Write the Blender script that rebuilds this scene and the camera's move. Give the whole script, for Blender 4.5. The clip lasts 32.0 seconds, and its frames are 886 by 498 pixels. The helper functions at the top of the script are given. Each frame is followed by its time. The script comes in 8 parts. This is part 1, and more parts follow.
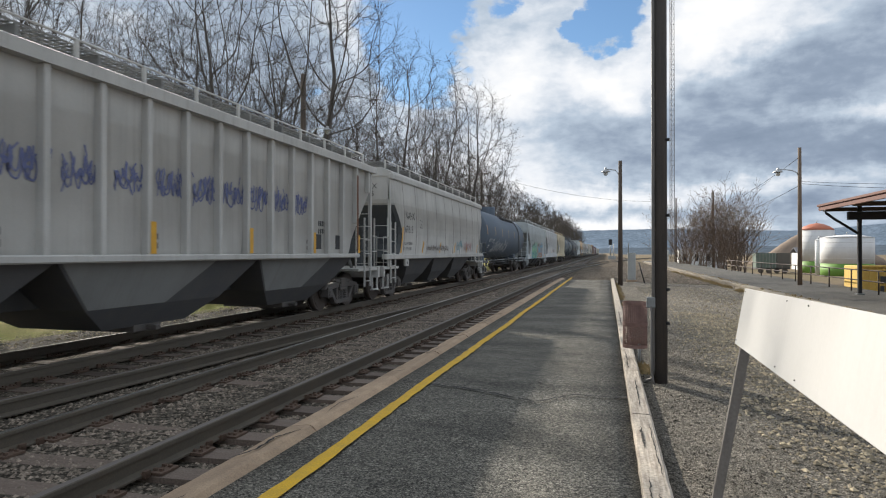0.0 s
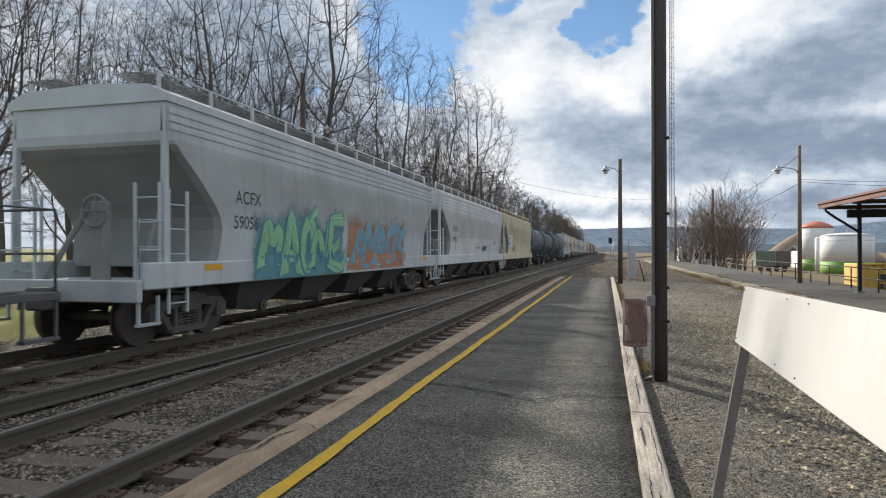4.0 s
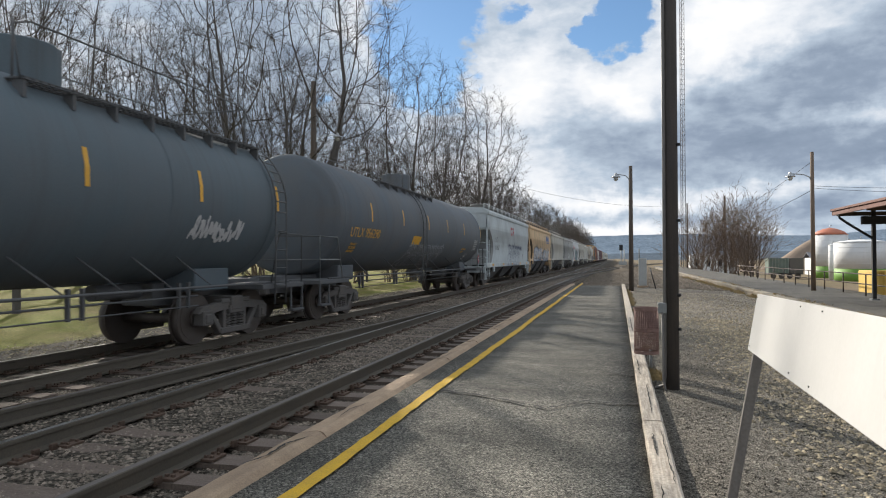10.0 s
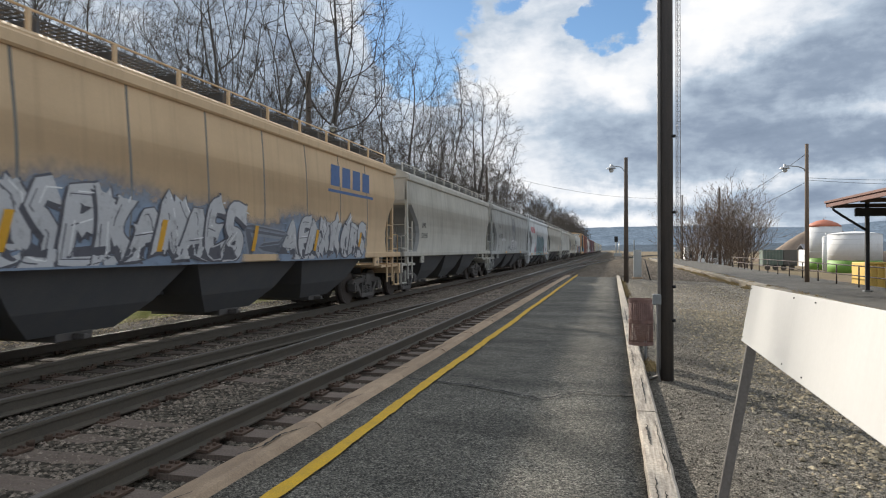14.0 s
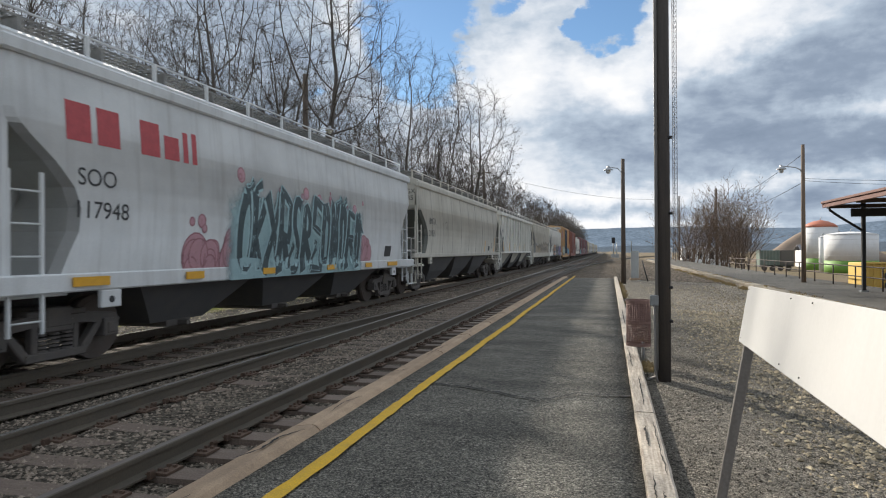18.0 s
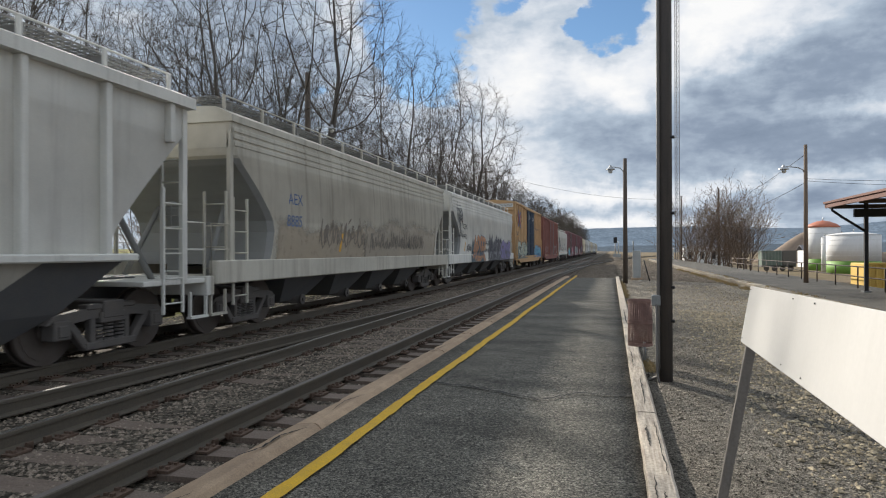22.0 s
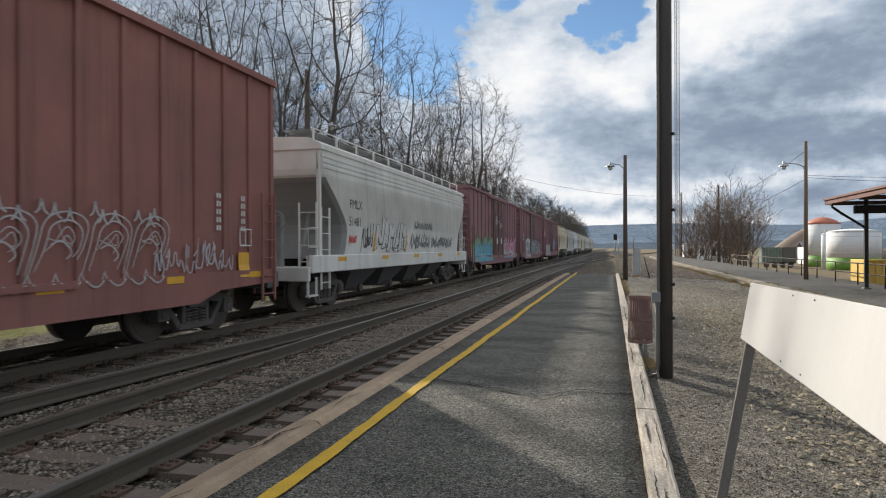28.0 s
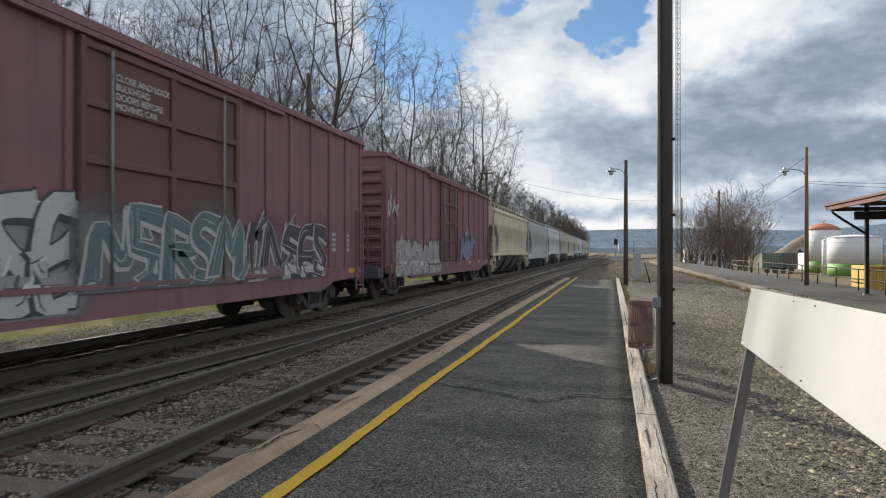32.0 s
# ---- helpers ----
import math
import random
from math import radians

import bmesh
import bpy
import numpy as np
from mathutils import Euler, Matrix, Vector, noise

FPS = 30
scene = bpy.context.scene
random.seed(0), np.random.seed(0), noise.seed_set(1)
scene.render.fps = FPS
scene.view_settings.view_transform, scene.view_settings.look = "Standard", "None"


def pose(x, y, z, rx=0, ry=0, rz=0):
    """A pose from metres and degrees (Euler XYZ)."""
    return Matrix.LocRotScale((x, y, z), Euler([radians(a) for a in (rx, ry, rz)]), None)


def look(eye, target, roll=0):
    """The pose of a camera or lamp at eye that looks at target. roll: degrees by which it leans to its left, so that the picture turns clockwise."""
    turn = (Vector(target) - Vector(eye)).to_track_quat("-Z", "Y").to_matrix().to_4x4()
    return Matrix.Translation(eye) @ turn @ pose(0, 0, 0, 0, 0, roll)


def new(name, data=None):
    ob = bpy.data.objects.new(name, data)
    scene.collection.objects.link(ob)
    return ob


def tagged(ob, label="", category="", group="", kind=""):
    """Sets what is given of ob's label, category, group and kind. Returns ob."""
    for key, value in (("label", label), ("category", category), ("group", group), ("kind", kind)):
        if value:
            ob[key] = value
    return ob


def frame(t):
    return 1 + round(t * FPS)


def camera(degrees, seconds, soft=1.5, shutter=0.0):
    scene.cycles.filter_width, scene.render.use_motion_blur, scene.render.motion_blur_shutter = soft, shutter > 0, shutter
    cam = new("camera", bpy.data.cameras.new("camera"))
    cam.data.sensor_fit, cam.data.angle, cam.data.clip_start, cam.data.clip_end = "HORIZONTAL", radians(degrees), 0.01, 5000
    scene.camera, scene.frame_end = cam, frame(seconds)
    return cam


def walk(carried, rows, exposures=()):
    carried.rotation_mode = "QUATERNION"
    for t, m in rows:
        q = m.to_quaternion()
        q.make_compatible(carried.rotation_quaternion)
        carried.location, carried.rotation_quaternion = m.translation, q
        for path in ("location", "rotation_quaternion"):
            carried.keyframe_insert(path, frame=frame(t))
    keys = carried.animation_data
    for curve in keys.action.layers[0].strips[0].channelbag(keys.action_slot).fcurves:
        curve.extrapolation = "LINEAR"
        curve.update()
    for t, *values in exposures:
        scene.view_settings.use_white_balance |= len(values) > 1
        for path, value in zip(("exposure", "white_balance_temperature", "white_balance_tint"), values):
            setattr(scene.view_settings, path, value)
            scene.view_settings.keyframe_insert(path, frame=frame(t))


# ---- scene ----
# ---- camera ----
EYE = (0.0, 0.0, 1.5)
# seconds and the turn of the held camera, degrees about x, y and z
TURNS = [
    (0, 90.307, 0, 14.517), (0.5, 90.256, 0.005, 14.525), (1, 90.247, 0.026, 14.51), (1.5, 90.279, 0.161, 14.489),
    (2, 90.278, 0.168, 14.489), (2.5, 90.269, 0.113, 14.449), (3, 90.24, 0.048, 14.457), (3.5, 90.206, 0.101, 14.498),
    (5.5, 90.19, 0.153, 14.501), (6, 90.275, 0.18, 14.499), (6.5, 90.318, 0.266, 14.53), (7, 90.394, 0.234, 14.558),
    (7.5, 90.82, 0.452, 14.362), (8, 91.216, 0.357, 14.53), (8.5, 91.228, 0.457, 15.14), (9, 91.074, 0.198, 15.4),
    (9.5, 90.955, 0.157, 15.416), (10, 90.851, 0.15, 15.417), (10.5, 90.712, 0.134, 15.432), (11, 90.641, 0.138, 15.375),
    (11.5, 90.58, 0.135, 15.326), (12, 90.5, 0.073, 15.262), (12.5, 90.29, 0.038, 15.16), (13, 90.19, 0.004, 15.099),
    (13.5, 90.104, 0.075, 15.042), (14, 90.069, 0.093, 15.001), (14.5, 90.063, 0.054, 14.964), (16.5, 90.147, 0.248, 14.817),
    (17, 90.158, 0.209, 14.781), (17.5, 90.184, 0.183, 14.781), (18, 90.231, 0.315, 14.773), (18.5, 90.256, 0.362, 14.847),
    (19, 90.287, 0.408, 14.906), (19.5, 90.319, 0.401, 14.939), (20, 90.281, 0.287, 14.946), (20.5, 90.256, 0.335, 14.922),
    (21, 90.25, 0.13, 14.944), (21.5, 90.201, 0.141, 14.938), (22, 90.154, 0.125, 14.931), (22.5, 90.102, 0.195, 14.889),
    (23, 89.979, 0.086, 14.957), (23.5, 89.816, 0.122, 15.063), (24, 89.78, 0.166, 15.081), (24.5, 89.762, 0.293, 15.063),
    (25, 89.765, 0.209, 15.083), (25.5, 89.794, 0.198, 15.061), (27.5, 89.851, 0.243, 14.941), (28, 89.902, 0.215, 14.93),
    (28.5, 89.946, 0.156, 14.942), (29, 89.963, 0.116, 14.954), (29.5, 89.995, 0.165, 14.938), (30, 90.064, 0.207, 14.904),
    (30.5, 90.152, -0.008, 14.923), (31, 90.196, 0.072, 14.849), (31.5, 90.227, 0.039, 14.817), (32, 90.262, -0.069, 14.973),
]

cam = camera(70.0, 32.0, soft=1.1, shutter=0.1)
walk(cam, [(t, pose(*EYE, rx, ry, rz)) for t, rx, ry, rz in TURNS], exposures=[(0, 0.57), (18, 0.56), (21, 0.48), (32, 0.48)])

# ---- light ----
SUN_AZ, SUN_EL = -41.0, 24.6   # degrees from the track's line to the left, and above the horizon


def heading(az, el):
    a, e = radians(az), radians(el)
    return Vector((math.sin(a) * math.cos(e), math.cos(a) * math.cos(e), math.sin(e)))


sun = new("sun", bpy.data.lights.new("sun", "SUN"))
sun.data.energy, sun.data.angle, sun.data.color = 5.0, radians(0.7), (1.0, 0.93, 0.82)
sun.matrix_world = look(heading(SUN_AZ, SUN_EL) * 50, (0, 0, 0))


def make_world():
    w = bpy.data.worlds.new("sky")
    scene.world = w
    w.use_nodes = True
    nt = w.node_tree
    nt.nodes.clear()
    N, L = nt.nodes.new, nt.links.new

    def math_(op, a, b=None, c=None, clamp=False):
        n = N("ShaderNodeMath")
        n.operation, n.use_clamp = op, clamp
        for i, v in enumerate((a, b, c)):
            if v is None:
                continue
            if isinstance(v, (int, float)):
                n.inputs[i].default_value = v
            else:
                L(v, n.inputs[i])
        return n.outputs[0]

    sky = N("ShaderNodeTexSky")
    sky.sky_type, sky.sun_disc = "NISHITA", False
    sky.sun_elevation, sky.sun_rotation = radians(SUN_EL), radians(SUN_AZ)
    sky.air_density, sky.dust_density = 1.0, 0.1
    co = N("ShaderNodeTexCoord").outputs["Generated"]
    sep = N("ShaderNodeSeparateXYZ")
    L(co, sep.inputs[0])
    z = math_("MAXIMUM", sep.outputs[2], 0.0)
    lift = math_("ADD", z, 0.16)
    comb = N("ShaderNodeCombineXYZ")
    L(math_("DIVIDE", sep.outputs[0], lift), comb.inputs[0])
    L(math_("DIVIDE", sep.outputs[1], lift), comb.inputs[1])
    L(math_("MULTIPLY", z, 1.2), comb.inputs[2])

    def fbm(scale, detail, rough, dist, off):
        mp = N("ShaderNodeMapping")
        mp.inputs["Location"].default_value = off
        L(comb.outputs[0], mp.inputs[0])
        n = N("ShaderNodeTexNoise")
        n.inputs["Scale"].default_value, n.inputs["Detail"].default_value = scale, detail
        n.inputs["Roughness"].default_value, n.inputs["Distortion"].default_value = rough, dist
        L(mp.outputs[0], n.inputs[0])
        return n.outputs[0]

    # direction in degrees, stirred so that the masses of cloud have ragged outlines
    stir = N("ShaderNodeTexNoise")
    stir.inputs["Scale"].default_value, stir.inputs["Detail"].default_value = 13.0, 5.0
    stir.inputs["Roughness"].default_value = 0.58
    L(co, stir.inputs[0])
    pair = N("ShaderNodeSeparateXYZ")
    L(stir.outputs["Color"], pair.inputs[0])
    az = math_("MULTIPLY", math_("ARCTAN2", sep.outputs[0], sep.outputs[1]), 57.2958)
    el = math_("MULTIPLY", math_("ARCSINE", sep.outputs[2]), 57.2958)
    az = math_("MULTIPLY_ADD", math_("SUBTRACT", pair.outputs[0], 0.5), 8.0, az)
    el = math_("MULTIPLY_ADD", math_("SUBTRACT", pair.outputs[1], 0.5), 5.5, el)

    def mass(a0, e0, sa, se):
        """1 at azimuth a0, elevation e0, falling off like a bell of widths sa, se."""
        u = math_("MULTIPLY", math_("SUBTRACT", az, a0), 1.0 / sa)
        v = math_("MULTIPLY", math_("SUBTRACT", el, e0), 1.0 / se)
        d = math_("ADD", math_("MULTIPLY", u, u), math_("MULTIPLY", v, v))
        return math_("POWER", 2.718, math_("MULTIPLY", d, -0.8))

    # clouds lie flat: seen from below they are drawn out sideways
    flat = N("ShaderNodeMapping")
    flat.inputs["Scale"].default_value = (1.0, 1.0, 2.0)
    L(co, flat.inputs[0])
    billow = N("ShaderNodeTexNoise")
    billow.inputs["Scale"].default_value, billow.inputs["Detail"].default_value = 34.0, 8.0
    billow.inputs["Roughness"].default_value, billow.inputs["Distortion"].default_value = 0.53, 0.3
    L(flat.outputs[0], billow.inputs[0])
    big = fbm(0.9, 8, 0.6, 0.3, (1.3, 4.2, 0.0))
    puffs = N("ShaderNodeTexNoise")
    puffs.inputs["Scale"].default_value, puffs.inputs["Detail"].default_value = 16.0, 9.0
    puffs.inputs["Roughness"].default_value = 0.54
    L(flat.outputs[0], puffs.inputs[0])
    cover = math_("ADD", math_("MULTIPLY", big, 0.4), math_("MULTIPLY", puffs.outputs[0], 0.6))
    cover = math_("MULTIPLY_ADD", cover, 0.75, 0.27)
    cover = math_("MULTIPLY_ADD", math_("SUBTRACT", billow.outputs[0], 0.5), 0.45, cover)
    for a0, e0, sa, se, amount in GAPS:
        cover = math_("MULTIPLY_ADD", mass(a0, e0, sa, se), amount, cover)
    edge = N("ShaderNodeMapRange")
    edge.interpolation_type = "SMOOTHSTEP"
    edge.inputs[1].default_value, edge.inputs[2].default_value = 0.27, 0.43
    L(cover, edge.inputs[0])
    # thick cloud is grey below, thin cloud bright
    body = fbm(1.5, 10, 0.58, 0.3, (3.3, 9.1, 1.7))
    thick = math_("ADD", math_("MULTIPLY_ADD", body, 0.7, -0.235), math_("MULTIPLY", puffs.outputs[0], 0.4))
    thick = math_("MULTIPLY_ADD", math_("SUBTRACT", billow.outputs[0], 0.5), 0.27, math_("ADD", thick, 0.14))
    for a0, e0, sa, se, amount in SHADES:
        thick = math_("MULTIPLY_ADD", mass(a0, e0, sa, se), amount, thick)
    ramp = N("ShaderNodeValToRGB")
    L(thick, ramp.inputs[0])
    els = ramp.color_ramp.elements
    els[0].position, els[0].color = 0.10, (0.60, 0.60, 0.60, 1)
    els[1].position, els[1].color = 1.0, (0.11, 0.145, 0.20, 1)
    for at, c in ((0.30, (0.50, 0.52, 0.55)), (0.52, (0.295, 0.347, 0.412)), (0.74, (0.175, 0.216, 0.28))):
        els.new(at).color = (*c, 1)
    scale = N("ShaderNodeVectorMath")
    scale.operation = "SCALE"
    scale.inputs["Scale"].default_value = 0.071
    tint = N("ShaderNodeVectorMath")
    tint.operation = "MULTIPLY"
    tint.inputs[1].default_value = (0.72, 0.87, 1.0)
    L(sky.outputs[0], tint.inputs[0])
    L(tint.outputs[0], scale.inputs[0])
    mix = N("ShaderNodeMix")
    mix.data_type = "RGBA"
    L(edge.outputs[0], mix.inputs["Factor"])
    L(scale.outputs[0], mix.inputs["A"])
    L(ramp.outputs[0], mix.inputs["B"])
    bg = N("ShaderNodeBackground")
    bg.inputs["Strength"].default_value = 1.16
    L(mix.outputs["Result"], bg.inputs["Color"])
    out = N("ShaderNodeOutputWorld")
    L(bg.outputs[0], out.inputs[0])


# blue gaps and dark or bright masses of the cloud: azimuth, elevation, their widths, amount
GAPS = [(-16.6, 20.6, 5.2, 4.4, -0.62), (-17.6, 14.8, 4.4, 3.3, -0.42), (0.3, 20.2, 2.5, 3.0, -0.6), (-2.4, 18.8, 1.6, 1.0, -0.3), (6.4, 22.2, 2.2, 1.4, -0.5), (-8.5, 21.6, 2.0, 1.0, -0.3),
        (-25.8, 13.4, 1.2, 1.0, -0.3), (-8.5, 15.5, 3.5, 3.5, 0.2)]
SHADES = [(-8.9, 14.8, 3.8, 4.0, -0.34), (0.2, 14.4, 4.2, 1.7, -0.34), (8.2, 18.0, 3.4, 2.8, -0.34), (-23.4, 18.9, 1.2, 3.6, -0.2), (-32, 16, 9, 9, 0.22), (14, 19.5, 5, 2.2, -0.2), (10.0, 16.6, 6.0, 2.6, -0.16), (15, 11, 12, 9, 0.09), (14, 9.4, 9, 2.0, 0.1), (16, 5.2, 9, 2.2, 0.1),
          (18.6, 14.6, 6.5, 2.4, 0.14), (13.0, 12.4, 9.0, 2.8, 0.2), (-1.0, 9.4, 7.0, 2.6, 0.13), (9.3, 8.3, 8.1, 1.7, 0.07), (-5.8, 14.0, 2.4, 0.9, 0.16), (20.0, 7.5, 5, 1.5, 0.14),
          (19.0, 10.6, 6.0, 0.8, -0.3), (13.6, 5.6, 9.5, 0.7, -0.24), (-1.2, 4.8, 7.0, 0.8, -0.3), (-12, 5.0, 7.0, 2.5, -0.2), (1.3, 2.0, 9.0, 0.7, -0.3), (0, 3.4, 9, 0.6, 0.08), (16, 3.6, 9, 1.4, 0.1)]
make_world()


# ---- materials ----
def material(name, color, rough=0.7, metal=0.0, gloss=0.5, second=None, scale=3.0, amount=0.5, fine=0.15, fine_scale=60.0,
             bump=0.2, bump_scale=40.0, stretch=(1, 1, 1), varied=0.0, streaks=0.0, streak_color=(0.03, 0.025, 0.02), depth=0.01, grains=()):
    """A surface with two scales of colour change, fine relief and, where asked, streaks that run down it."""
    m = bpy.data.materials.new(name)
    m.use_nodes = True
    nt = m.node_tree
    N, L = nt.nodes.new, nt.links.new
    b = nt.nodes["Principled BSDF"]
    b.inputs["Roughness"].default_value, b.inputs["Metallic"].default_value = rough, metal
    b.inputs["Specular IOR Level"].default_value = gloss
    co = N("ShaderNodeTexCoord").outputs["Object"]
    mp = N("ShaderNodeMapping")
    mp.inputs["Scale"].default_value = stretch
    L(co, mp.inputs[0])

    def noise_(s, detail, src):
        n = N("ShaderNodeTexNoise")
        n.inputs["Scale"].default_value, n.inputs["Detail"].default_value = s, detail
        n.inputs["Roughness"].default_value = 0.6
        L(src, n.inputs[0])
        return n.outputs[0]

    def ranged(v, lo, hi, to_lo=0.0, to_hi=1.0):
        r = N("ShaderNodeMapRange")
        for i, k in enumerate((lo, hi, to_lo, to_hi)):
            r.inputs[i + 1].default_value = k
        L(v, r.inputs[0])
        return r.outputs[0]

    def mixed(fac, a, c2, mode="MIX"):
        n = N("ShaderNodeMix")
        n.data_type, n.blend_type = "RGBA", mode
        for key, v in (("Factor", fac), ("A", a), ("B", c2)):
            if isinstance(v, (int, float)):
                n.inputs[key].default_value = v
            elif isinstance(v, tuple):
                n.inputs[key].default_value = (*v, 1)
            else:
                L(v, n.inputs[key])
        return n.outputs["Result"]

    second = second or tuple(c * 0.6 for c in color)
    col = mixed(ranged(noise_(scale, 6, mp.outputs[0]), 0.35, 0.68, 0.0, amount), color, second)
    if streaks:
        sm = N("ShaderNodeMapping")
        sm.inputs["Scale"].default_value = (0.3, 5.0, 0.22)
        L(co, sm.inputs[0])
        col = mixed(ranged(noise_(1.2, 7, sm.outputs[0]), 0.5, 0.8, 0.0, streaks), col, streak_color)
    g = noise_(fine_scale, 3, co)
    col = mixed(1.0, col, ranged(g, 0.3, 0.7, 1 - fine, 1 + fine), "MULTIPLY")
    stones = []
    for s, spread_ in grains:
        # separate grains of stone, each with a tone of its own
        v = N("ShaderNodeTexVoronoi")
        v.inputs["Scale"].default_value = s
        L(co, v.inputs["Vector"])
        sc = N("ShaderNodeSeparateColor")
        L(v.outputs["Color"], sc.inputs[0])
        col = mixed(1.0, col, ranged(sc.outputs[0], 0, 1, 1 - spread_, 1 + spread_), "MULTIPLY")
        col = mixed(1.0, col, ranged(v.outputs["Distance"], 0.25, 0.75, 1.0, 1 - spread_ * 0.7), "MULTIPLY")
        stones.append(v.outputs["Distance"])
    if varied:
        info = N("ShaderNodeObjectInfo").outputs["Random"]
        isl = N("ShaderNodeNewGeometry").outputs["Random Per Island"]
        add = N("ShaderNodeMath")
        add.operation = "ADD"
        L(info, add.inputs[0])
        L(isl, add.inputs[1])
        fr = N("ShaderNodeMath")
        fr.operation = "FRACT"
        L(add.outputs[0], fr.inputs[0])
        col = mixed(1.0, col, ranged(fr.outputs[0], 0, 1, 1 - varied, 1 + varied), "MULTIPLY")
    L(col, b.inputs["Base Color"])
    L(ranged(g, 0.3, 0.7, max(rough - 0.1, 0.05), min(rough + 0.1, 1.0)), b.inputs["Roughness"])
    if bump:
        bn = N("ShaderNodeBump")
        bn.inputs["Strength"].default_value, bn.inputs["Distance"].default_value = bump, depth
        height = noise_(bump_scale, 4, co)
        for v in stones[:1]:
            sub = N("ShaderNodeMath")
            sub.operation = "SUBTRACT"
            L(height, sub.inputs[0])
            L(v, sub.inputs[1])
            height = sub.outputs[0]
        L(height, bn.inputs["Height"])
        L(bn.outputs[0], b.inputs["Normal"])
    return m


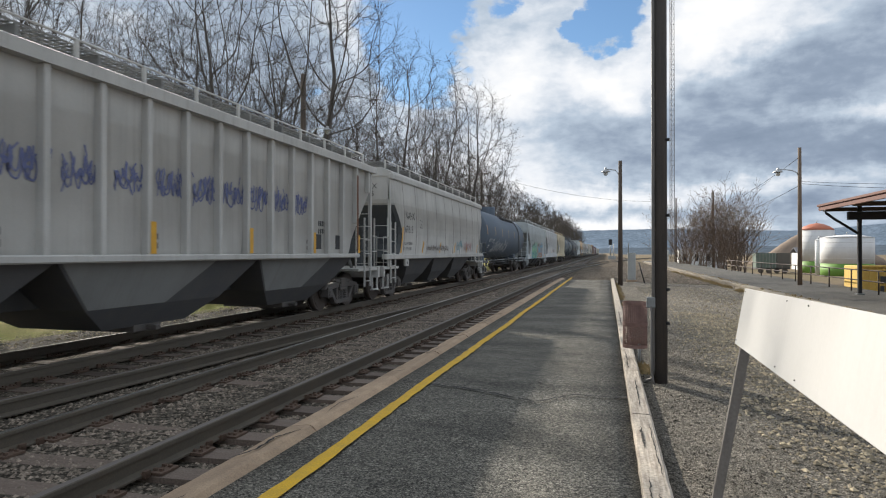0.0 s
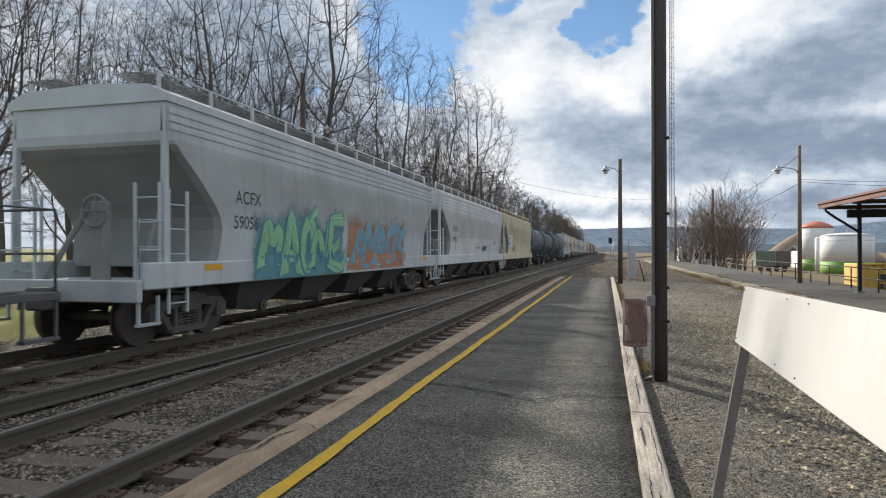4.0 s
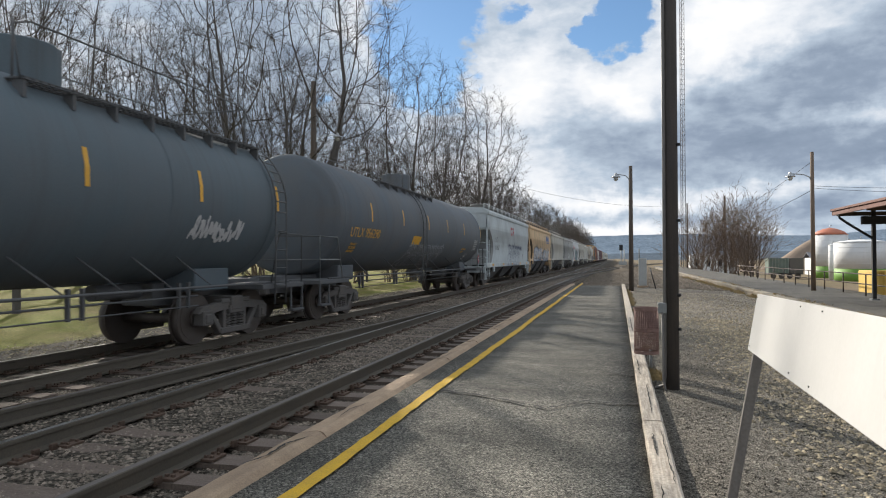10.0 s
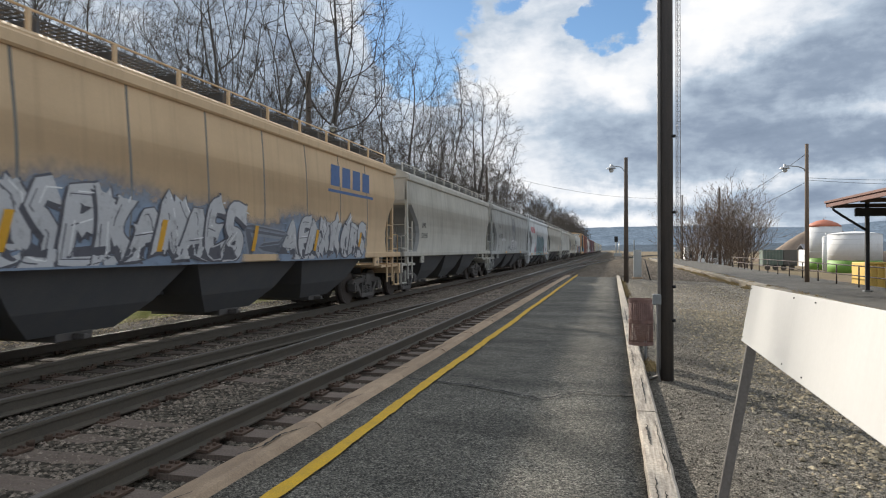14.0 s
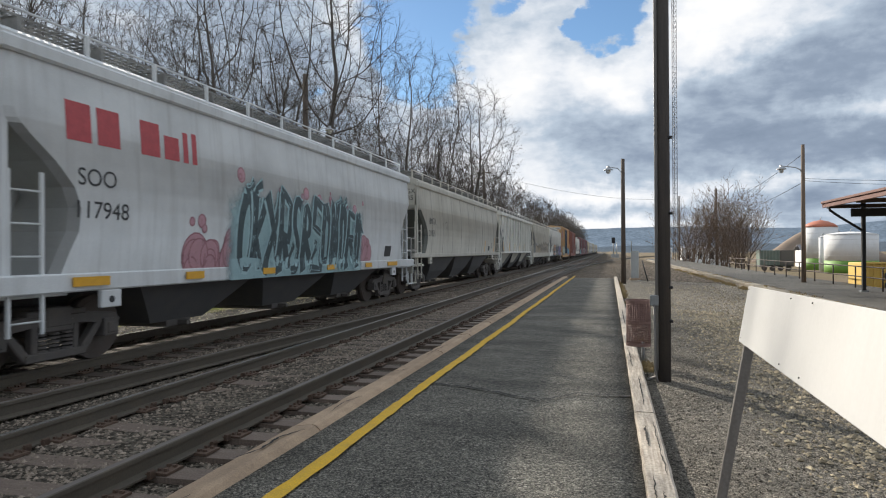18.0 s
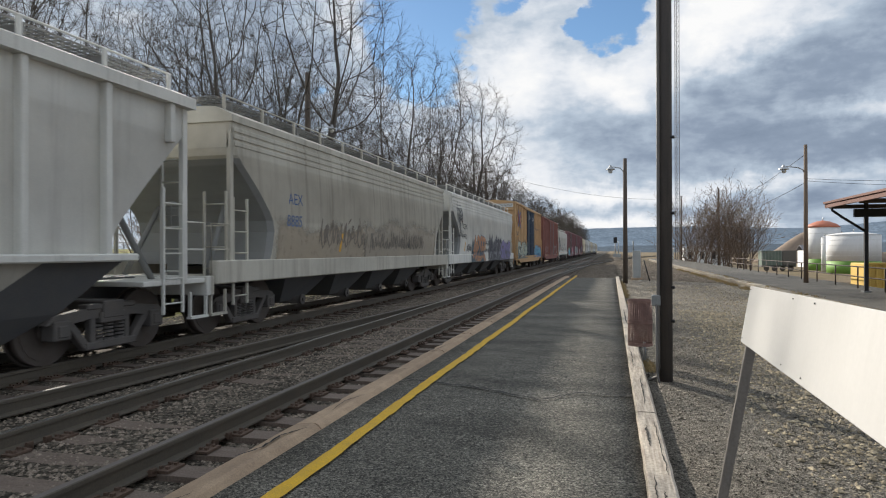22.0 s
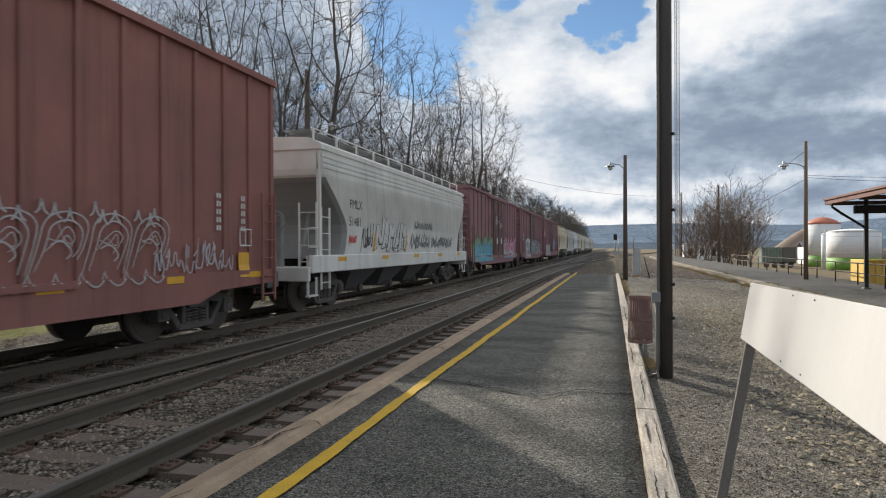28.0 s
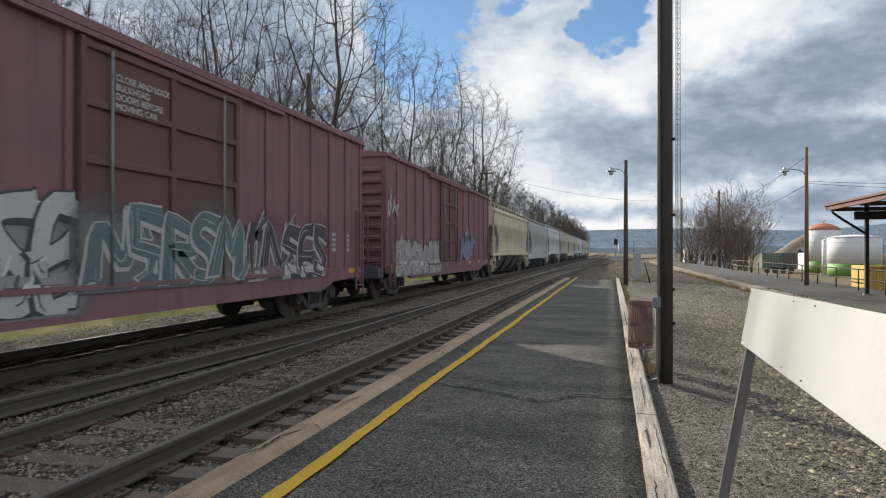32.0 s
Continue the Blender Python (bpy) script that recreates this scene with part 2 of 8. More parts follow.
M = {
    "asphalt": material("asphalt", (0.275, 0.256, 0.214), 0.9, second=(0.145, 0.135, 0.113), scale=1.0, amount=1.0, fine=0.35, fine_scale=30, bump=0.9, bump_scale=95, stretch=(0.55, 1.3, 1), grains=((95, 0.8), (38, 0.25)), gloss=0.3),
    "asphalt_far": material("old_asphalt", (0.15, 0.141, 0.126), 0.9, second=(0.09, 0.086, 0.079), scale=0.7, amount=0.9, fine=0.4, bump=0.6, bump_scale=60, grains=((40, 0.5),), gloss=0.2),
    "edging": material("edging_concrete", (0.45, 0.325, 0.215), 0.9, second=(0.27, 0.19, 0.13), scale=2.5, amount=0.7, fine=0.25, fine_scale=80, bump=0.5, varied=0.1),
    "yellow_line": material("yellow_line_paint", (0.70, 0.42, 0.025), 0.8, second=(0.46, 0.29, 0.05), scale=5, amount=0.6, fine=0.2, fine_scale=90, bump=0.4, bump_scale=110),
    "timber": material("weathered_timber", (0.56, 0.49, 0.4), 0.9, second=(0.25, 0.2, 0.16), scale=3.0, amount=0.9, fine=0.3, fine_scale=50, bump=0.7, bump_scale=25, stretch=(14, 0.8, 14)),
    "gravel": material("grey_gravel", (0.325, 0.293, 0.245), 0.95, second=(0.20, 0.18, 0.15), scale=0.6, amount=0.85, fine=0.35, fine_scale=20, bump=1.0, bump_scale=80, depth=0.02, varied=0.35, grains=((105, 0.7), (36, 0.22)), gloss=0.1),
    "stones": material("brown_stones", (0.42, 0.35, 0.24), 0.92, second=(0.21, 0.18, 0.135), scale=6, fine=0.3, bump=0.3, varied=0.45, gloss=0.2),
    "ballast_bed": material("ballast_bed", (0.19, 0.165, 0.132), 0.95, second=(0.105, 0.09, 0.073), scale=0.9, amount=0.8, fine=0.4, fine_scale=14, bump=1.0, bump_scale=40, depth=0.03, grains=((24, 0.6), (60, 0.3)), gloss=0.1),
    "ballast": material("ballast_stone", (0.285, 0.235, 0.188), 0.92, second=(0.155, 0.127, 0.1), scale=8, fine=0.3, bump=0.3, varied=0.35, gloss=0.2),
    "grass": material("winter_grass", (0.175, 0.19, 0.045), 0.95, second=(0.24, 0.19, 0.09), scale=0.35, amount=0.9, fine=0.5, fine_scale=14, bump=1.0, bump_scale=30, depth=0.04, gloss=0.05),
    "dirt": material("dry_dirt", (0.22, 0.17, 0.12), 0.95, second=(0.14, 0.12, 0.07), scale=0.12, amount=0.9, fine=0.4, fine_scale=8, bump=0.6, bump_scale=12, depth=0.04, gloss=0.05),
    "yard": material("yard_dirt", (0.2, 0.165, 0.125), 0.95, second=(0.095, 0.08, 0.065), scale=0.45, amount=1.0, fine=0.5, fine_scale=6, bump=1.0, bump_scale=9, depth=0.05, grains=((14, 0.45),), gloss=0.05),
    "old_coping": material("old_coping", (0.27, 0.235, 0.18), 0.92, second=(0.16, 0.14, 0.11), scale=2, amount=0.9, fine=0.3, bump=0.6, varied=0.15),
    "rail": material("rail_steel", (0.1, 0.086, 0.068), 0.7, 0.2, second=(0.135, 0.108, 0.078), scale=3, fine=0.2, bump=0.2),
    "rail_head": material("worn_rail_head", (0.5, 0.49, 0.48), 0.36, 1.0, second=(0.42, 0.39, 0.37), scale=2, amount=0.5, fine=0.08, bump=0.02),
    "rail_head_mid": material("grey_rail_head", (0.3, 0.285, 0.265), 0.5, 0.6, second=(0.2, 0.18, 0.165), scale=2, amount=0.5, fine=0.1, bump=0.02),
    "rail_head_dull": material("dull_rail_head", (0.17, 0.15, 0.135), 0.75, 0.2, second=(0.12, 0.1, 0.09), scale=2, amount=0.5, fine=0.1, bump=0.02),
    "tie": material("creosoted_tie", (0.14, 0.105, 0.084), 0.92, second=(0.2, 0.16, 0.13), scale=4, amount=0.6, fine=0.3, bump=0.6, bump_scale=30, stretch=(0.6, 6, 6), varied=0.3),
    "plate": material("rusty_plate", (0.13, 0.085, 0.06), 0.8, 0.2, second=(0.08, 0.055, 0.045), scale=12, bump=0.2),
    "pole": material("creosoted_pole", (0.052, 0.045, 0.041), 0.8, second=(0.085, 0.07, 0.06), scale=5, amount=0.7, fine=0.25, bump=0.5, bump_scale=30, stretch=(6, 6, 0.4)),
    "grey_pole": material("weathered_pole", (0.115, 0.09, 0.072), 0.9, second=(0.065, 0.052, 0.043), scale=5, amount=0.7, bump=0.4, stretch=(6, 6, 0.4)),
    "brown_pole": material("brown_pole", (0.2, 0.145, 0.105), 0.9, second=(0.11, 0.085, 0.066), scale=5, amount=0.7, bump=0.4, stretch=(6, 6, 0.4)),
    "galvanised": material("galvanised_steel", (0.45, 0.46, 0.47), 0.5, 0.8, second=(0.33, 0.34, 0.35), scale=8, bump=0.05),
    "pole_pipe": material("dark_pipe", (0.13, 0.12, 0.11), 0.6, 0.3, second=(0.2, 0.18, 0.16), scale=6, bump=0.05),
    "conduit": material("grey_conduit", (0.28, 0.29, 0.29), 0.6, 0.3, scale=6, bump=0.05),
    "white_board": material("white_board", (0.53, 0.52, 0.505), 0.85, second=(0.47, 0.46, 0.44), scale=2, amount=0.35, fine=0.03, bump=0.04, streaks=0.08),
    "post_wood": material("grey_post", (0.2, 0.18, 0.16), 0.85, second=(0.12, 0.105, 0.095), scale=5, bump=0.3, stretch=(6, 6, 0.5)),
    "mesh_metal": material("rusty_mesh", (0.30, 0.19, 0.165), 0.7, 0.3, second=(0.15, 0.09, 0.08), scale=9, bump=0.1),
    "wheel": material("wheel_steel", (0.1, 0.085, 0.075), 0.65, 0.3, second=(0.09, 0.065, 0.05), scale=5, bump=0.15),
    "tread": material("bright_tread", (0.45, 0.44, 0.43), 0.3, 1.0, scale=5, bump=0.02),
    "truck": material("truck_steel", (0.1, 0.093, 0.088), 0.8, second=(0.145, 0.122, 0.105), scale=5, bump=0.25),
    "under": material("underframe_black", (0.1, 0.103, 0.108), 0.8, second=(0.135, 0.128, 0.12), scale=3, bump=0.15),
    "tank_black": material("tank_black_paint", (0.105, 0.136, 0.155), 0.68, gloss=0.3, second=(0.125, 0.138, 0.15), scale=1.2, amount=0.6, fine=0.1, bump=0.05, streaks=0.35, streak_color=(0.075, 0.065, 0.055)),
    "tank_blue": material("tank_slate_paint", (0.125, 0.16, 0.205), 0.68, gloss=0.3, second=(0.135, 0.155, 0.185), scale=1.2, amount=0.6, fine=0.1, bump=0.05, streaks=0.3, streak_color=(0.09, 0.085, 0.08)),
    "tank_brown": material("tank_brown_black_paint", (0.115, 0.135, 0.155), 0.68, gloss=0.3, second=(0.145, 0.142, 0.14), scale=1.0, amount=0.7, fine=0.1, bump=0.05, streaks=0.45, streak_color=(0.09, 0.07, 0.055)),
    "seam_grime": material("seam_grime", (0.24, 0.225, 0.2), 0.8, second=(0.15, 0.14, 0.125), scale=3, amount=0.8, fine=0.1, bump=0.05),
    "reflector": material("yellow_reflector", (0.75, 0.40, 0.03), 0.45, second=(0.6, 0.3, 0.03), scale=8, fine=0.08, bump=0.02),
    "white_paint": material("white_stencil", (0.7, 0.7, 0.68), 0.6, scale=9, fine=0.1, bump=0.02),
    "dark_paint": material("dark_stencil", (0.04, 0.042, 0.045), 0.6, scale=9, fine=0.1, bump=0.02),
    "red_paint": material("red_paint", (0.47, 0.075, 0.085), 0.6, scale=9, fine=0.1, bump=0.02),
    "blue_paint": material("blue_paint", (0.07, 0.14, 0.32), 0.6, scale=9, fine=0.1, bump=0.02),
    "bark": material("grey_bark", (0.11, 0.099, 0.092), 0.95, second=(0.07, 0.063, 0.059), scale=6, bump=0.5),
    "twig": material("bare_twigs", (0.10, 0.089, 0.081), 1.0, second=(0.07, 0.062, 0.057), scale=3, bump=0.0, gloss=0.0),
    "roof_brown": material("brown_roof_trim", (0.15, 0.06, 0.043), 0.7, second=(0.1, 0.045, 0.035), scale=3, bump=0.15),
    "dark_metal": material("dark_metal", (0.025, 0.025, 0.027), 0.6, 0.2, scale=4, bump=0.1),
    "soffit": material("dark_soffit", (0.12, 0.085, 0.065), 0.85, scale=3, bump=0.2),
    "stone_wall": material("platform_wall_stone", (0.28, 0.24, 0.19), 0.92, second=(0.17, 0.15, 0.12), scale=4, bump=0.6, varied=0.2),
    "rust_rail": material("rusty_handrail", (0.07, 0.052, 0.045), 0.75, 0.2, scale=6, bump=0.1),
    "skip_yellow": material("yellow_skip_paint", (0.68, 0.45, 0.1), 0.6, second=(0.5, 0.32, 0.08), scale=2, bump=0.08, streaks=0.25, streak_color=(0.25, 0.15, 0.06)),
    "silo_white": material("silo_white_paint", (0.72, 0.72, 0.72), 0.85, second=(0.55, 0.55, 0.55), scale=0.25, amount=0.5, bump=0.03, streaks=0.2, streak_color=(0.4, 0.38, 0.36)),
    "silo_green": material("silo_green_paint", (0.17, 0.34, 0.06), 0.6, scale=0.4, bump=0.03),
    "silo_red": material("silo_red_oxide", (0.5, 0.17, 0.1), 0.65, scale=0.4, bump=0.03),
    "house_white": material("white_siding", (0.75, 0.75, 0.74), 0.7, scale=0.6, bump=0.05),
    "house_roof": material("grey_shingles", (0.2, 0.2, 0.22), 0.9, scale=0.8, bump=0.1),
    "sand": material("sand_pile", (0.27, 0.205, 0.155), 0.95, scale=0.3, bump=0.4),
    # aerial haze is mixed into the two hill colours as blue-grey
    "hill": material("haze_tinted_ridge", (0.19, 0.24, 0.30), 1.0, second=(0.135, 0.175, 0.225), scale=0.02, amount=0.9, fine=0.3, fine_scale=0.08, bump=0.0, gloss=0.0),
    "hill_near": material("haze_tinted_slope", (0.11, 0.135, 0.165), 1.0, second=(0.075, 0.095, 0.12), scale=0.04, amount=0.9, fine=0.35, fine_scale=0.15, bump=0.0, gloss=0.0),
    "glass_lamp": material("lamp_glass", (0.6, 0.6, 0.58), 0.3, scale=4, bump=0.0),
    "cabinet_grey": material("grey_cabinet_paint", (0.42, 0.43, 0.42), 0.6, second=(0.33, 0.33, 0.32), scale=3, bump=0.05),
    "mast": material("mast_steel", (0.16, 0.16, 0.17), 0.6, 0.2, scale=4, bump=0.0),
    "scrub": material("brown_scrub", (0.24, 0.185, 0.145), 1.0, gloss=0.0, second=(0.15, 0.115, 0.092), scale=2, bump=0.0),
    "grating": material("walkway_grating", (0.27, 0.27, 0.26), 0.6, 0.4, second=(0.09, 0.085, 0.08), scale=4, bump=0.0),
    "dry_weed": material("dry_weed", (0.34, 0.26, 0.14), 0.95, second=(0.22, 0.17, 0.09), scale=3, bump=0.0, gloss=0.05),
    "cable": material("black_cable", (0.02, 0.02, 0.022), 0.7, scale=5, bump=0.0),
}


# ---- mesh helpers ----
def box(bm, x0, x1, y0, y1, z0, z1):
    v = [bm.verts.new(p) for p in ((x0, y0, z0), (x1, y0, z0), (x1, y1, z0), (x0, y1, z0),
                                   (x0, y0, z1), (x1, y0, z1), (x1, y1, z1), (x0, y1, z1))]
    for f in ((3, 2, 1, 0), (4, 5, 6, 7), (0, 1, 5, 4), (1, 2, 6, 5), (2, 3, 7, 6), (3, 0, 4, 7)):
        bm.faces.new([v[i] for i in f])


def loft(bm, rings, caps=True, smooth=False, around=True):
    """A skin over rings of equally many points."""
    rows = [[bm.verts.new(p) for p in r] for r in rings]
    n = len(rows[0])
    for a, b in zip(rows, rows[1:]):
        for i in range(n if around else n - 1):
            f = bm.faces.new((a[i], a[(i + 1) % n], b[(i + 1) % n], b[i]))
            f.smooth = smooth
    if caps and around:
        bm.faces.new(rows[0][::-1])
        bm.faces.new(rows[-1])


def tube(bm, pts, r, n=6, smooth=True, r2=None):
    """A round bar along pts."""
    pts = [Vector(p) for p in pts]
    rings = []
    for i, p in enumerate(pts):
        d = (pts[min(i + 1, len(pts) - 1)] - pts[max(i - 1, 0)]).normalized()
        u = d.cross(Vector((0, 0, 1)) if abs(d.z) < 0.9 else Vector((0, 1, 0))).normalized()
        w = u.cross(d)
        k = r if r2 is None else r + (r2 - r) * i / max(len(pts) - 1, 1)
        rings.append([p + (u * math.cos(a) + w * math.sin(a)) * k for a in (2 * math.pi * j / n for j in range(n))])
    loft(bm, rings, smooth=smooth)


def disc(bm, x0, x1, y, z, r, n=24, smooth=True):
    """A cylinder along x."""
    rings = [[(x, y + r * math.cos(2 * math.pi * j / n), z + r * math.sin(2 * math.pi * j / n)) for j in range(n)] for x in (x0, x1)]
    loft(bm, rings, smooth=smooth)


def outline(bm, pts, x0, x1):
    """A plate of the outline pts (y, z), from x0 to x1."""
    loft(bm, [[(x, y, z) for y, z in pts] for x in (x0, x1)])


def finish(name, bm, mat, bevel=0.0):
    if bevel:
        bmesh.ops.bevel(bm, geom=list(bm.edges), offset=bevel, segments=1, affect="EDGES", clamp_overlap=True)
    bmesh.ops.recalc_face_normals(bm, faces=bm.faces)
    me = bpy.data.meshes.new(name)
    bm.to_mesh(me)
    bm.free()
    for k in (mat if isinstance(mat, (list, tuple)) else (mat,)):
        me.materials.append(M[k] if isinstance(k, str) else k)
    return me


def part(name, bm, mat, parent, label="", bevel=0.0):
    """Links a bmesh as one mesh object under a thing or under a part."""
    return piece(name, finish(name, bm, mat, bevel), parent, None, label)


def piece(name, me, parent, m=None, label=""):
    ob = new(name, me)
    ob.parent = parent
    if m is not None:
        ob.matrix_basis = m
    if label:
        ob["label"] = label
    return ob


def thing(name, bm, mat, label, category, group="", kind="", m=None, bevel=0.0):
    ob = new(name, finish(name, bm, mat, bevel) if bm is not None else None)
    if m is not None:
        ob.matrix_basis = m
    return tagged(ob, label, category, group, kind)


def B():
    return bmesh.new()


def boxed(name, mat, parent, *sizes, label="", bevel=0.0):
    bm = B()
    for s in sizes:
        box(bm, *s)
    return part(name, bm, mat, parent, label, bevel)


def tubed(name, mat, parent, *runs, r=0.015, n=6, label=""):
    bm = B()
    for run in runs:
        tube(bm, run, r, n)
    return part(name, bm, mat, parent, label)


# ---- ground ----
RAIL_Z = -0.02
T1, T2 = -4.2, -8.1     # centre lines of the two tracks
PLAT_L, PLAT_R, PLAT_END = -2.64, 0.22, 35.5
RIGHT_EDGE, RIGHT_BACK = 5.95, 9.9


def ground_height(x, y):
    if x < -2.5:
        h = -0.203 if -4.9 < x < -3.52 else -0.21 if -8.85 < x < -7.35 else -0.225 if -7.35 < x < -4.9 else -0.25 if x > -11.2 else -0.24 - 0.25 * min((-11.2 - x) / 2, 1)
        if x < -22:
            h += min((-22 - x) * 0.06, 2.5)
        return h
    if x < 0.4:
        return -0.24 if y < PLAT_END else -0.12
    if x < RIGHT_EDGE:
        return -0.05 - 0.2 * (x - 0.4) / (RIGHT_EDGE - 0.4)
    if x < 11:
        return -0.3
    return -0.3 - 1.9 * min((x - 11) / 12, 1)


def make_ground():
    xs = [-3000, -900, -300, -120, -60, -40, -30, -24, -20, -17, -15, -13.2, -11.4, -10.4, -9.2, -8.8, -7.4, -6.9, -5.6, -4.9, -4.85, -3.55, -3.5, -2.7, -2.45, 0.25, 0.42,
          1.2, 2, 2.8, 3.6, 4.4, 5.2, 5.9, 6.1, 8, 10.5, 13, 17, 21, 26, 40, 80, 160, 400, 1200, 3000]
    ys = [-400, -120, -50, -25, -12, -6, -2, 1, 3, 5, 7, 9, 11, 14, 17, 21, 26, 31, 35.5, 36, 42, 50, 60, 75, 95, 120, 160, 220, 320, 500, 900, 1800, 4000]
    bm = B()
    vs = [[bm.verts.new((x, y, ground_height(x, y) + (0.015 * noise.noise((x, y, 0)) if -30 < x < 8 else 0))) for x in xs] for y in ys]
    for j in range(len(ys) - 1):
        for i in range(len(xs) - 1):
            f = bm.faces.new((vs[j][i], vs[j][i + 1], vs[j + 1][i + 1], vs[j + 1][i]))
            cx, cy = (xs[i] + xs[i + 1]) / 2, (ys[j] + ys[j + 1]) / 2
            f.material_index = 0 if -11.4 < cx < -2.4 else 1 if -2.4 < cx < 6 and cy < 35.5 else 4 if -2.4 < cx < 6 and cy < 300 else 2 if -60 < cx < -11.4 and cy < 300 else 3
            f.smooth = True
    ob = thing("ground", bm, ["ballast_bed", "gravel", "grass", "dirt", "yard"], "ballast, gravel, winter grass and dry dirt round the tracks", "ground", kind="structure")
    return ob


ground = make_ground()


def make_ridge(name, y, x0, x1, base, tops, mat, label, seed):
    """A wooded ridge far off: one long slope with an uneven crest."""
    rnd = random.Random(seed)
    bm = B()
    n = 90
    front, crest, back = [], [], []
    for i in range(n + 1):
        u = i / n
        x = x0 + (x1 - x0) * u
        k = u * (len(tops) - 1)
        a = int(min(k, len(tops) - 2))
        w = k - a
        w = w * w * (3 - 2 * w)
        h = tops[a] * (1 - w) + tops[a + 1] * w + 2.5 * noise.noise((x * 0.02, seed, 0)) + rnd.uniform(-0.8, 0.8)
        front.append((x, y - 500, base))
        crest.append((x, y, h))
        back.append((x, y + 400, base))
    loft(bm, [front, [(a[0], (a[1] + b[1]) / 2, (a[2] + b[2]) * 0.42) for a, b in zip(front, crest)], crest, back], around=False)
    return thing(name, bm, mat, label, "hill", kind="structure")


# far hills: the blue of the distance is in their base colour
make_ridge("backdrop", 2900, -1600, 2600, -8, [60, 70, 82, 98, 104, 92, 122, 150, 175, 180], "hill", "distant wooded ridge on the horizon, coloured blue for haze", 3)
make_ridge("backdrop_slope", 1500, -500, 2200, -8, [14, 10, 12, 16, 18, 30, 52, 66, 70, 64], "hill_near", "wooded slope with a far town, coloured blue-grey for haze", 5)


# ---- track ----
RAIL_SHAPE = [(-0.07, -0.17), (0.07, -0.17), (0.07, -0.155), (0.012, -0.135), (0.012, -0.045), (0.036, -0.036), (0.036, -0.006),
              (0.028, 0.0), (-0.028, 0.0), (-0.036, -0.006), (-0.036, -0.036), (-0.012, -0.045), (-0.012, -0.135), (-0.07, -0.155)]


def rail(parent, x0, y0, x1, y1, label="", head="rail_head"):
    bm = B()
    n = len(RAIL_SHAPE)
    rows = []
    for x, y in ((x0, y0), (x1, y1)):
        rows.append([bm.verts.new((x + a, y, RAIL_Z + b)) for a, b in RAIL_SHAPE])
    for i in range(n):
        f = bm.faces.new((rows[0][i], rows[0][(i + 1) % n], rows[1][(i + 1) % n], rows[1][i]))
        f.material_index = 1 if i == 7 else 0
    bm.faces.new(rows[0][::-1])
    bm.faces.new(rows[1])
    return part("rail", bm, ["rail", head], parent, label)


def make_track(cx, label, head):
    tr = tagged(new("railway_track"), label, "railway track", kind="structure")
    for sx in (-0.7525, 0.7525):
        rail(tr, cx + sx, -60, cx + sx, 520, head="rail_head_dull" if sx > 0 and head == "rail_head" else head)
    return tr


track_near = make_track(T1, "near track of worn steel rails on wooden ties", "rail_head")
track_train = make_track(T2, "far track of dark steel rails on wooden ties", "rail_head_dull")
turnout = tagged(new("turnout_rail"), "dark diverging turnout rail between the two tracks", "rail", kind="structure")
rail(turnout, -6.35, 0.5, T1 - 0.83, 19.5, head="rail_head_dull")


siding = tagged(new("railway_track"), "worn rails of a siding that curves away beyond the platform", "railway track", kind="structure")
for off in (-0.7525, 0.7525):
    line = [(T1 + off, 36.0), (T1 + 0.35 + off, 52.0), (T1 + 1.3 + off, 70.0), (T1 + 3.4 + off, 98.0), (T1 + 6.8 + off, 128.0), (T1 + 13.0 + off, 170.0), (T1 + 22.0 + off, 215.0)]
    for (xa, ya), (xb, yb) in zip(line, line[1:]):
        rail(siding, xa, ya, xb, yb, head="rail_head_mid")


# ---- platform ----
def make_platform():
    bm = B()
    xs = [PLAT_L + 0.27, -2.08, -1.6, -1.0, -0.4, PLAT_R]
    ys = [-12 + 0.5 * i for i in range(96)]
    rows = [[bm.verts.new((x, y, 0.012 * noise.noise((x * 0.7, y * 0.5, 3)) - 0.004)) for x in xs] for y in ys]
    for a, b in zip(rows, rows[1:]):
        for i in range(len(xs) - 1):
            bm.faces.new((a[i], a[i + 1], b[i + 1], b[i])).smooth = True
    # skirt down to the ground
    for edge in ([r[0] for r in rows], [r[-1] for r in rows], rows[-1]):
        low = [bm.verts.new((v.co.x, v.co.y, -0.3)) for v in edge]
        for i in range(len(edge) - 1):
            bm.faces.new((edge[i], edge[i + 1], low[i + 1], low[i]))
    return thing("platform", bm, "asphalt", "worn grey asphalt platform with cracks", "platform", kind="structure")


platform = make_platform()


def make_line():
    bm = B()
    rnd = random.Random(4)
    a, b = [], []
    for i in range(400):
        y = -12 + i * 0.126
        wob = 0.035 * noise.noise((y * 0.35, 2, 0))
        a.append((-2.055 + wob + rnd.uniform(-0.011, 0.006), y, 0.013))
        b.append((-1.947 + wob + rnd.uniform(-0.006, 0.011), y, 0.013))
    loft(bm, [a, b], around=False)
    return part("safety_line", bm, "yellow_line", platform, "worn yellow safety line")


make_line()

# ---- rolling stock ----
SPEED = 11.6
WHEEL_R = 0.46
RAKE = []      # each wagon with the place of its leading end at the start
WHEELS = []    # each wheelset with its wagon's place


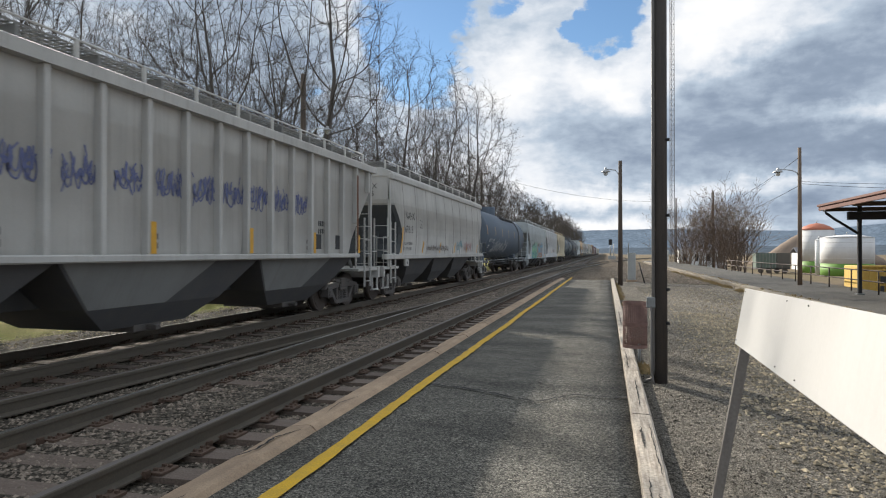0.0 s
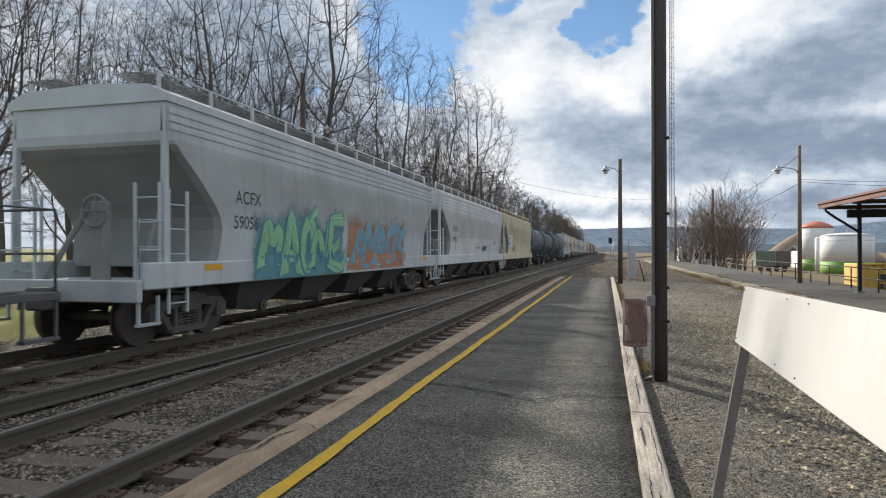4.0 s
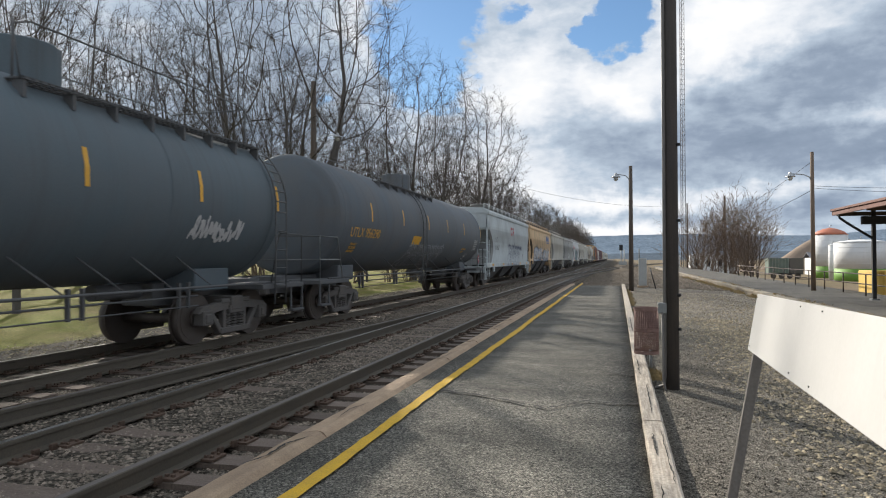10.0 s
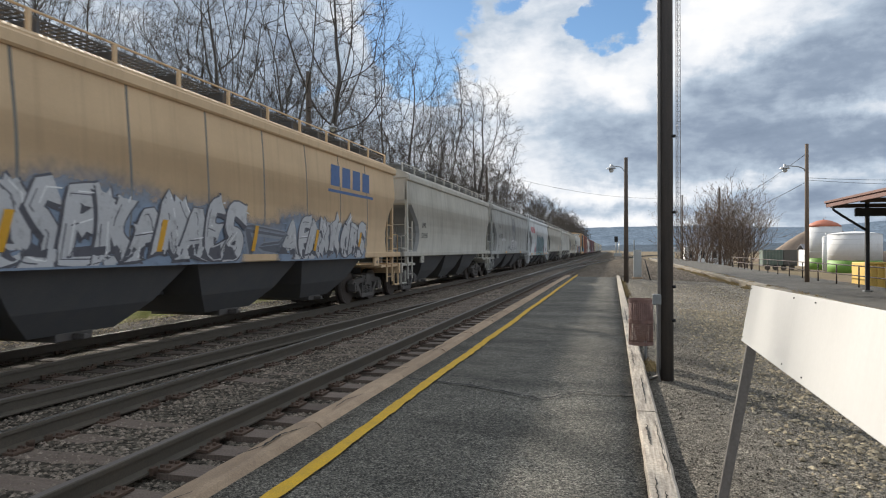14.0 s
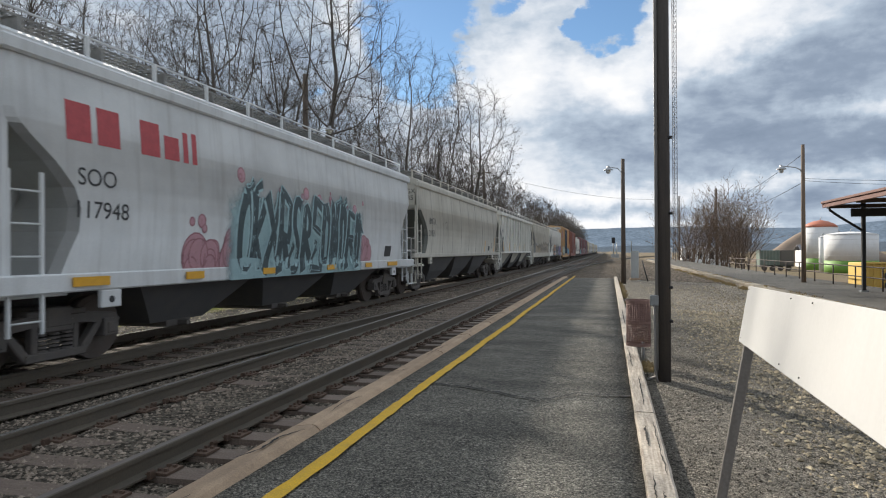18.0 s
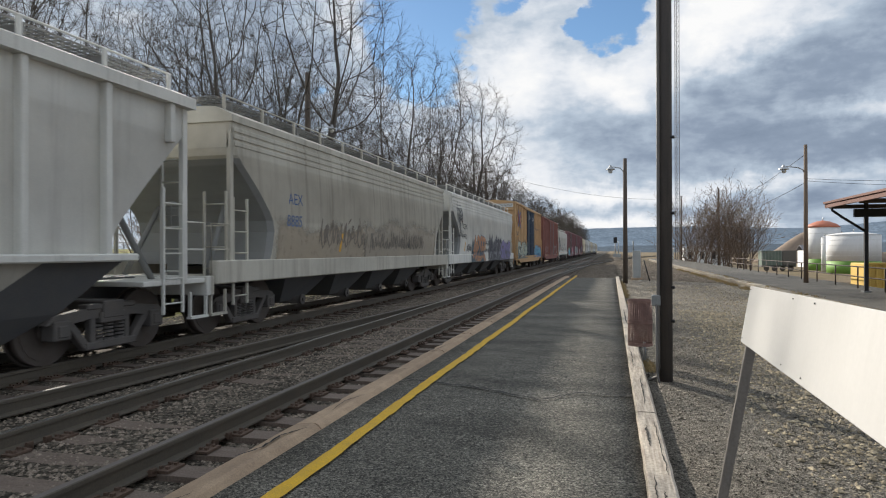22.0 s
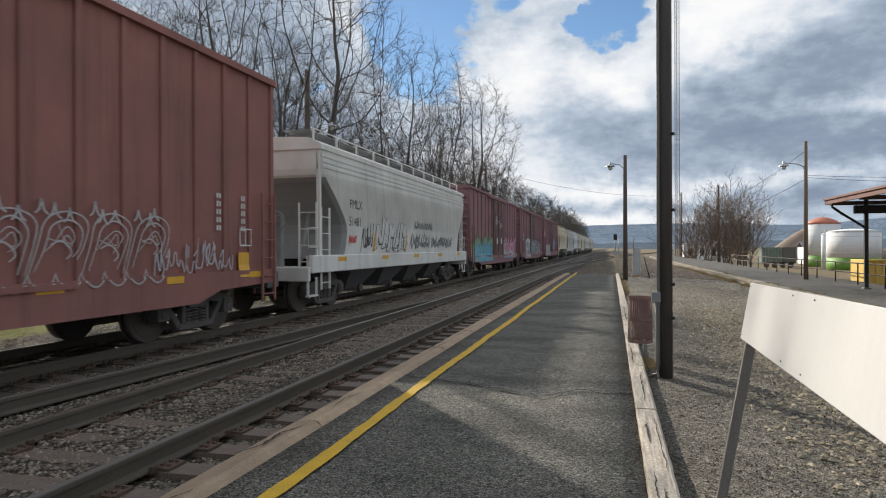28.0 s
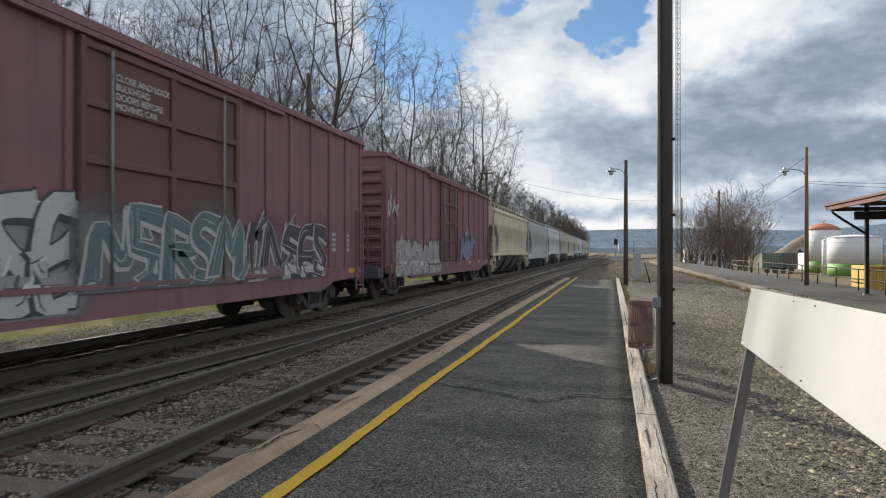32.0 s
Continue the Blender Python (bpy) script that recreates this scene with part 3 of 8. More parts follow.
def shared_meshes():
    """Running gear and fittings that all wagons share."""
    g = {}
    bm = B()
    for s in (-1, 1):
        x = s * 0.7525
        disc(bm, x - s * 0.07, x + s * 0.07, 0, 0, WHEEL_R, 28)
        disc(bm, x - s * 0.095, x - s * 0.07, 0, 0, WHEEL_R + 0.027, 28)
        disc(bm, x + s * 0.07, x + s * 0.078, 0, 0, WHEEL_R - 0.07, 20)
        disc(bm, x + s * 0.078, x + s * 0.13, 0, 0, 0.16, 16)
        disc(bm, x + s * 0.13, x + s * 0.36, 0, 0, 0.085, 12)
        for k in range(3):
            a = k * 2.0944
            disc(bm, x + s * 0.36, x + s * 0.375, 0.05 * math.cos(a), 0.05 * math.sin(a), 0.016, 6)
    tube(bm, [(-0.7, 0, 0), (0.7, 0, 0)], 0.085, 10)
    g["wheelset"] = finish("wheelset", bm, "wheel")
    bm = B()   # cast side frame: a top chord, two slanting struts, columns and a spring seat
    outline(bm, [(-1.12, 0.55), (-1.0, 0.67), (-0.5, 0.72), (0.5, 0.72), (1.0, 0.67), (1.12, 0.55), (0.72, 0.54), (0.4, 0.58), (-0.4, 0.58), (-0.72, 0.54)], -0.075, 0.075)
    for s in (-1, 1):
        outline(bm, [(s * 0.80, 0.56), (s * 0.66, 0.56), (s * 0.33, 0.16), (s * 0.48, 0.16)], -0.065, 0.065)
        outline(bm, [(s * 0.27, 0.2), (s * 0.37, 0.2), (s * 0.37, 0.6), (s * 0.27, 0.6)], -0.06, 0.06)
    box(bm, -0.085, 0.085, -0.47, 0.47, 0.14, 0.25)
    for y in (-0.89, 0.89):
        box(bm, -0.10, 0.12, y - 0.14, y + 0.14, 0.34, 0.6)
        box(bm, -0.06, 0.14, y - 0.08, y + 0.08, 0.38, 0.54)
    box(bm, -0.1, 0.11, -0.24, 0.24, 0.5, 0.66)
    box(bm, -0.08, 0.09, -0.46, 0.46, 0.70, 0.78)
    g["side_frame"] = finish("side_frame", bm, "truck", 0.015)
    bm = B()
    for y in (-0.2, 0.0, 0.2):
        for x in (0,):
            for k in range(5):
                z = 0.25 + k * 0.052
                disc_ = [(x * 1.0 + 0.075 * math.cos(a), y + 0.085 * math.sin(a)) for a in (2 * math.pi * j / 10 for j in range(10))]
                loft(bm, [[(px, py, z) for px, py in disc_], [(px, py, z + 0.03) for px, py in disc_]])
    g["spring_nest"] = finish("spring_nest", bm, "truck")
    bm = B()
    box(bm, -1.12, 1.12, -0.2, 0.2, 0.56, 0.82)
    box(bm, -0.35, 0.35, -0.3, 0.3, 0.75, 0.95)
    for y in (-0.45, 0.45):
        box(bm, -0.85, 0.85, y - 0.05, y + 0.05, 0.32, 0.42)
    g["truck"] = finish("truck", bm, "truck", 0.02)
    bm = B()
    box(bm, -0.1, 0.1, -0.75, 0.3, 0.72, 0.95)
    box(bm, -0.16, 0.16, -0.98, -0.68, 0.66, 1.0)
    g["coupler"] = finish("coupler", bm, "truck", 0.03)
    return g


GEAR = shared_meshes()


def running_gear(car, length, inset):
    for y in (inset, length - inset):
        tr = piece("truck", GEAR["truck"], car, pose(0, y, 0), "dark cast steel truck with four wheels")
        for x in (-1.0, 1.0):
            piece("side_frame", GEAR["side_frame"], tr, pose(x, 0, 0))
            tagged(piece("spring_nest", GEAR["spring_nest"], tr, pose(x, 0, 0)), kind="stuff")
        for dy in (-0.89, 0.89):
            ws = piece("wheelset", GEAR["wheelset"], tr, pose(0, dy, WHEEL_R))
            WHEELS.append((ws, dy))
    piece("coupler", GEAR["coupler"], car, pose(0, 0, 0))
    piece("coupler", GEAR["coupler"], car, pose(0, length, 0, 0, 0, 180))


def ladder(car, mat, x, y, z0, z1, width=0.45, along="y", n=None):
    """Two stiles and rungs, in the plane of the side (along y) or of the end (along x)."""
    bm = B()
    n = n or max(3, round((z1 - z0) / 0.38))
    ends = [(x, y, 0), (x, y + width, 0)] if along == "y" else [(x, y, 0), (x - width * (1 if x > 0 else -1), y, 0)]
    for ex, ey, _ in ends:
        box(bm, ex - 0.02, ex + 0.02, ey - 0.02, ey + 0.02, z0, z1)
    for i in range(n):
        z = z0 + (z1 - z0) * (i + 0.4) / n
        tube(bm, [(ends[0][0], ends[0][1], z), (ends[1][0], ends[1][1], z)], 0.014, 5)
    return part("ladder", bm, mat, car)


def wagon(name, label, category, start, length, group="wagons of the freight train"):
    car = tagged(new(name), label, category, group)
    car.location = (T2, start, RAIL_Z)
    RAKE.append((car, start))
    return car


def marks(car, side, y, z, rows, mat, size=0.26, gap=0.6):
    """Stencilled rows of marks, each a plain bar, laid on the wagon's near side. side(y, z) gives the skin."""
    bm = B()
    for r, count in enumerate(rows):
        zz = z - r * size * 1.55
        for i in range(count):
            y0 = y + i * size * (0.62 + gap * 0.35)
            w = size * 0.5
            q = []
            for py, pz in ((y0, zz), (y0 + w, zz), (y0 + w, zz + size), (y0, zz + size)):
                q.append(bm.verts.new((side(pz) + 0.006, py, pz)))
            bm.faces.new(q)
    return tagged(part("stencil", bm, mat, car), kind="stuff")


def lettering(car, words, y, z, size, side, mat="dark_paint", spread=1.0):
    """Readable stencilled words on the near side."""
    cu = bpy.data.curves.new("lettering", "FONT")
    cu.body, cu.size = words, size
    tmp = new("lettering", cu)
    me = bpy.data.meshes.new_from_object(tmp.evaluated_get(bpy.context.evaluated_depsgraph_get()))
    bpy.data.objects.remove(tmp)
    for v in me.vertices:
        ly, lz = v.co.x * spread, v.co.y
        v.co = (side(z + lz) + 0.007, y + ly, z + lz)
    me.materials.clear()
    me.materials.append(M[mat])
    return tagged(piece("lettering", me, car), kind="stuff")


def end_lettering(car, words, x, y, z, size, mat="dark_paint"):
    """Stencilled words on the leading end of a wagon."""
    cu = bpy.data.curves.new("end_lettering", "FONT")
    cu.body, cu.size = words, size
    tmp = new("end_lettering", cu)
    me = bpy.data.meshes.new_from_object(tmp.evaluated_get(bpy.context.evaluated_depsgraph_get()))
    bpy.data.objects.remove(tmp)
    for v in me.vertices:
        v.co = (x + v.co.x, y, z + v.co.y)
    me.materials.clear()
    me.materials.append(M[mat])
    return tagged(piece("end_lettering", me, car), kind="stuff")


def patch(car, name, side, y0, y1, z0, z1, mat, label="", off=0.007, lean=0.0):
    bm = B()
    n = max(1, round((z1 - z0) / 0.25))
    a, b = [], []
    for i in range(n + 1):
        z = z0 + (z1 - z0) * i / n
        s = lean * i / n
        a.append((side(z) + off, y0 + s, z))
        b.append((side(z) + off, y1 + s, z))
    loft(bm, [a, b], around=False)
    return part(name, bm, mat, car, label)


def stroke(bm, pts, width, side, off, even=False):
    """A brush stroke along pts (y, z) laid on the skin; even: the same width all along, with sharp joints."""
    fine = []
    for (ya, za), (yb, zb) in zip(pts, pts[1:]):
        k = max(1, int(math.hypot(yb - ya, zb - za) / 0.3))
        fine += [(ya + (yb - ya) * i / k, za + (zb - za) * i / k) for i in range(k)]
    pts = fine + [pts[-1]]
    n = len(pts)
    a, b = [], []
    for i in range(n):
        y, z = pts[i]
        dy, dz = pts[min(i + 1, n - 1)][0] - pts[max(i - 1, 0)][0], pts[min(i + 1, n - 1)][1] - pts[max(i - 1, 0)][1]
        k = math.hypot(dy, dz) or 1
        w = width if even else width * (0.55 + 0.45 * math.sin(math.pi * (i + 0.5) / n))
        ny, nz = -dz / k * w / 2, dy / k * w / 2
        a.append(bm.verts.new((side(z + nz) + off, y + ny, z + nz)))
        b.append(bm.verts.new((side(z - nz) + off, y - ny, z - nz)))
    for i in range(n - 1):
        bm.faces.new((a[i], a[i + 1], b[i + 1], b[i]))


PAINTS = {}


def paint(color, rough=0.6, soft=False):
    """Sprayed paint, thin and worn in places; soft: it thins out towards the edges of the sheet, as a mist from the can does."""
    key = (*color, soft)
    if key not in PAINTS:
        m = material("spray_paint", color, rough, second=tuple(c * 0.75 + 0.03 for c in color), scale=1.6, amount=0.5, fine=0.1, bump=0.02)
        nt = m.node_tree
        N, L = nt.nodes.new, nt.links.new
        n = N("ShaderNodeTexNoise")
        n.inputs["Scale"].default_value, n.inputs["Detail"].default_value, n.inputs["Roughness"].default_value = 5.0, 8.0, 0.7
        L(nt.nodes["Texture Coordinate"].outputs["Object"], n.inputs[0])
        r = N("ShaderNodeMapRange")
        for i, k in enumerate((0.28, 0.45, 0.6, 0.97)):
            r.inputs[i + 1].default_value = k
        L(n.outputs[0], r.inputs[0])
        alpha = r.outputs[0]
        if soft:
            uv = N("ShaderNodeSeparateXYZ")
            L(nt.nodes["Texture Coordinate"].outputs["UV"], uv.inputs[0])

            def math_(op, a, b):
                q = N("ShaderNodeMath")
                q.operation = op
                for i, v in enumerate((a, b)):
                    if isinstance(v, (int, float)):
                        q.inputs[i].default_value = v
                    else:
                        L(v, q.inputs[i])
                return q.outputs[0]

            depth = math_("ADD", math_("MINIMUM", uv.outputs[0], uv.outputs[1]), math_("MULTIPLY", math_("SUBTRACT", n.outputs[0], 0.5), 0.35))
            fade = N("ShaderNodeMapRange")
            fade.interpolation_type = "SMOOTHSTEP"
            fade.inputs[1].default_value, fade.inputs[2].default_value, fade.inputs[4].default_value = 0.02, 0.42, 0.94
            L(depth, fade.inputs[0])
            alpha = math_("MULTIPLY", alpha, fade.outputs[0])
        L(alpha, nt.nodes["Principled BSDF"].inputs["Alpha"])
        PAINTS[key] = m
    return PAINTS[key]


def soft_cloud(car, side, y0, y1, z0, z1, color, seed, label="", off=0.0042):
    """A mist of spray behind a piece, with a lumpy upper edge that fades into the wagon's paint."""
    bm = B()
    uv = bm.loops.layers.uv.new("spray")
    cols, rows = max(6, int((y1 - y0) / 0.16)), 9
    grid, share = [], {}
    for i in range(cols + 1):
        y = y0 + (y1 - y0) * i / cols
        top = z1 - (z1 - z0) * 0.3 * (0.5 + 0.9 * noise.noise((y * 0.9, seed * 1.7, 0)))
        line = []
        for j in range(rows + 1):
            z = z0 + (top - z0) * j / rows
            v = bm.verts.new((side(z) + off, y, z))
            share[v] = (min(1.0, (y - y0) / 0.9, (y1 - y) / 0.9), 1.0 - j / rows)
            line.append(v)
        grid.append(line)
    for a, b in zip(grid, grid[1:]):
        for j in range(rows):
            f = bm.faces.new((a[j], b[j], b[j + 1], a[j + 1]))
            for corner in f.loops:
                corner[uv].uv = share[corner.vert]
    return tagged(part("graffiti_ground", bm, paint(color, soft=True), car, label), kind="stuff")


def over_sill(skin, top=1.36, out=1.553):
    """The skin of a side with its sill standing proud below."""
    return lambda z: max(skin(z), out) if z < top else skin(z)


SHAPES = [[[(0, 0), (0.1, 1), (0.85, 0.05), (1, 1)]], [[(0.05, 0), (0.15, 1)], [(0.95, 1), (0.25, 0.5), (1, 0)]], [[(1, 0.9), (0.25, 1), (0.1, 0.62), (0.9, 0.42), (0.8, 0.02), (0, 0.06)]],
          [[(0, 0), (0.5, 1), (1, 0)], [(0.22, 0.38), (0.85, 0.36)]], [[(0, 1), (1, 0)], [(1, 1), (0, 0)]], [[(0.5, 1), (0.08, 0.6), (0.3, 0.03), (0.85, 0.1), (0.92, 0.7), (0.5, 1)]],
          [[(1, 1), (0.1, 0.95), (0.05, 0.03), (1, 0)], [(0.1, 0.5), (0.8, 0.52)]], [[(0, 0), (0.12, 1), (0.5, 0.35), (0.88, 1), (1, 0)]], [[(0.1, 0), (0.1, 1), (0.85, 0.85), (0.8, 0.5), (0.15, 0.48), (1, 0)]]]


def rounded(pts, times=2):
    """The same run of points with its corners cut."""
    for _ in range(times):
        out = [pts[0]]
        for (ya, za), (yb, zb) in zip(pts, pts[1:]):
            out += [(ya * 0.75 + yb * 0.25, za * 0.75 + zb * 0.25), (ya * 0.25 + yb * 0.75, za * 0.25 + zb * 0.75)]
        pts = out + [pts[-1]]
    return pts


def flame_graffiti(car, side, y0, y1, z0, z1, fill, line, ground, seed, label):
    """A solid sprayed piece whose top edge runs out in flame points, on a cloud of another colour."""
    rnd = random.Random(seed)
    soft_cloud(car, side, y0 - 0.3, y1 + 0.3, z0, z1 + 0.45, ground, seed, label)
    peaks, y = [], y0 + 0.75
    while y < y1 - 0.1:
        peaks.append((y, rnd.uniform(0.6, 1.15)))
        y += rnd.uniform(0.45, 0.85)
    low = z0 + 0.55 * (z1 - z0)

    def top(y):
        rise = max(h * math.exp(-abs(y - p) / 0.12) for p, h in peaks)
        ends = min(1.0, 0.15 + (y - y0) / 0.8, 0.3 + (y1 - y) / 0.4)
        return z0 + (low - z0 + rise * (z1 - low) + 0.04 * math.sin(5 * y)) * ends

    count = int((y1 - y0) / 0.03)
    ys = [y0 + (y1 - y0) * i / count for i in range(count + 1)]
    body, rim, pale = B(), B(), B()
    rows = []
    for y in ys:
        zs = [z0 + (top(y) - z0) * j / 4 for j in range(5)]
        rows.append([body.verts.new((side(z) + 0.0092, y, z)) for z in zs])
    for a, b in zip(rows, rows[1:]):
        for j in range(4):
            body.faces.new((a[j], b[j], b[j + 1], a[j + 1]))
    stroke(rim, [(y, top(y)) for y in ys], 0.045, side, 0.0125)
    for k in range(26):
        yc = y0 + (y1 - y0) * (k + rnd.random()) / 26
        zc = z0 + (low - z0) * rnd.uniform(0.1, 0.95)
        if yc - y0 < 0.7:
            zc = z0 + 0.15
        dy, dz = rnd.uniform(-0.25, 0.25), rnd.uniform(0.12, 0.5) * (low - z0)
        stroke(rim, rounded([(yc, zc), (yc + dy, zc + dz * 0.6), (yc + dy * 0.4, zc + dz)]), rnd.choice((0.02, 0.03, 0.07)), side, 0.0135 + 0.0003 * k)
        stroke(pale, rounded([(yc + 0.1, zc + 0.05), (yc + 0.12 + dy, zc + dz * 0.5), (yc + 0.16, zc + dz)]), rnd.choice((0.03, 0.06)), side, 0.0108 + 0.0001 * k)
    for name, bm, color in (("graffiti_fill", body, fill), ("graffiti_outline", rim, line), ("graffiti_highlight", pale, (0.42, 0.58, 0.62))):
        tagged(part(name, bm, paint(color), car), kind="stuff")


def flared(bm, pts, width, side, off, low):
    """A straight-edged stroke that is narrow in the middle and flares towards cut ends."""
    fine = []
    for (ya, za), (yb, zb) in zip(pts, pts[1:]):
        k = max(1, int(math.hypot(yb - ya, zb - za) / 0.12))
        fine += [(ya + (yb - ya) * i / k, za + (zb - za) * i / k) for i in range(k)]
    pts = fine + [pts[-1]]
    n = len(pts)
    rows = []
    for i in range(n):
        y, z = pts[i]
        dy, dz = pts[min(i + 1, n - 1)][0] - pts[max(i - 1, 0)][0], pts[min(i + 1, n - 1)][1] - pts[max(i - 1, 0)][1]
        k = math.hypot(dy, dz) or 1
        w = width * (0.78 + 0.42 * abs(2 * i / (n - 1) - 1) ** 2.5)
        ny, nz = -dz / k * w / 2, dy / k * w / 2
        skew = 0.25 * width * (1 if i == n - 1 else -1 if i == 0 else 0)
        rows.append([bm.verts.new((side(max(zz, low)) + off, yy, max(zz, low))) for yy, zz in ((y + ny + dy / k * skew, z + nz + dz / k * skew), (y, z), (y - ny - dy / k * skew, z - nz - dz / k * skew))])
    for a, b in zip(rows, rows[1:]):
        for j in (0, 1):
            bm.faces.new((a[j], b[j], b[j + 1], a[j + 1]))


def graffiti(car, side, y0, y1, z0, z1, fill, line, seed, letters=5, width=0.07, label="spray-painted graffiti", halo=None, fat=0.30):
    """A spray-painted piece of interlocked, flared, outlined letters on a mist of colour, or a thin line tag when fill is None."""
    if not fill:
        scrawl(car, side, y0, y1, z0, z1, line, seed, width, label)
        return
    rnd = random.Random(seed)
    letters = round(letters * 1.3)
    step, tall = (y1 - y0) / letters, z1 - z0
    if halo:
        soft_cloud(car, side, y0 - 0.35, y1 + 0.35, z0 - 0.03, z1 + 0.4, halo, seed)
    thick = min(fat * 0.78 * min(step * 1.25, tall), 0.34)
    rim, core, hi = B(), B(), B()
    for k in range(letters):
        shape = SHAPES[(seed * 5 + k * 4 + rnd.randrange(3)) % len(SHAPES)]
        w, tilt = step * rnd.uniform(1.25, 1.6), rnd.uniform(-0.1, 0.3)
        rise = rnd.uniform(0.0, 0.16) * tall
        base = 0.0085 + 0.0022 * k
        m = thick * 0.55
        runs = []
        for run in shape:
            pts = []
            for u, v in run:
                u, v = u + rnd.uniform(-0.16, 0.16), v + rnd.uniform(-0.1, 0.1)
                pts.append((y0 + k * step + m + (w - 2 * m) * (u + tilt * (v - 0.5)), min(max(z0 + m * 0.7 + (tall - rise - 1.4 * m) * v + rise * (v > 0.6), z0 + 0.04), z1 + 0.08)))
            if rnd.random() < 0.55:
                pts = rounded(pts, 2)
            runs.append(pts)
        # a pointed arm that shoots out of the letter
        ya, za = runs[0][-1]
        up = 1 if rnd.random() < 0.5 else -1
        runs.append([(ya, za), (ya + step * rnd.uniform(0.1, 0.35), min(max(za + up * 0.12 * tall, z0 + 0.05), z1)), (ya + step * rnd.uniform(0.35, 0.6), min(max(za + up * tall * 0.3, z0 + 0.04), z1 + 0.1))])
        for j, pts in enumerate(runs):
            t = thick * (0.6 if j == len(runs) - 1 else 1.0)
            flared(rim, [(y - t * 0.14, z - t * 0.16) for y, z in pts], t + width * 1.2, side, base + 0.0001 * j, z0)
            flared(rim, pts, t + width * 1.15, side, base + 0.0006 + 0.0001 * j, z0)
            flared(core, pts, t, side, base + 0.0012 + 0.0001 * j, z0)
        # lines inside the letters and gleams on their upper edges
        for pts in runs[:2]:
            i = rnd.randrange(max(1, len(pts) - 3))
            stroke(rim, [(y - thick * 0.2, z) for y, z in pts[i:i + 4]], width * 0.4, side, base + 0.0018)
            stroke(hi, [(y + thick * 0.22, z + thick * 0.12) for y, z in pts[:3]], width * 0.5, side, base + 0.0019)
    tagged(part("graffiti_outline", rim, paint(line), car), kind="stuff")
    tagged(part("graffiti_fill", core, paint(fill), car, label), kind="stuff")
    tagged(part("graffiti_highlight", hi, paint(tuple(min(c * 1.35 + 0.06, 0.85) for c in fill)), car), kind="stuff")


def scrawl(car, side, y0, y1, z0, z1, color, seed, width=0.035, label="spray-painted tag"):
    """A hand-written tag: broken runs of slanting loops and spikes, and a few loose strokes."""
    rnd = random.Random(seed)
    bm = B()
    wide, tall = y1 - y0, z1 - z0
    count = max(4, round(wide / tall * 4.6))
    off = 0.011
    run = []
    for k in range(count + 1):
        y = y0 + wide * k / count
        base = z0 + tall * rnd.choice((0.0, 0.06, 0.2))
        peak = z0 + tall * rnd.choice((0.55, 0.8, 1.0, 0.92))
        run += [(y + rnd.uniform(-0.3, 0.1) * wide / count, base), (y + wide / count * rnd.uniform(0.1, 0.9), peak)]
        if rnd.random() < 0.5:
            run.append((y + wide / count * rnd.uniform(-0.7, 0.2), z0 + tall * rnd.uniform(0.35, 0.6)))
        if rnd.random() < 0.45 and len(run) > 3:
            stroke(bm, rounded(run, 2 if rnd.random() < 0.5 else 1), width, side, off)
            off += 0.0006
            run = [(y + wide / count * rnd.uniform(-0.4, 0.6), z0 + tall * rnd.uniform(0.2, 1.0))]
    stroke(bm, rounded(run), width, side, off)
    for k in range(3):
        y, z = y0 + wide * rnd.random(), z0 + tall * rnd.uniform(0.2, 0.8)
        stroke(bm, [(y, z), (y + tall * rnd.uniform(-0.15, 0.3), z + tall * rnd.uniform(0.15, 0.3))], width * 0.9, side, off + 0.002 + 0.0005 * k)
    tagged(part("graffiti_tag", bm, paint(color), car, label), kind="stuff")


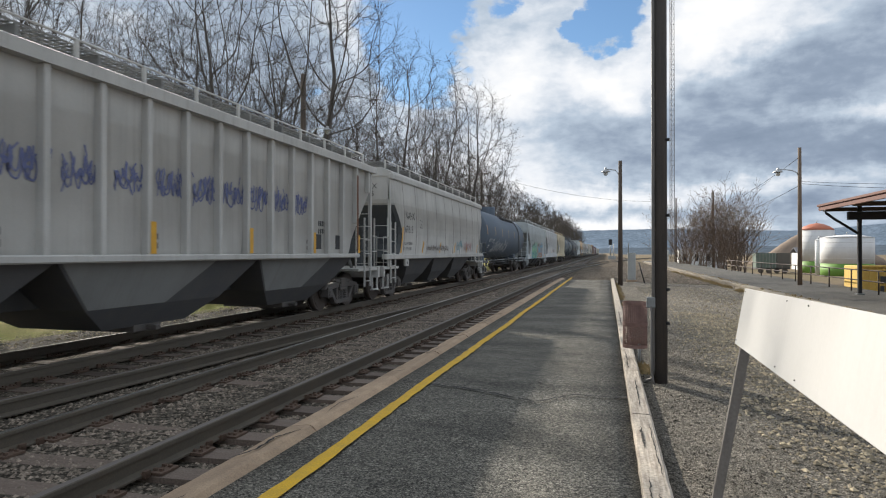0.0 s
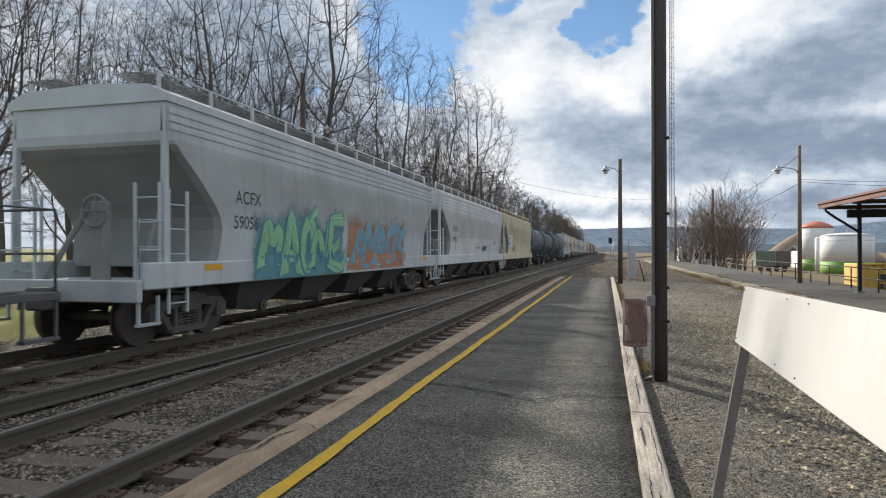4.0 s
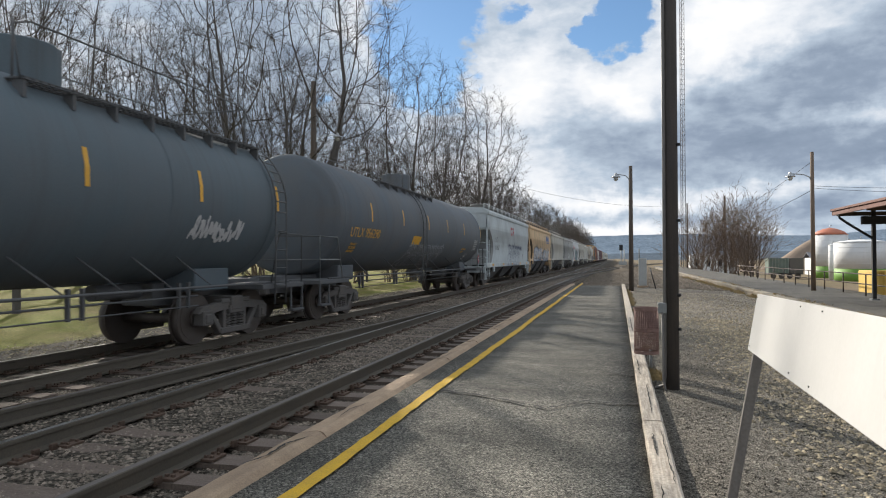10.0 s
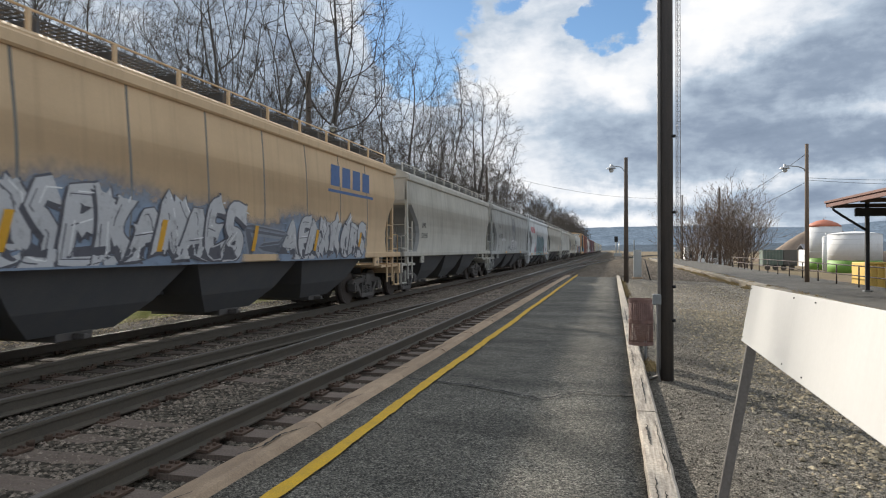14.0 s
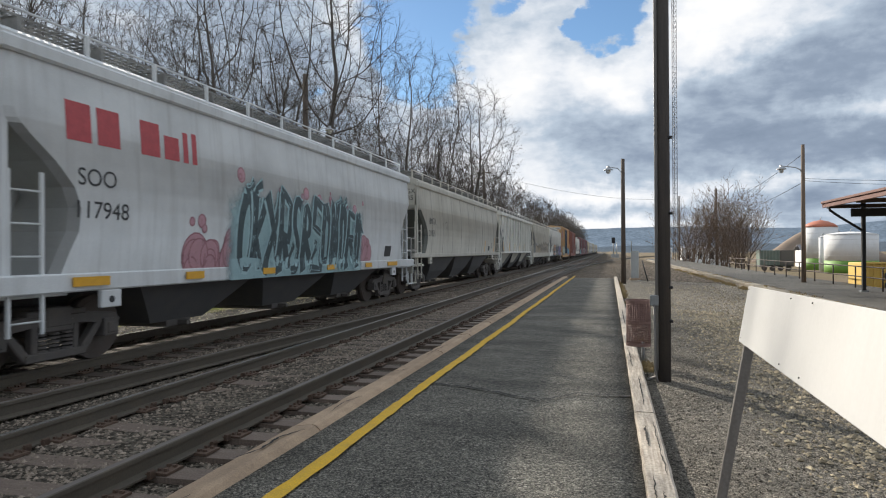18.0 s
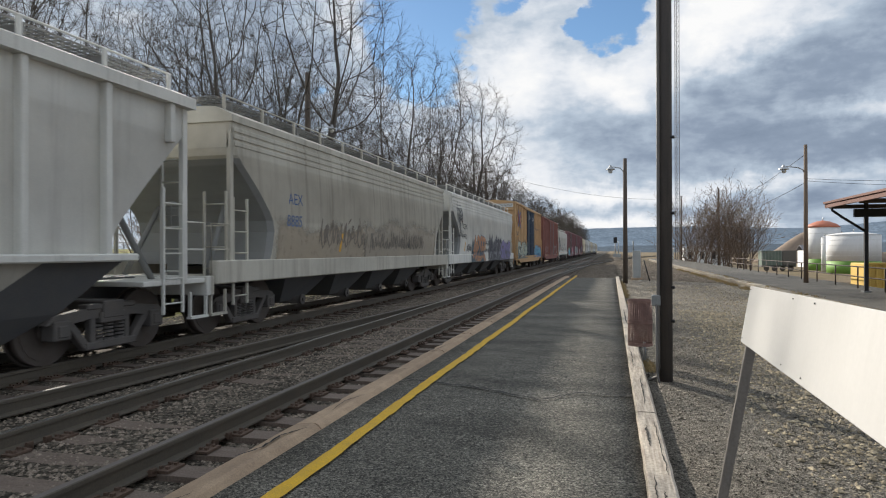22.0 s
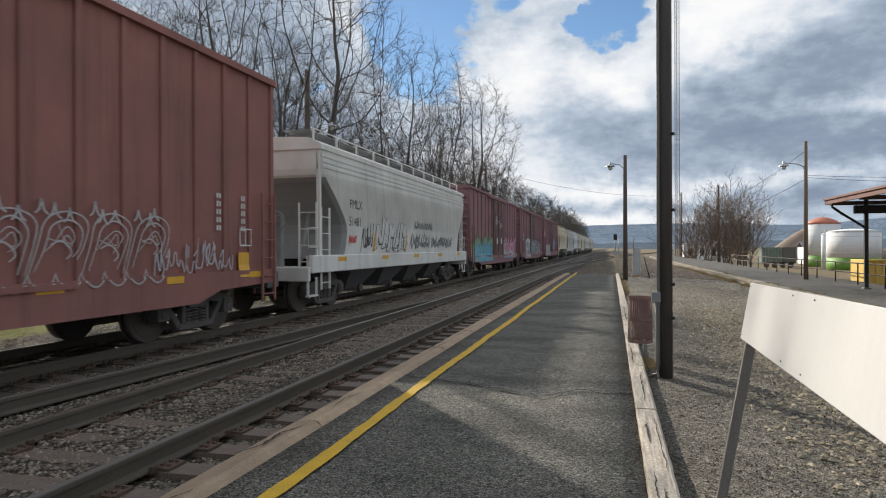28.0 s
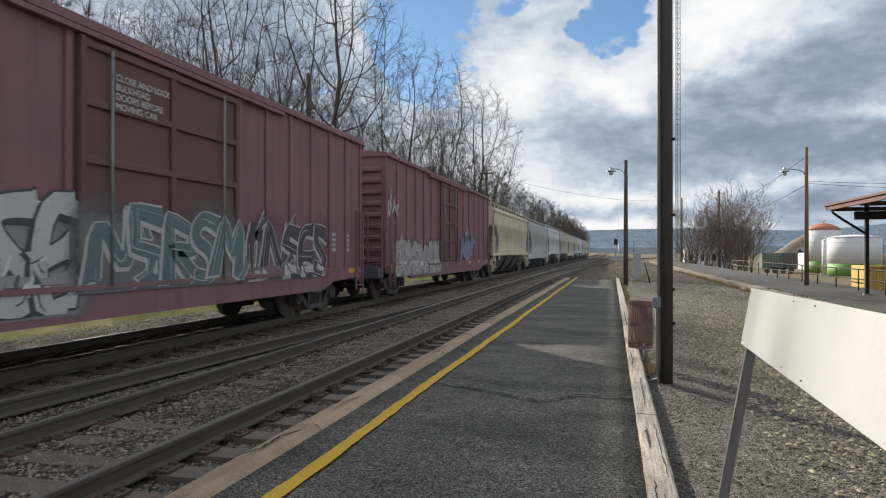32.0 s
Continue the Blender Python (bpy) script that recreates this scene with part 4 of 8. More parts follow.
def arch_graffiti(car, side, y0, y1, z0, z1, line, seed, letters=4, width=0.06, label="outlined graffiti"):
    """A line piece: leaning letters of nested arches, flame points along the top and scallops along the foot."""
    rnd = random.Random(seed)
    bm = B()
    step, tall = (y1 - y0) / letters, z1 - z0
    off = 0.01
    for k in range(letters):
        ya = y0 + k * step
        lean = 0.28 * step
        for inset, low in ((0.0, 0.0), (0.13, 0.04), (0.27, 0.25), (0.36, 0.42)):
            a, b, top = ya + inset * step, ya + (1.06 - inset) * step, z0 + tall * (0.84 - inset * 0.75)
            foot = z0 + tall * (0.13 + low)
            path = [(a, foot), (a + lean * 0.7, z0 + tall * 0.5), (a + lean, top - 0.05 * tall), ((a + b) / 2 + lean * 0.8, top + 0.06 * tall), (b + lean * 0.5, top - 0.08 * tall), (b + lean * 0.1, z0 + tall * 0.45), (b - 0.12 * step, foot + (0.18 * tall if k % 2 else 0))]
            stroke(bm, rounded([(y + rnd.uniform(-0.03, 0.03) * step, z + rnd.uniform(-0.02, 0.02) * tall) for y, z in path], 3), width * (1.0 if inset < 0.2 else 0.7), side, off)
            off += 0.0004
        # a bar across and a bent hook
        zc = z0 + tall * rnd.uniform(0.38, 0.52)
        stroke(bm, rounded([(ya + 0.4 * step, zc), (ya + 0.62 * step, zc + 0.07 * tall), (ya + 0.85 * step, zc - 0.08 * tall), (ya + 0.7 * step, zc - 0.16 * tall)]), width * 1.1, side, off)
        off += 0.0004
        for j in range(3):
            y = ya + step * (0.2 + 0.3 * j + rnd.uniform(-0.1, 0.1))
            z = z0 + tall * (0.80 + 0.05 * math.sin(2.1 * j + k))
            stroke(bm, rounded([(y - 0.09 * step, z - 0.02 * tall), (y, z + 0.03 * tall), (y + 0.03 * step, z + tall * rnd.uniform(0.13, 0.2)), (y + 0.06 * step, z + 0.02 * tall), (y + 0.16 * step, z - 0.03 * tall)]), width * 1.5, side, off)
            off += 0.0004
        for j in range(2):
            y = ya + step * (0.5 * j)
            stroke(bm, rounded([(y, z0 + 0.14 * tall), (y + 0.07 * step, z0 + 0.02 * tall), (y + 0.25 * step, z0 - 0.04 * tall), (y + 0.42 * step, z0 + 0.03 * tall), (y + 0.5 * step, z0 + 0.16 * tall)]), width * 1.1, side, off)
            off += 0.0004
    tagged(part("graffiti_outline", bm, paint(line), car, label), kind="stuff")


def bubbles(car, side, y0, y1, z0, z1, fill, line, seed, count=12):
    """Sprayed bubbles of several sizes, each with a darker outline."""
    rnd = random.Random(seed)
    core, rim = B(), B()
    for k in range(count):
        r = rnd.choice((0.05, 0.08, 0.13, 0.2, 0.27)) * (z1 - z0)
        yc, zc = rnd.uniform(y0 + r, y1 - r), rnd.uniform(z0 + r, z1 - r) if r < 0.15 else rnd.uniform(z0 + r, (z0 + z1) / 2)
        ring = [(yc + r * math.cos(a), zc + 1.1 * r * math.sin(a)) for a in (2 * math.pi * j / 18 for j in range(19))]
        core.faces.new([core.verts.new((side(z) + 0.006 + 0.0003 * k, y, z)) for y, z in ring[:-1]])
        stroke(rim, ring, 0.025, side, 0.0064 + 0.0003 * k, True)
    tagged(part("graffiti_fill", core, paint(fill), car, "dusty pink graffiti bubbles"), kind="stuff")
    tagged(part("graffiti_outline", rim, paint(line), car), kind="stuff")


def roof_walk(car, length, z, mat, rail_mat, half=1.25, step=1.3, low=False):
    """Roof running boards with edge posts and a thin rail along each side, and loading hatches."""
    z -= 0.16 if low else 0.0
    for s in (-1, 1):
        bm = B()
        box(bm, -0.02, 0.02, -0.03, 0.03, -0.2, 0.26)
        post = finish("rail_post", bm, rail_mat)
        for i in range(0 if low else int(length / step) + 1):
            piece("rail_post", post, car, pose(s * half, 0.15 + i * (length - 0.3) / int(length / step), z))
        tubed("roof_rail", rail_mat, car, [(s * half, 0.1, z + 0.26), (s * half, length - 0.1, z + 0.26)], r=0.016)
        bm = B()
        x0, x1 = sorted((s * (half - 0.08), s * (half - 0.72)))
        for k in range(6):
            x = x0 + (x1 - x0 - 0.014) * k / 5
            box(bm, x, x + 0.014, 0.0, length, z + 0.20, z + 0.225)
        for i in range(int(length / 0.12)):
            box(bm, x0, x1, i * 0.12, i * 0.12 + 0.05, z + 0.21, z + 0.222)
        for i in range(int(length / 1.3)):
            box(bm, x0, x1, 0.5 + i * 1.3, 0.55 + i * 1.3, z - 0.02, z + 0.2)
        part("running_board", bm, mat, car)
    boxed("roof_hatch", rail_mat, car, (-0.42, 0.42, 0.8, length - 0.8, z - 0.02, z + 0.1), bevel=0.03)


def end_gear(car, length, mat, dark, top, deck=1.05, post_in=0.25, wheel_end=True):
    """Platforms, corner posts, ladders and braces at both ends of a hopper wagon."""
    for e in (0, 1):
        Y = (lambda y: y) if e == 0 else (lambda y: length - y)
        a, b = sorted((Y(-0.55), Y(0.95)))
        boxed("end_platform", mat, car, (-1.45, 1.45, a, b, deck - 0.06, deck + 0.02), bevel=0.01)
        a, b = sorted((Y(-0.62), Y(-0.5)))
        boxed("end_sill", mat, car, (-1.5, 1.5, a, b, deck - 0.28, deck + 0.05), bevel=0.015)
        for s in (-1, 1):
            x = s * 1.44
            a, b = sorted((Y(0.0), Y(0.1)))
            boxed("corner_post", mat, car, (x - 0.045, x + 0.045, a, b, deck, top - 0.1), bevel=0.01)
            ladder(car, mat, x + s * 0.03, Y(0.1) if e == 0 else Y(0.55), deck - 0.5, 2.5, 0.45)
            ladder(car, mat, s * 1.42, Y(-0.04), deck, top - 0.05 if s > 0 and e == 1 else 2.6, 0.45, along="x")
            tubed("grab_rail", mat, car, [(x, Y(-0.5), deck + 0.05), (x, Y(-0.5), deck + 0.95), (x, Y(0.05), deck + 0.95)],
                  [(x, Y(-0.5), deck + 0.5), (x, Y(0.05), deck + 0.5)], r=0.017)
            a, b = sorted((Y(-0.55), Y(-0.1)))
            boxed("sill_step", mat, car, (x - 0.02, x + 0.03, a, a + 0.035, deck - 0.62, deck - 0.2), (x - 0.02, x + 0.03, b - 0.035, b, deck - 0.62, deck - 0.2),
                  (x - 0.05, x + 0.05, a, b, deck - 0.64, deck - 0.6))
            tubed("end_brace", dark, car, [(s * 0.9, Y(0.1), deck), (s * 0.75, Y(0.9), 2.4)], r=0.05)
        if wheel_end and e == 0:
            bm = B()
            ring = [(0.55 + 0.24 * math.cos(q), Y(-0.4), 2.15 + 0.24 * math.sin(q)) for q in (2 * math.pi * j / 18 for j in range(19))]
            tube(bm, ring, 0.018, 6)
            for q in range(4):
                tube(bm, [(0.55, Y(-0.4), 2.15), (0.55 + 0.24 * math.cos(q * 1.571), Y(-0.4), 2.15 + 0.24 * math.sin(q * 1.571))], 0.012, 5)
            part("brake_wheel", bm, dark, car)
            boxed("brake_stand", dark, car, (0.42, 0.68, min(Y(-0.36), Y(-0.2)), max(Y(-0.36), Y(-0.2)), deck, 2.3), bevel=0.02)


def chutes(car, length, n, mat, y_in=2.6, z_top=1.28, z_low=0.42, half=1.42, pale=None, pipe=False):
    """Discharge hoppers below the body, each a four-sided funnel with a gate."""
    span = (length - 2 * y_in) / n
    for i in range(n):
        c = y_in + span * (i + 0.5)
        w = span * 0.5
        bm = B()
        h1, h2 = half * 0.75, half * 0.55
        loft(bm, [[(half, c - w, z_top), (half, c + w, z_top), (-half, c + w, z_top), (-half, c - w, z_top)],
                  [(h1, c - w * 0.66, z_low + 0.36), (h1, c + w * 0.66, z_low + 0.36), (-h1, c + w * 0.66, z_low + 0.36), (-h1, c - w * 0.66, z_low + 0.36)],
                  [(h2, c - w * 0.4, z_low), (h2, c + w * 0.4, z_low), (-h2, c + w * 0.4, z_low), (-h2, c - w * 0.4, z_low)]])
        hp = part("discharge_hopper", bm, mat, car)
        if pale:
            bm = B()
            low = lambda u: c + w * u * 0.66
            bm.faces.new([bm.verts.new(p) for p in ((half + 0.004, c - w * 0.97, z_top - 0.01), (half + 0.004, c + w * 0.42, z_top - 0.01), (half * 0.75 + 0.006, low(0.05), z_low + 0.36), (half * 0.75 + 0.006, low(-0.97), z_low + 0.36))])
            tagged(part("pale_stripe", bm, pale, hp), kind="stuff")
        if pipe:
            bm = B()
            disc(bm, -1.0, 1.0, c + 0.1, z_low + 0.02, 0.10, 16)
            disc(bm, 1.0, 1.05, c + 0.1, z_low + 0.02, 0.125, 16)
            disc(bm, 1.05, 1.08, c + 0.1, z_low + 0.02, 0.05, 10)
            part("outlet_pipe", bm, "truck", hp)
            continue
        boxed("outlet_gate", "truck", car, (-0.75, 0.8, c - 0.32, c + 0.32, z_low - 0.1, z_low + 0.02), (0.8, 1.0, c - 0.05, c + 0.05, z_low - 0.08, z_low), bevel=0.01)


def hopper_body(car, length, mat, dark, profile, half_at, top, cut):
    """A body whose rings are rectangles with cut-back ends: profile is rows of (z, end cut-back); the slope sheets are
    coloured dark for dirt and for the shade of the recess.
    """
    bm = B()
    rows = []
    cuts = [profile[0]]
    for (za, ca), (zb, cb) in zip(profile, profile[1:]):
        cuts += [(za + (zb - za) * j / 3, ca + (cb - ca) * j / 3) for j in (1, 2, 3)]
    profile = cuts
    for z, c in profile:
        h = half_at(z)
        k = 0.10
        ring = [(h, c + k, z), (h, length - c - k, z), (h - k, length - c, z), (-h + k, length - c, z), (-h, length - c - k, z), (-h, c + k, z), (-h + k, c, z), (h - k, c, z)]
        rows.append([bm.verts.new(p) for p in ring])
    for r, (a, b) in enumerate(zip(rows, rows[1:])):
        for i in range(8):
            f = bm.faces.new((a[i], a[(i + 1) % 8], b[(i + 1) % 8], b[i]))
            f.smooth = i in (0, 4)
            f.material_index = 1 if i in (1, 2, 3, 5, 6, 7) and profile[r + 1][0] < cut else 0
    bm.faces.new(rows[0][::-1])
    bm.faces.new(rows[-1])
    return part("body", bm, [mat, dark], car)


def smooth_hopper(start, end, paint_mat, label, dark="under", bands=False, seams=0, under="under", rail_mat=None, roof=None,
                  reflect="sill", sill_mat=None, n_chutes=3, top=None, walk_mat="grating", sill=None, low_walk=False, notch=1.0, seam_in=1.6):
    """A covered hopper wagon with bulged smooth sides."""
    length = end - start
    car = wagon("hopper_wagon", label, "hopper wagon", start, length)
    top = top or (4.0 if bands else 4.08)
    s0, s1 = sill or ((0.95, 1.36) if bands else (1.3, 1.46))

    def half(z):
        u = (z - 1.2) / (top - 1.2)
        return 1.505 + 0.1 * math.sin(math.pi * min(max(u, 0), 1) ** 0.85) - 0.02 * u

    if bands:
        prof = [(s1 - 0.1, 1.16), (1.5, 1.22), (1.9, 1.26), (2.12, 1.2), (2.3, 1.06), (2.7, 0.64), (3.1, 0.17), (3.26, 0.03), (3.4, 0.0), (3.7, 0.0), (top, 0.0)]
    else:
        prof = [(s1 - 0.1, 0.64), (1.55, 0.78), (1.8, 0.9), (2.1, 0.92), (2.35, 0.82), (2.65, 0.54), (2.92, 0.2), (3.08, 0.04), (3.2, 0.0), (3.5, 0.0), (3.8, 0.0), (top, 0.0)]
    prof = [(z, c * notch) for z, c in prof]
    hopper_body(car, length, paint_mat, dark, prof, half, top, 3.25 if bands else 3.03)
    bm = B()   # roof with rounded shoulders
    loft(bm, [[(half(top) + 0.05, y, top - 0.14), (half(top) + 0.05, y, top - 0.02), (1.2, y, top + 0.14), (0.0, y, top + 0.2), (-1.2, y, top + 0.14),
               (-half(top) - 0.05, y, top - 0.02), (-half(top) - 0.05, y, top - 0.14)] for y in (-0.04, length + 0.04)])
    part("roof", bm, roof or paint_mat, car)
    if not bands:
        for sgn in (-1, 1):
            a, b = sorted((sgn * (half(top) - 0.05), sgn * (half(top) + 0.085)))
            boxed("roof_rim", roof or paint_mat, car, (a, b, -0.05, length + 0.05, top - 0.24, top - 0.05), bevel=0.03)
    if bands:
        for k in range(3):
            z = top - 0.32 - 0.13 * k
            boxed("roof_band", paint_mat, car, *[tuple(sorted((s * half(z), s * (half(z) + 0.02)))) + (0.03, length - 0.03, z, z + 0.085) for s in (-1, 1)], bevel=0.008)
    for s in (-1, 1):
        a, b = sorted((s * 1.38, s * 1.55))
        boxed("side_sill", sill_mat or paint_mat, car, (a, b, -0.5, length + 0.5, s0, s1), bevel=0.02)
    if not bands:
        # the pad's hole is a flat disc, its inner shade given as dark colour
        bm = B()
        disc(bm, 0.0, 0.004, 0.0, 0.0, 0.05, 14)
        hole = finish("pad_hole", bm, "dark_paint")
        for y in (1.4, length - 1.76):
            pad = boxed("jacking_pad", sill_mat or paint_mat, car, (1.47, 1.545, y, y + 0.36, s0 - 0.24, s0 - 0.002), bevel=0.012)
            piece("pad_hole", hole, pad, pose(1.543, y + 0.18, s0 - 0.13))
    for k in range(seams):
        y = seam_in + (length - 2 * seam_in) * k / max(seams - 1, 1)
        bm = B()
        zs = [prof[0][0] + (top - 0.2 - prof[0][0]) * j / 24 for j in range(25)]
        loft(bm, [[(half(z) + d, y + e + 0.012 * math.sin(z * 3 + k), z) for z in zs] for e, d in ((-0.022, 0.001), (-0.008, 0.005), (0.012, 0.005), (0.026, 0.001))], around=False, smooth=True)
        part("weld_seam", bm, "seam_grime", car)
    roof_walk(car, length, top + 0.12, walk_mat, rail_mat or paint_mat, low=low_walk)
    end_gear(car, length, paint_mat, dark, top)
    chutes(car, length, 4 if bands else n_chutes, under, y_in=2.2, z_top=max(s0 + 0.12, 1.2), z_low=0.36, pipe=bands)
    boxed("centre_sill", "under", car, (-0.3, 0.3, -0.2, length + 0.2, 0.72, 1.05))
    if reflect == "sill":
        for k in range(5):
            y = 0.9 + (length - 2.2) * k / 4
            boxed("reflector", "reflector", car, (1.552, 1.556, y, y + 0.5, s1 - 0.16, s1 - 0.05))
    elif reflect == "leaning":
        for k in range(6):
            y = 2.2 + (length - 4.6) * k / 5 if bands else 0.8 + 2.48 * k
            patch(car, "reflector", half, y, y + 0.12, 1.5, 1.92 if bands or k else 2.35, "reflector", lean=0.1)
    running_gear(car, length, 1.15)
    return car, half


def ribbed_hopper(start, end, paint_mat, label, posts=14, dark="under", under="under", pale=None, top=4.0, n_chutes=3):
    """A covered hopper wagon with flat sides and outside posts."""
    length = end - start
    car = wagon("hopper_wagon", label, "hopper wagon", start, length)

    def half(z):
        return 1.46

    prof = [(1.4, 1.62), (1.9, 1.35), (2.4, 0.9), (2.9, 0.42), (3.3, 0.04), (3.36, 0.0), (top, 0.0)]
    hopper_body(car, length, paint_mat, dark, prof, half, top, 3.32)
    bm = B()
    loft(bm, [[(1.62, y, top - 0.2), (1.62, y, top - 0.03), (1.25, y, top + 0.12), (0, y, top + 0.2), (-1.25, y, top + 0.12), (-1.62, y, top - 0.03), (-1.62, y, top - 0.2)] for y in (-0.05, length + 0.05)])
    part("roof", bm, paint_mat, car)
    for s in (-1, 1):
        for k in range(posts):
            y = 0.45 + (length - 0.9) * k / (posts - 1)
            z0 = 1.48 if 1.4 < y < length - 1.4 else 2.3
            a, b = sorted((s * 1.44, s * 1.58))
            boxed("side_post", paint_mat, car, (a, b, y - 0.05, y + 0.05, z0 if k not in (0, posts - 1) else 3.2, top - 0.2), bevel=0.012)
        a, b = sorted((s * 1.38, s * 1.6))
        boxed("side_sill", paint_mat, car, (a, b, 1.2, length - 1.2, 1.38, 1.49), bevel=0.02)
    roof_walk(car, length, top + 0.1, "grating", paint_mat)
    end_gear(car, length, paint_mat, dark, top)
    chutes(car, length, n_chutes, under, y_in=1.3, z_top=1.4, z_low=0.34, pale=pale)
    boxed("centre_sill", "under", car, (-0.3, 0.3, -0.2, length + 0.2, 0.72, 1.1))
    running_gear(car, length, 1.15)
    return car, lambda z: 1.46


def tank_wagon(start, end, paint_mat, label, radius=1.5, stripes=8, text="white_paint", deck=(-0.9, 4.4), brace_mat="under", marked=(), climb=None):
    length = end - start
    car = wagon("tank_wagon", label, "tank wagon", start, length)
    zc = 1.12 + radius
    bm = B()
    rings = []
    dome = [(0.0, 0.02), (0.03, 0.4), (0.08, 0.66), (0.15, 0.84), (0.2, 0.93), (0.235, 0.98), (0.27, 1.0)]
    for y, k in dome + [(length / 3, 1.0), (2 * length / 3, 1.0)] + [(length - y, k) for y, k in dome[::-1]]:
        rings.append([(radius * k * math.cos(a), y, zc + radius * k * math.sin(a)) for a in (2 * math.pi * j / 40 for j in range(40))])
    loft(bm, rings, smooth=True)
    part("tank", bm, paint_mat, car)

    def skin(z):
        d = max(radius * radius - (z - zc) ** 2, 0.01)
        return math.sqrt(d)

    for k in range(4):   # weld bands
        y = 0.55 + (length - 1.1) * k / 3
        bm = B()
        loft(bm, [[((radius + 0.006) * math.cos(a), yy, zc + (radius + 0.006) * math.sin(a)) for a in (2 * math.pi * j / 40 for j in range(40))] for yy in (y - 0.03, y + 0.03)], caps=False, smooth=True)
        part("tank_band", bm, paint_mat, car)
    mid = length / 2
    bm = B()   # manway bonnet
    loft(bm, [[(0.55 * math.cos(a), mid + 0.55 * math.sin(a), z) for a in (2 * math.pi * j / 20 for j in range(20))] for z in (zc + radius - 0.1, zc + radius + 0.5)])
    part("manway", bm, paint_mat, car, bevel=0.02)
    top = zc + radius
    d0, d1 = mid + deck[0], mid + deck[1]
    ledge = zc + skin(zc + 0.0) * 0.80   # the walkway lies on the shoulder of the tank
    for s in (-1, 1):
        bm = B()
        x0, x1 = sorted((s * 0.86, s * 1.14))
        for k in range(4):
            x = x0 + (x1 - x0 - 0.02) * k / 3
            box(bm, x, x + 0.02, d0, d1, ledge + 0.0, ledge + 0.035)
        n = int((d1 - d0) / 0.12)
        for k in range(n):
            y = d0 + (d1 - d0) * k / n
            box(bm, x0, x1, y, y + 0.04, ledge + 0.012, ledge + 0.03)
        part("walkway", bm, "under", car, "dark steel walkway grating")
        for k in range(int((d1 - d0) / 0.75) + 1):
            y = d0 + 0.05 + (d1 - d0 - 0.1) * k / int((d1 - d0) / 0.75)
            boxed("walkway_bracket", "under", car, tuple(sorted((s * 0.95, s * 1.12))) + (y - 0.025, y + 0.025, ledge - 0.22, ledge))
        for y in (d0 + 0.1, (d0 + d1) / 2, d1 - 0.1):
            tubed("railing_post", "under", car, [(s * 0.86, y, ledge), (s * 0.86, y, ledge + 0.82)], r=0.016)
        tubed("railing_bar", "under", car, [(s * 1.1, d0, ledge), (s * 0.86, d0 + 0.1, ledge + 0.74), (s * 0.86, d0 + 0.35, ledge + 0.84), (s * 0.86, d1 - 0.3, ledge + 0.84), (s * 0.86, d1 - 0.08, ledge + 0.76), (s * 1.1, d1, ledge)], r=0.014)
    tubed("railing_bar", "under", car, [(-0.86, d1 - 0.1, ledge + 0.8), (0.86, d1 - 0.1, ledge + 0.8)], r=0.014)
    for s in (-1, 1):
        # a ladder bent over the shell, then straight down to a step
        yl = d1 - 0.02 if climb is None else mid + climb
        bm = B()
        arc = [(s * (radius + 0.07) * math.cos(a), zc + (radius + 0.07) * math.sin(a)) for a in [math.radians(52 - 8 * k) for k in range(8)]] + [(s * (radius + 0.07), 1.7), (s * 1.5, 0.62)]
        for e in (0, 0.42):
            tube(bm, [(x, yl + e, z) for x, z in arc], 0.018, 5)
        for (xa, za), (xb, zb) in zip(arc, arc[1:]):
            m_ = max(1, round(math.hypot(xb - xa, zb - za) / 0.33))
            for k in range(m_):
                x, z = xa + (xb - xa) * k / m_, za + (zb - za) * k / m_
                tube(bm, [(x, yl, z), (x, yl + 0.42, z)], 0.012, 4)
        part("ladder", bm, "under", car)
        a, b = sorted((s * 1.30, s * 1.46))
        tubed("side_beam", brace_mat, car, [(s * 1.38, -0.2, 1.05), (s * 1.38, length + 0.2, 1.05)], r=0.022, n=8)
        for k in range(6):
            y = 2.4 + (length - 4.8) * k / 5
            tubed("side_brace", brace_mat, car, [(s * 1.38, y, 1.05), (s * (skin(1.55) + 0.01), y - 0.5, 1.55)], r=0.013)
    for e in (0, 1):
        Y = (lambda y: y) if e == 0 else (lambda y: length - y)
        a, b = sorted((Y(-0.75), Y(0.9)))
        boxed("end_platform", "under", car, (-1.45, 1.45, a, b, 0.92, 1.02), bevel=0.01)
        a, b = sorted((Y(-0.8), Y(2.6)))
        boxed("stub_sill", "under", car, (-0.32, 0.32, a, b, 0.7, 1.1), bevel=0.01)
        a, b = sorted((Y(1.3), Y(2.3)))
        boxed("saddle", paint_mat, car, (-0.95, 0.95, a, b, 0.95, 1.35), bevel=0.02)
        for s in (-1, 1):
            tubed("end_railing", "conduit" if e == 0 else "under", car, [(s * 1.42, Y(-0.7), 0.6), (s * 1.42, Y(-0.7), 2.05), (s * 1.42, Y(0.25), 2.05), (s * 1.42, Y(0.55), 1.05)],
                  [(s * 1.42, Y(-0.7), 1.5), (s * 1.42, Y(0.4), 1.5)], r=0.018)
            a, b = sorted((Y(-0.72), Y(-0.22)))
            boxed("sill_step", "under", car, (s * 1.42 - 0.02, s * 1.42 + 0.02, a, a + 0.03, 0.45, 0.95), (s * 1.42 - 0.02, s * 1.42 + 0.02, b - 0.03, b, 0.45, 0.95), (s * 1.42 - 0.06, s * 1.42 + 0.06, a, b, 0.42, 0.46))
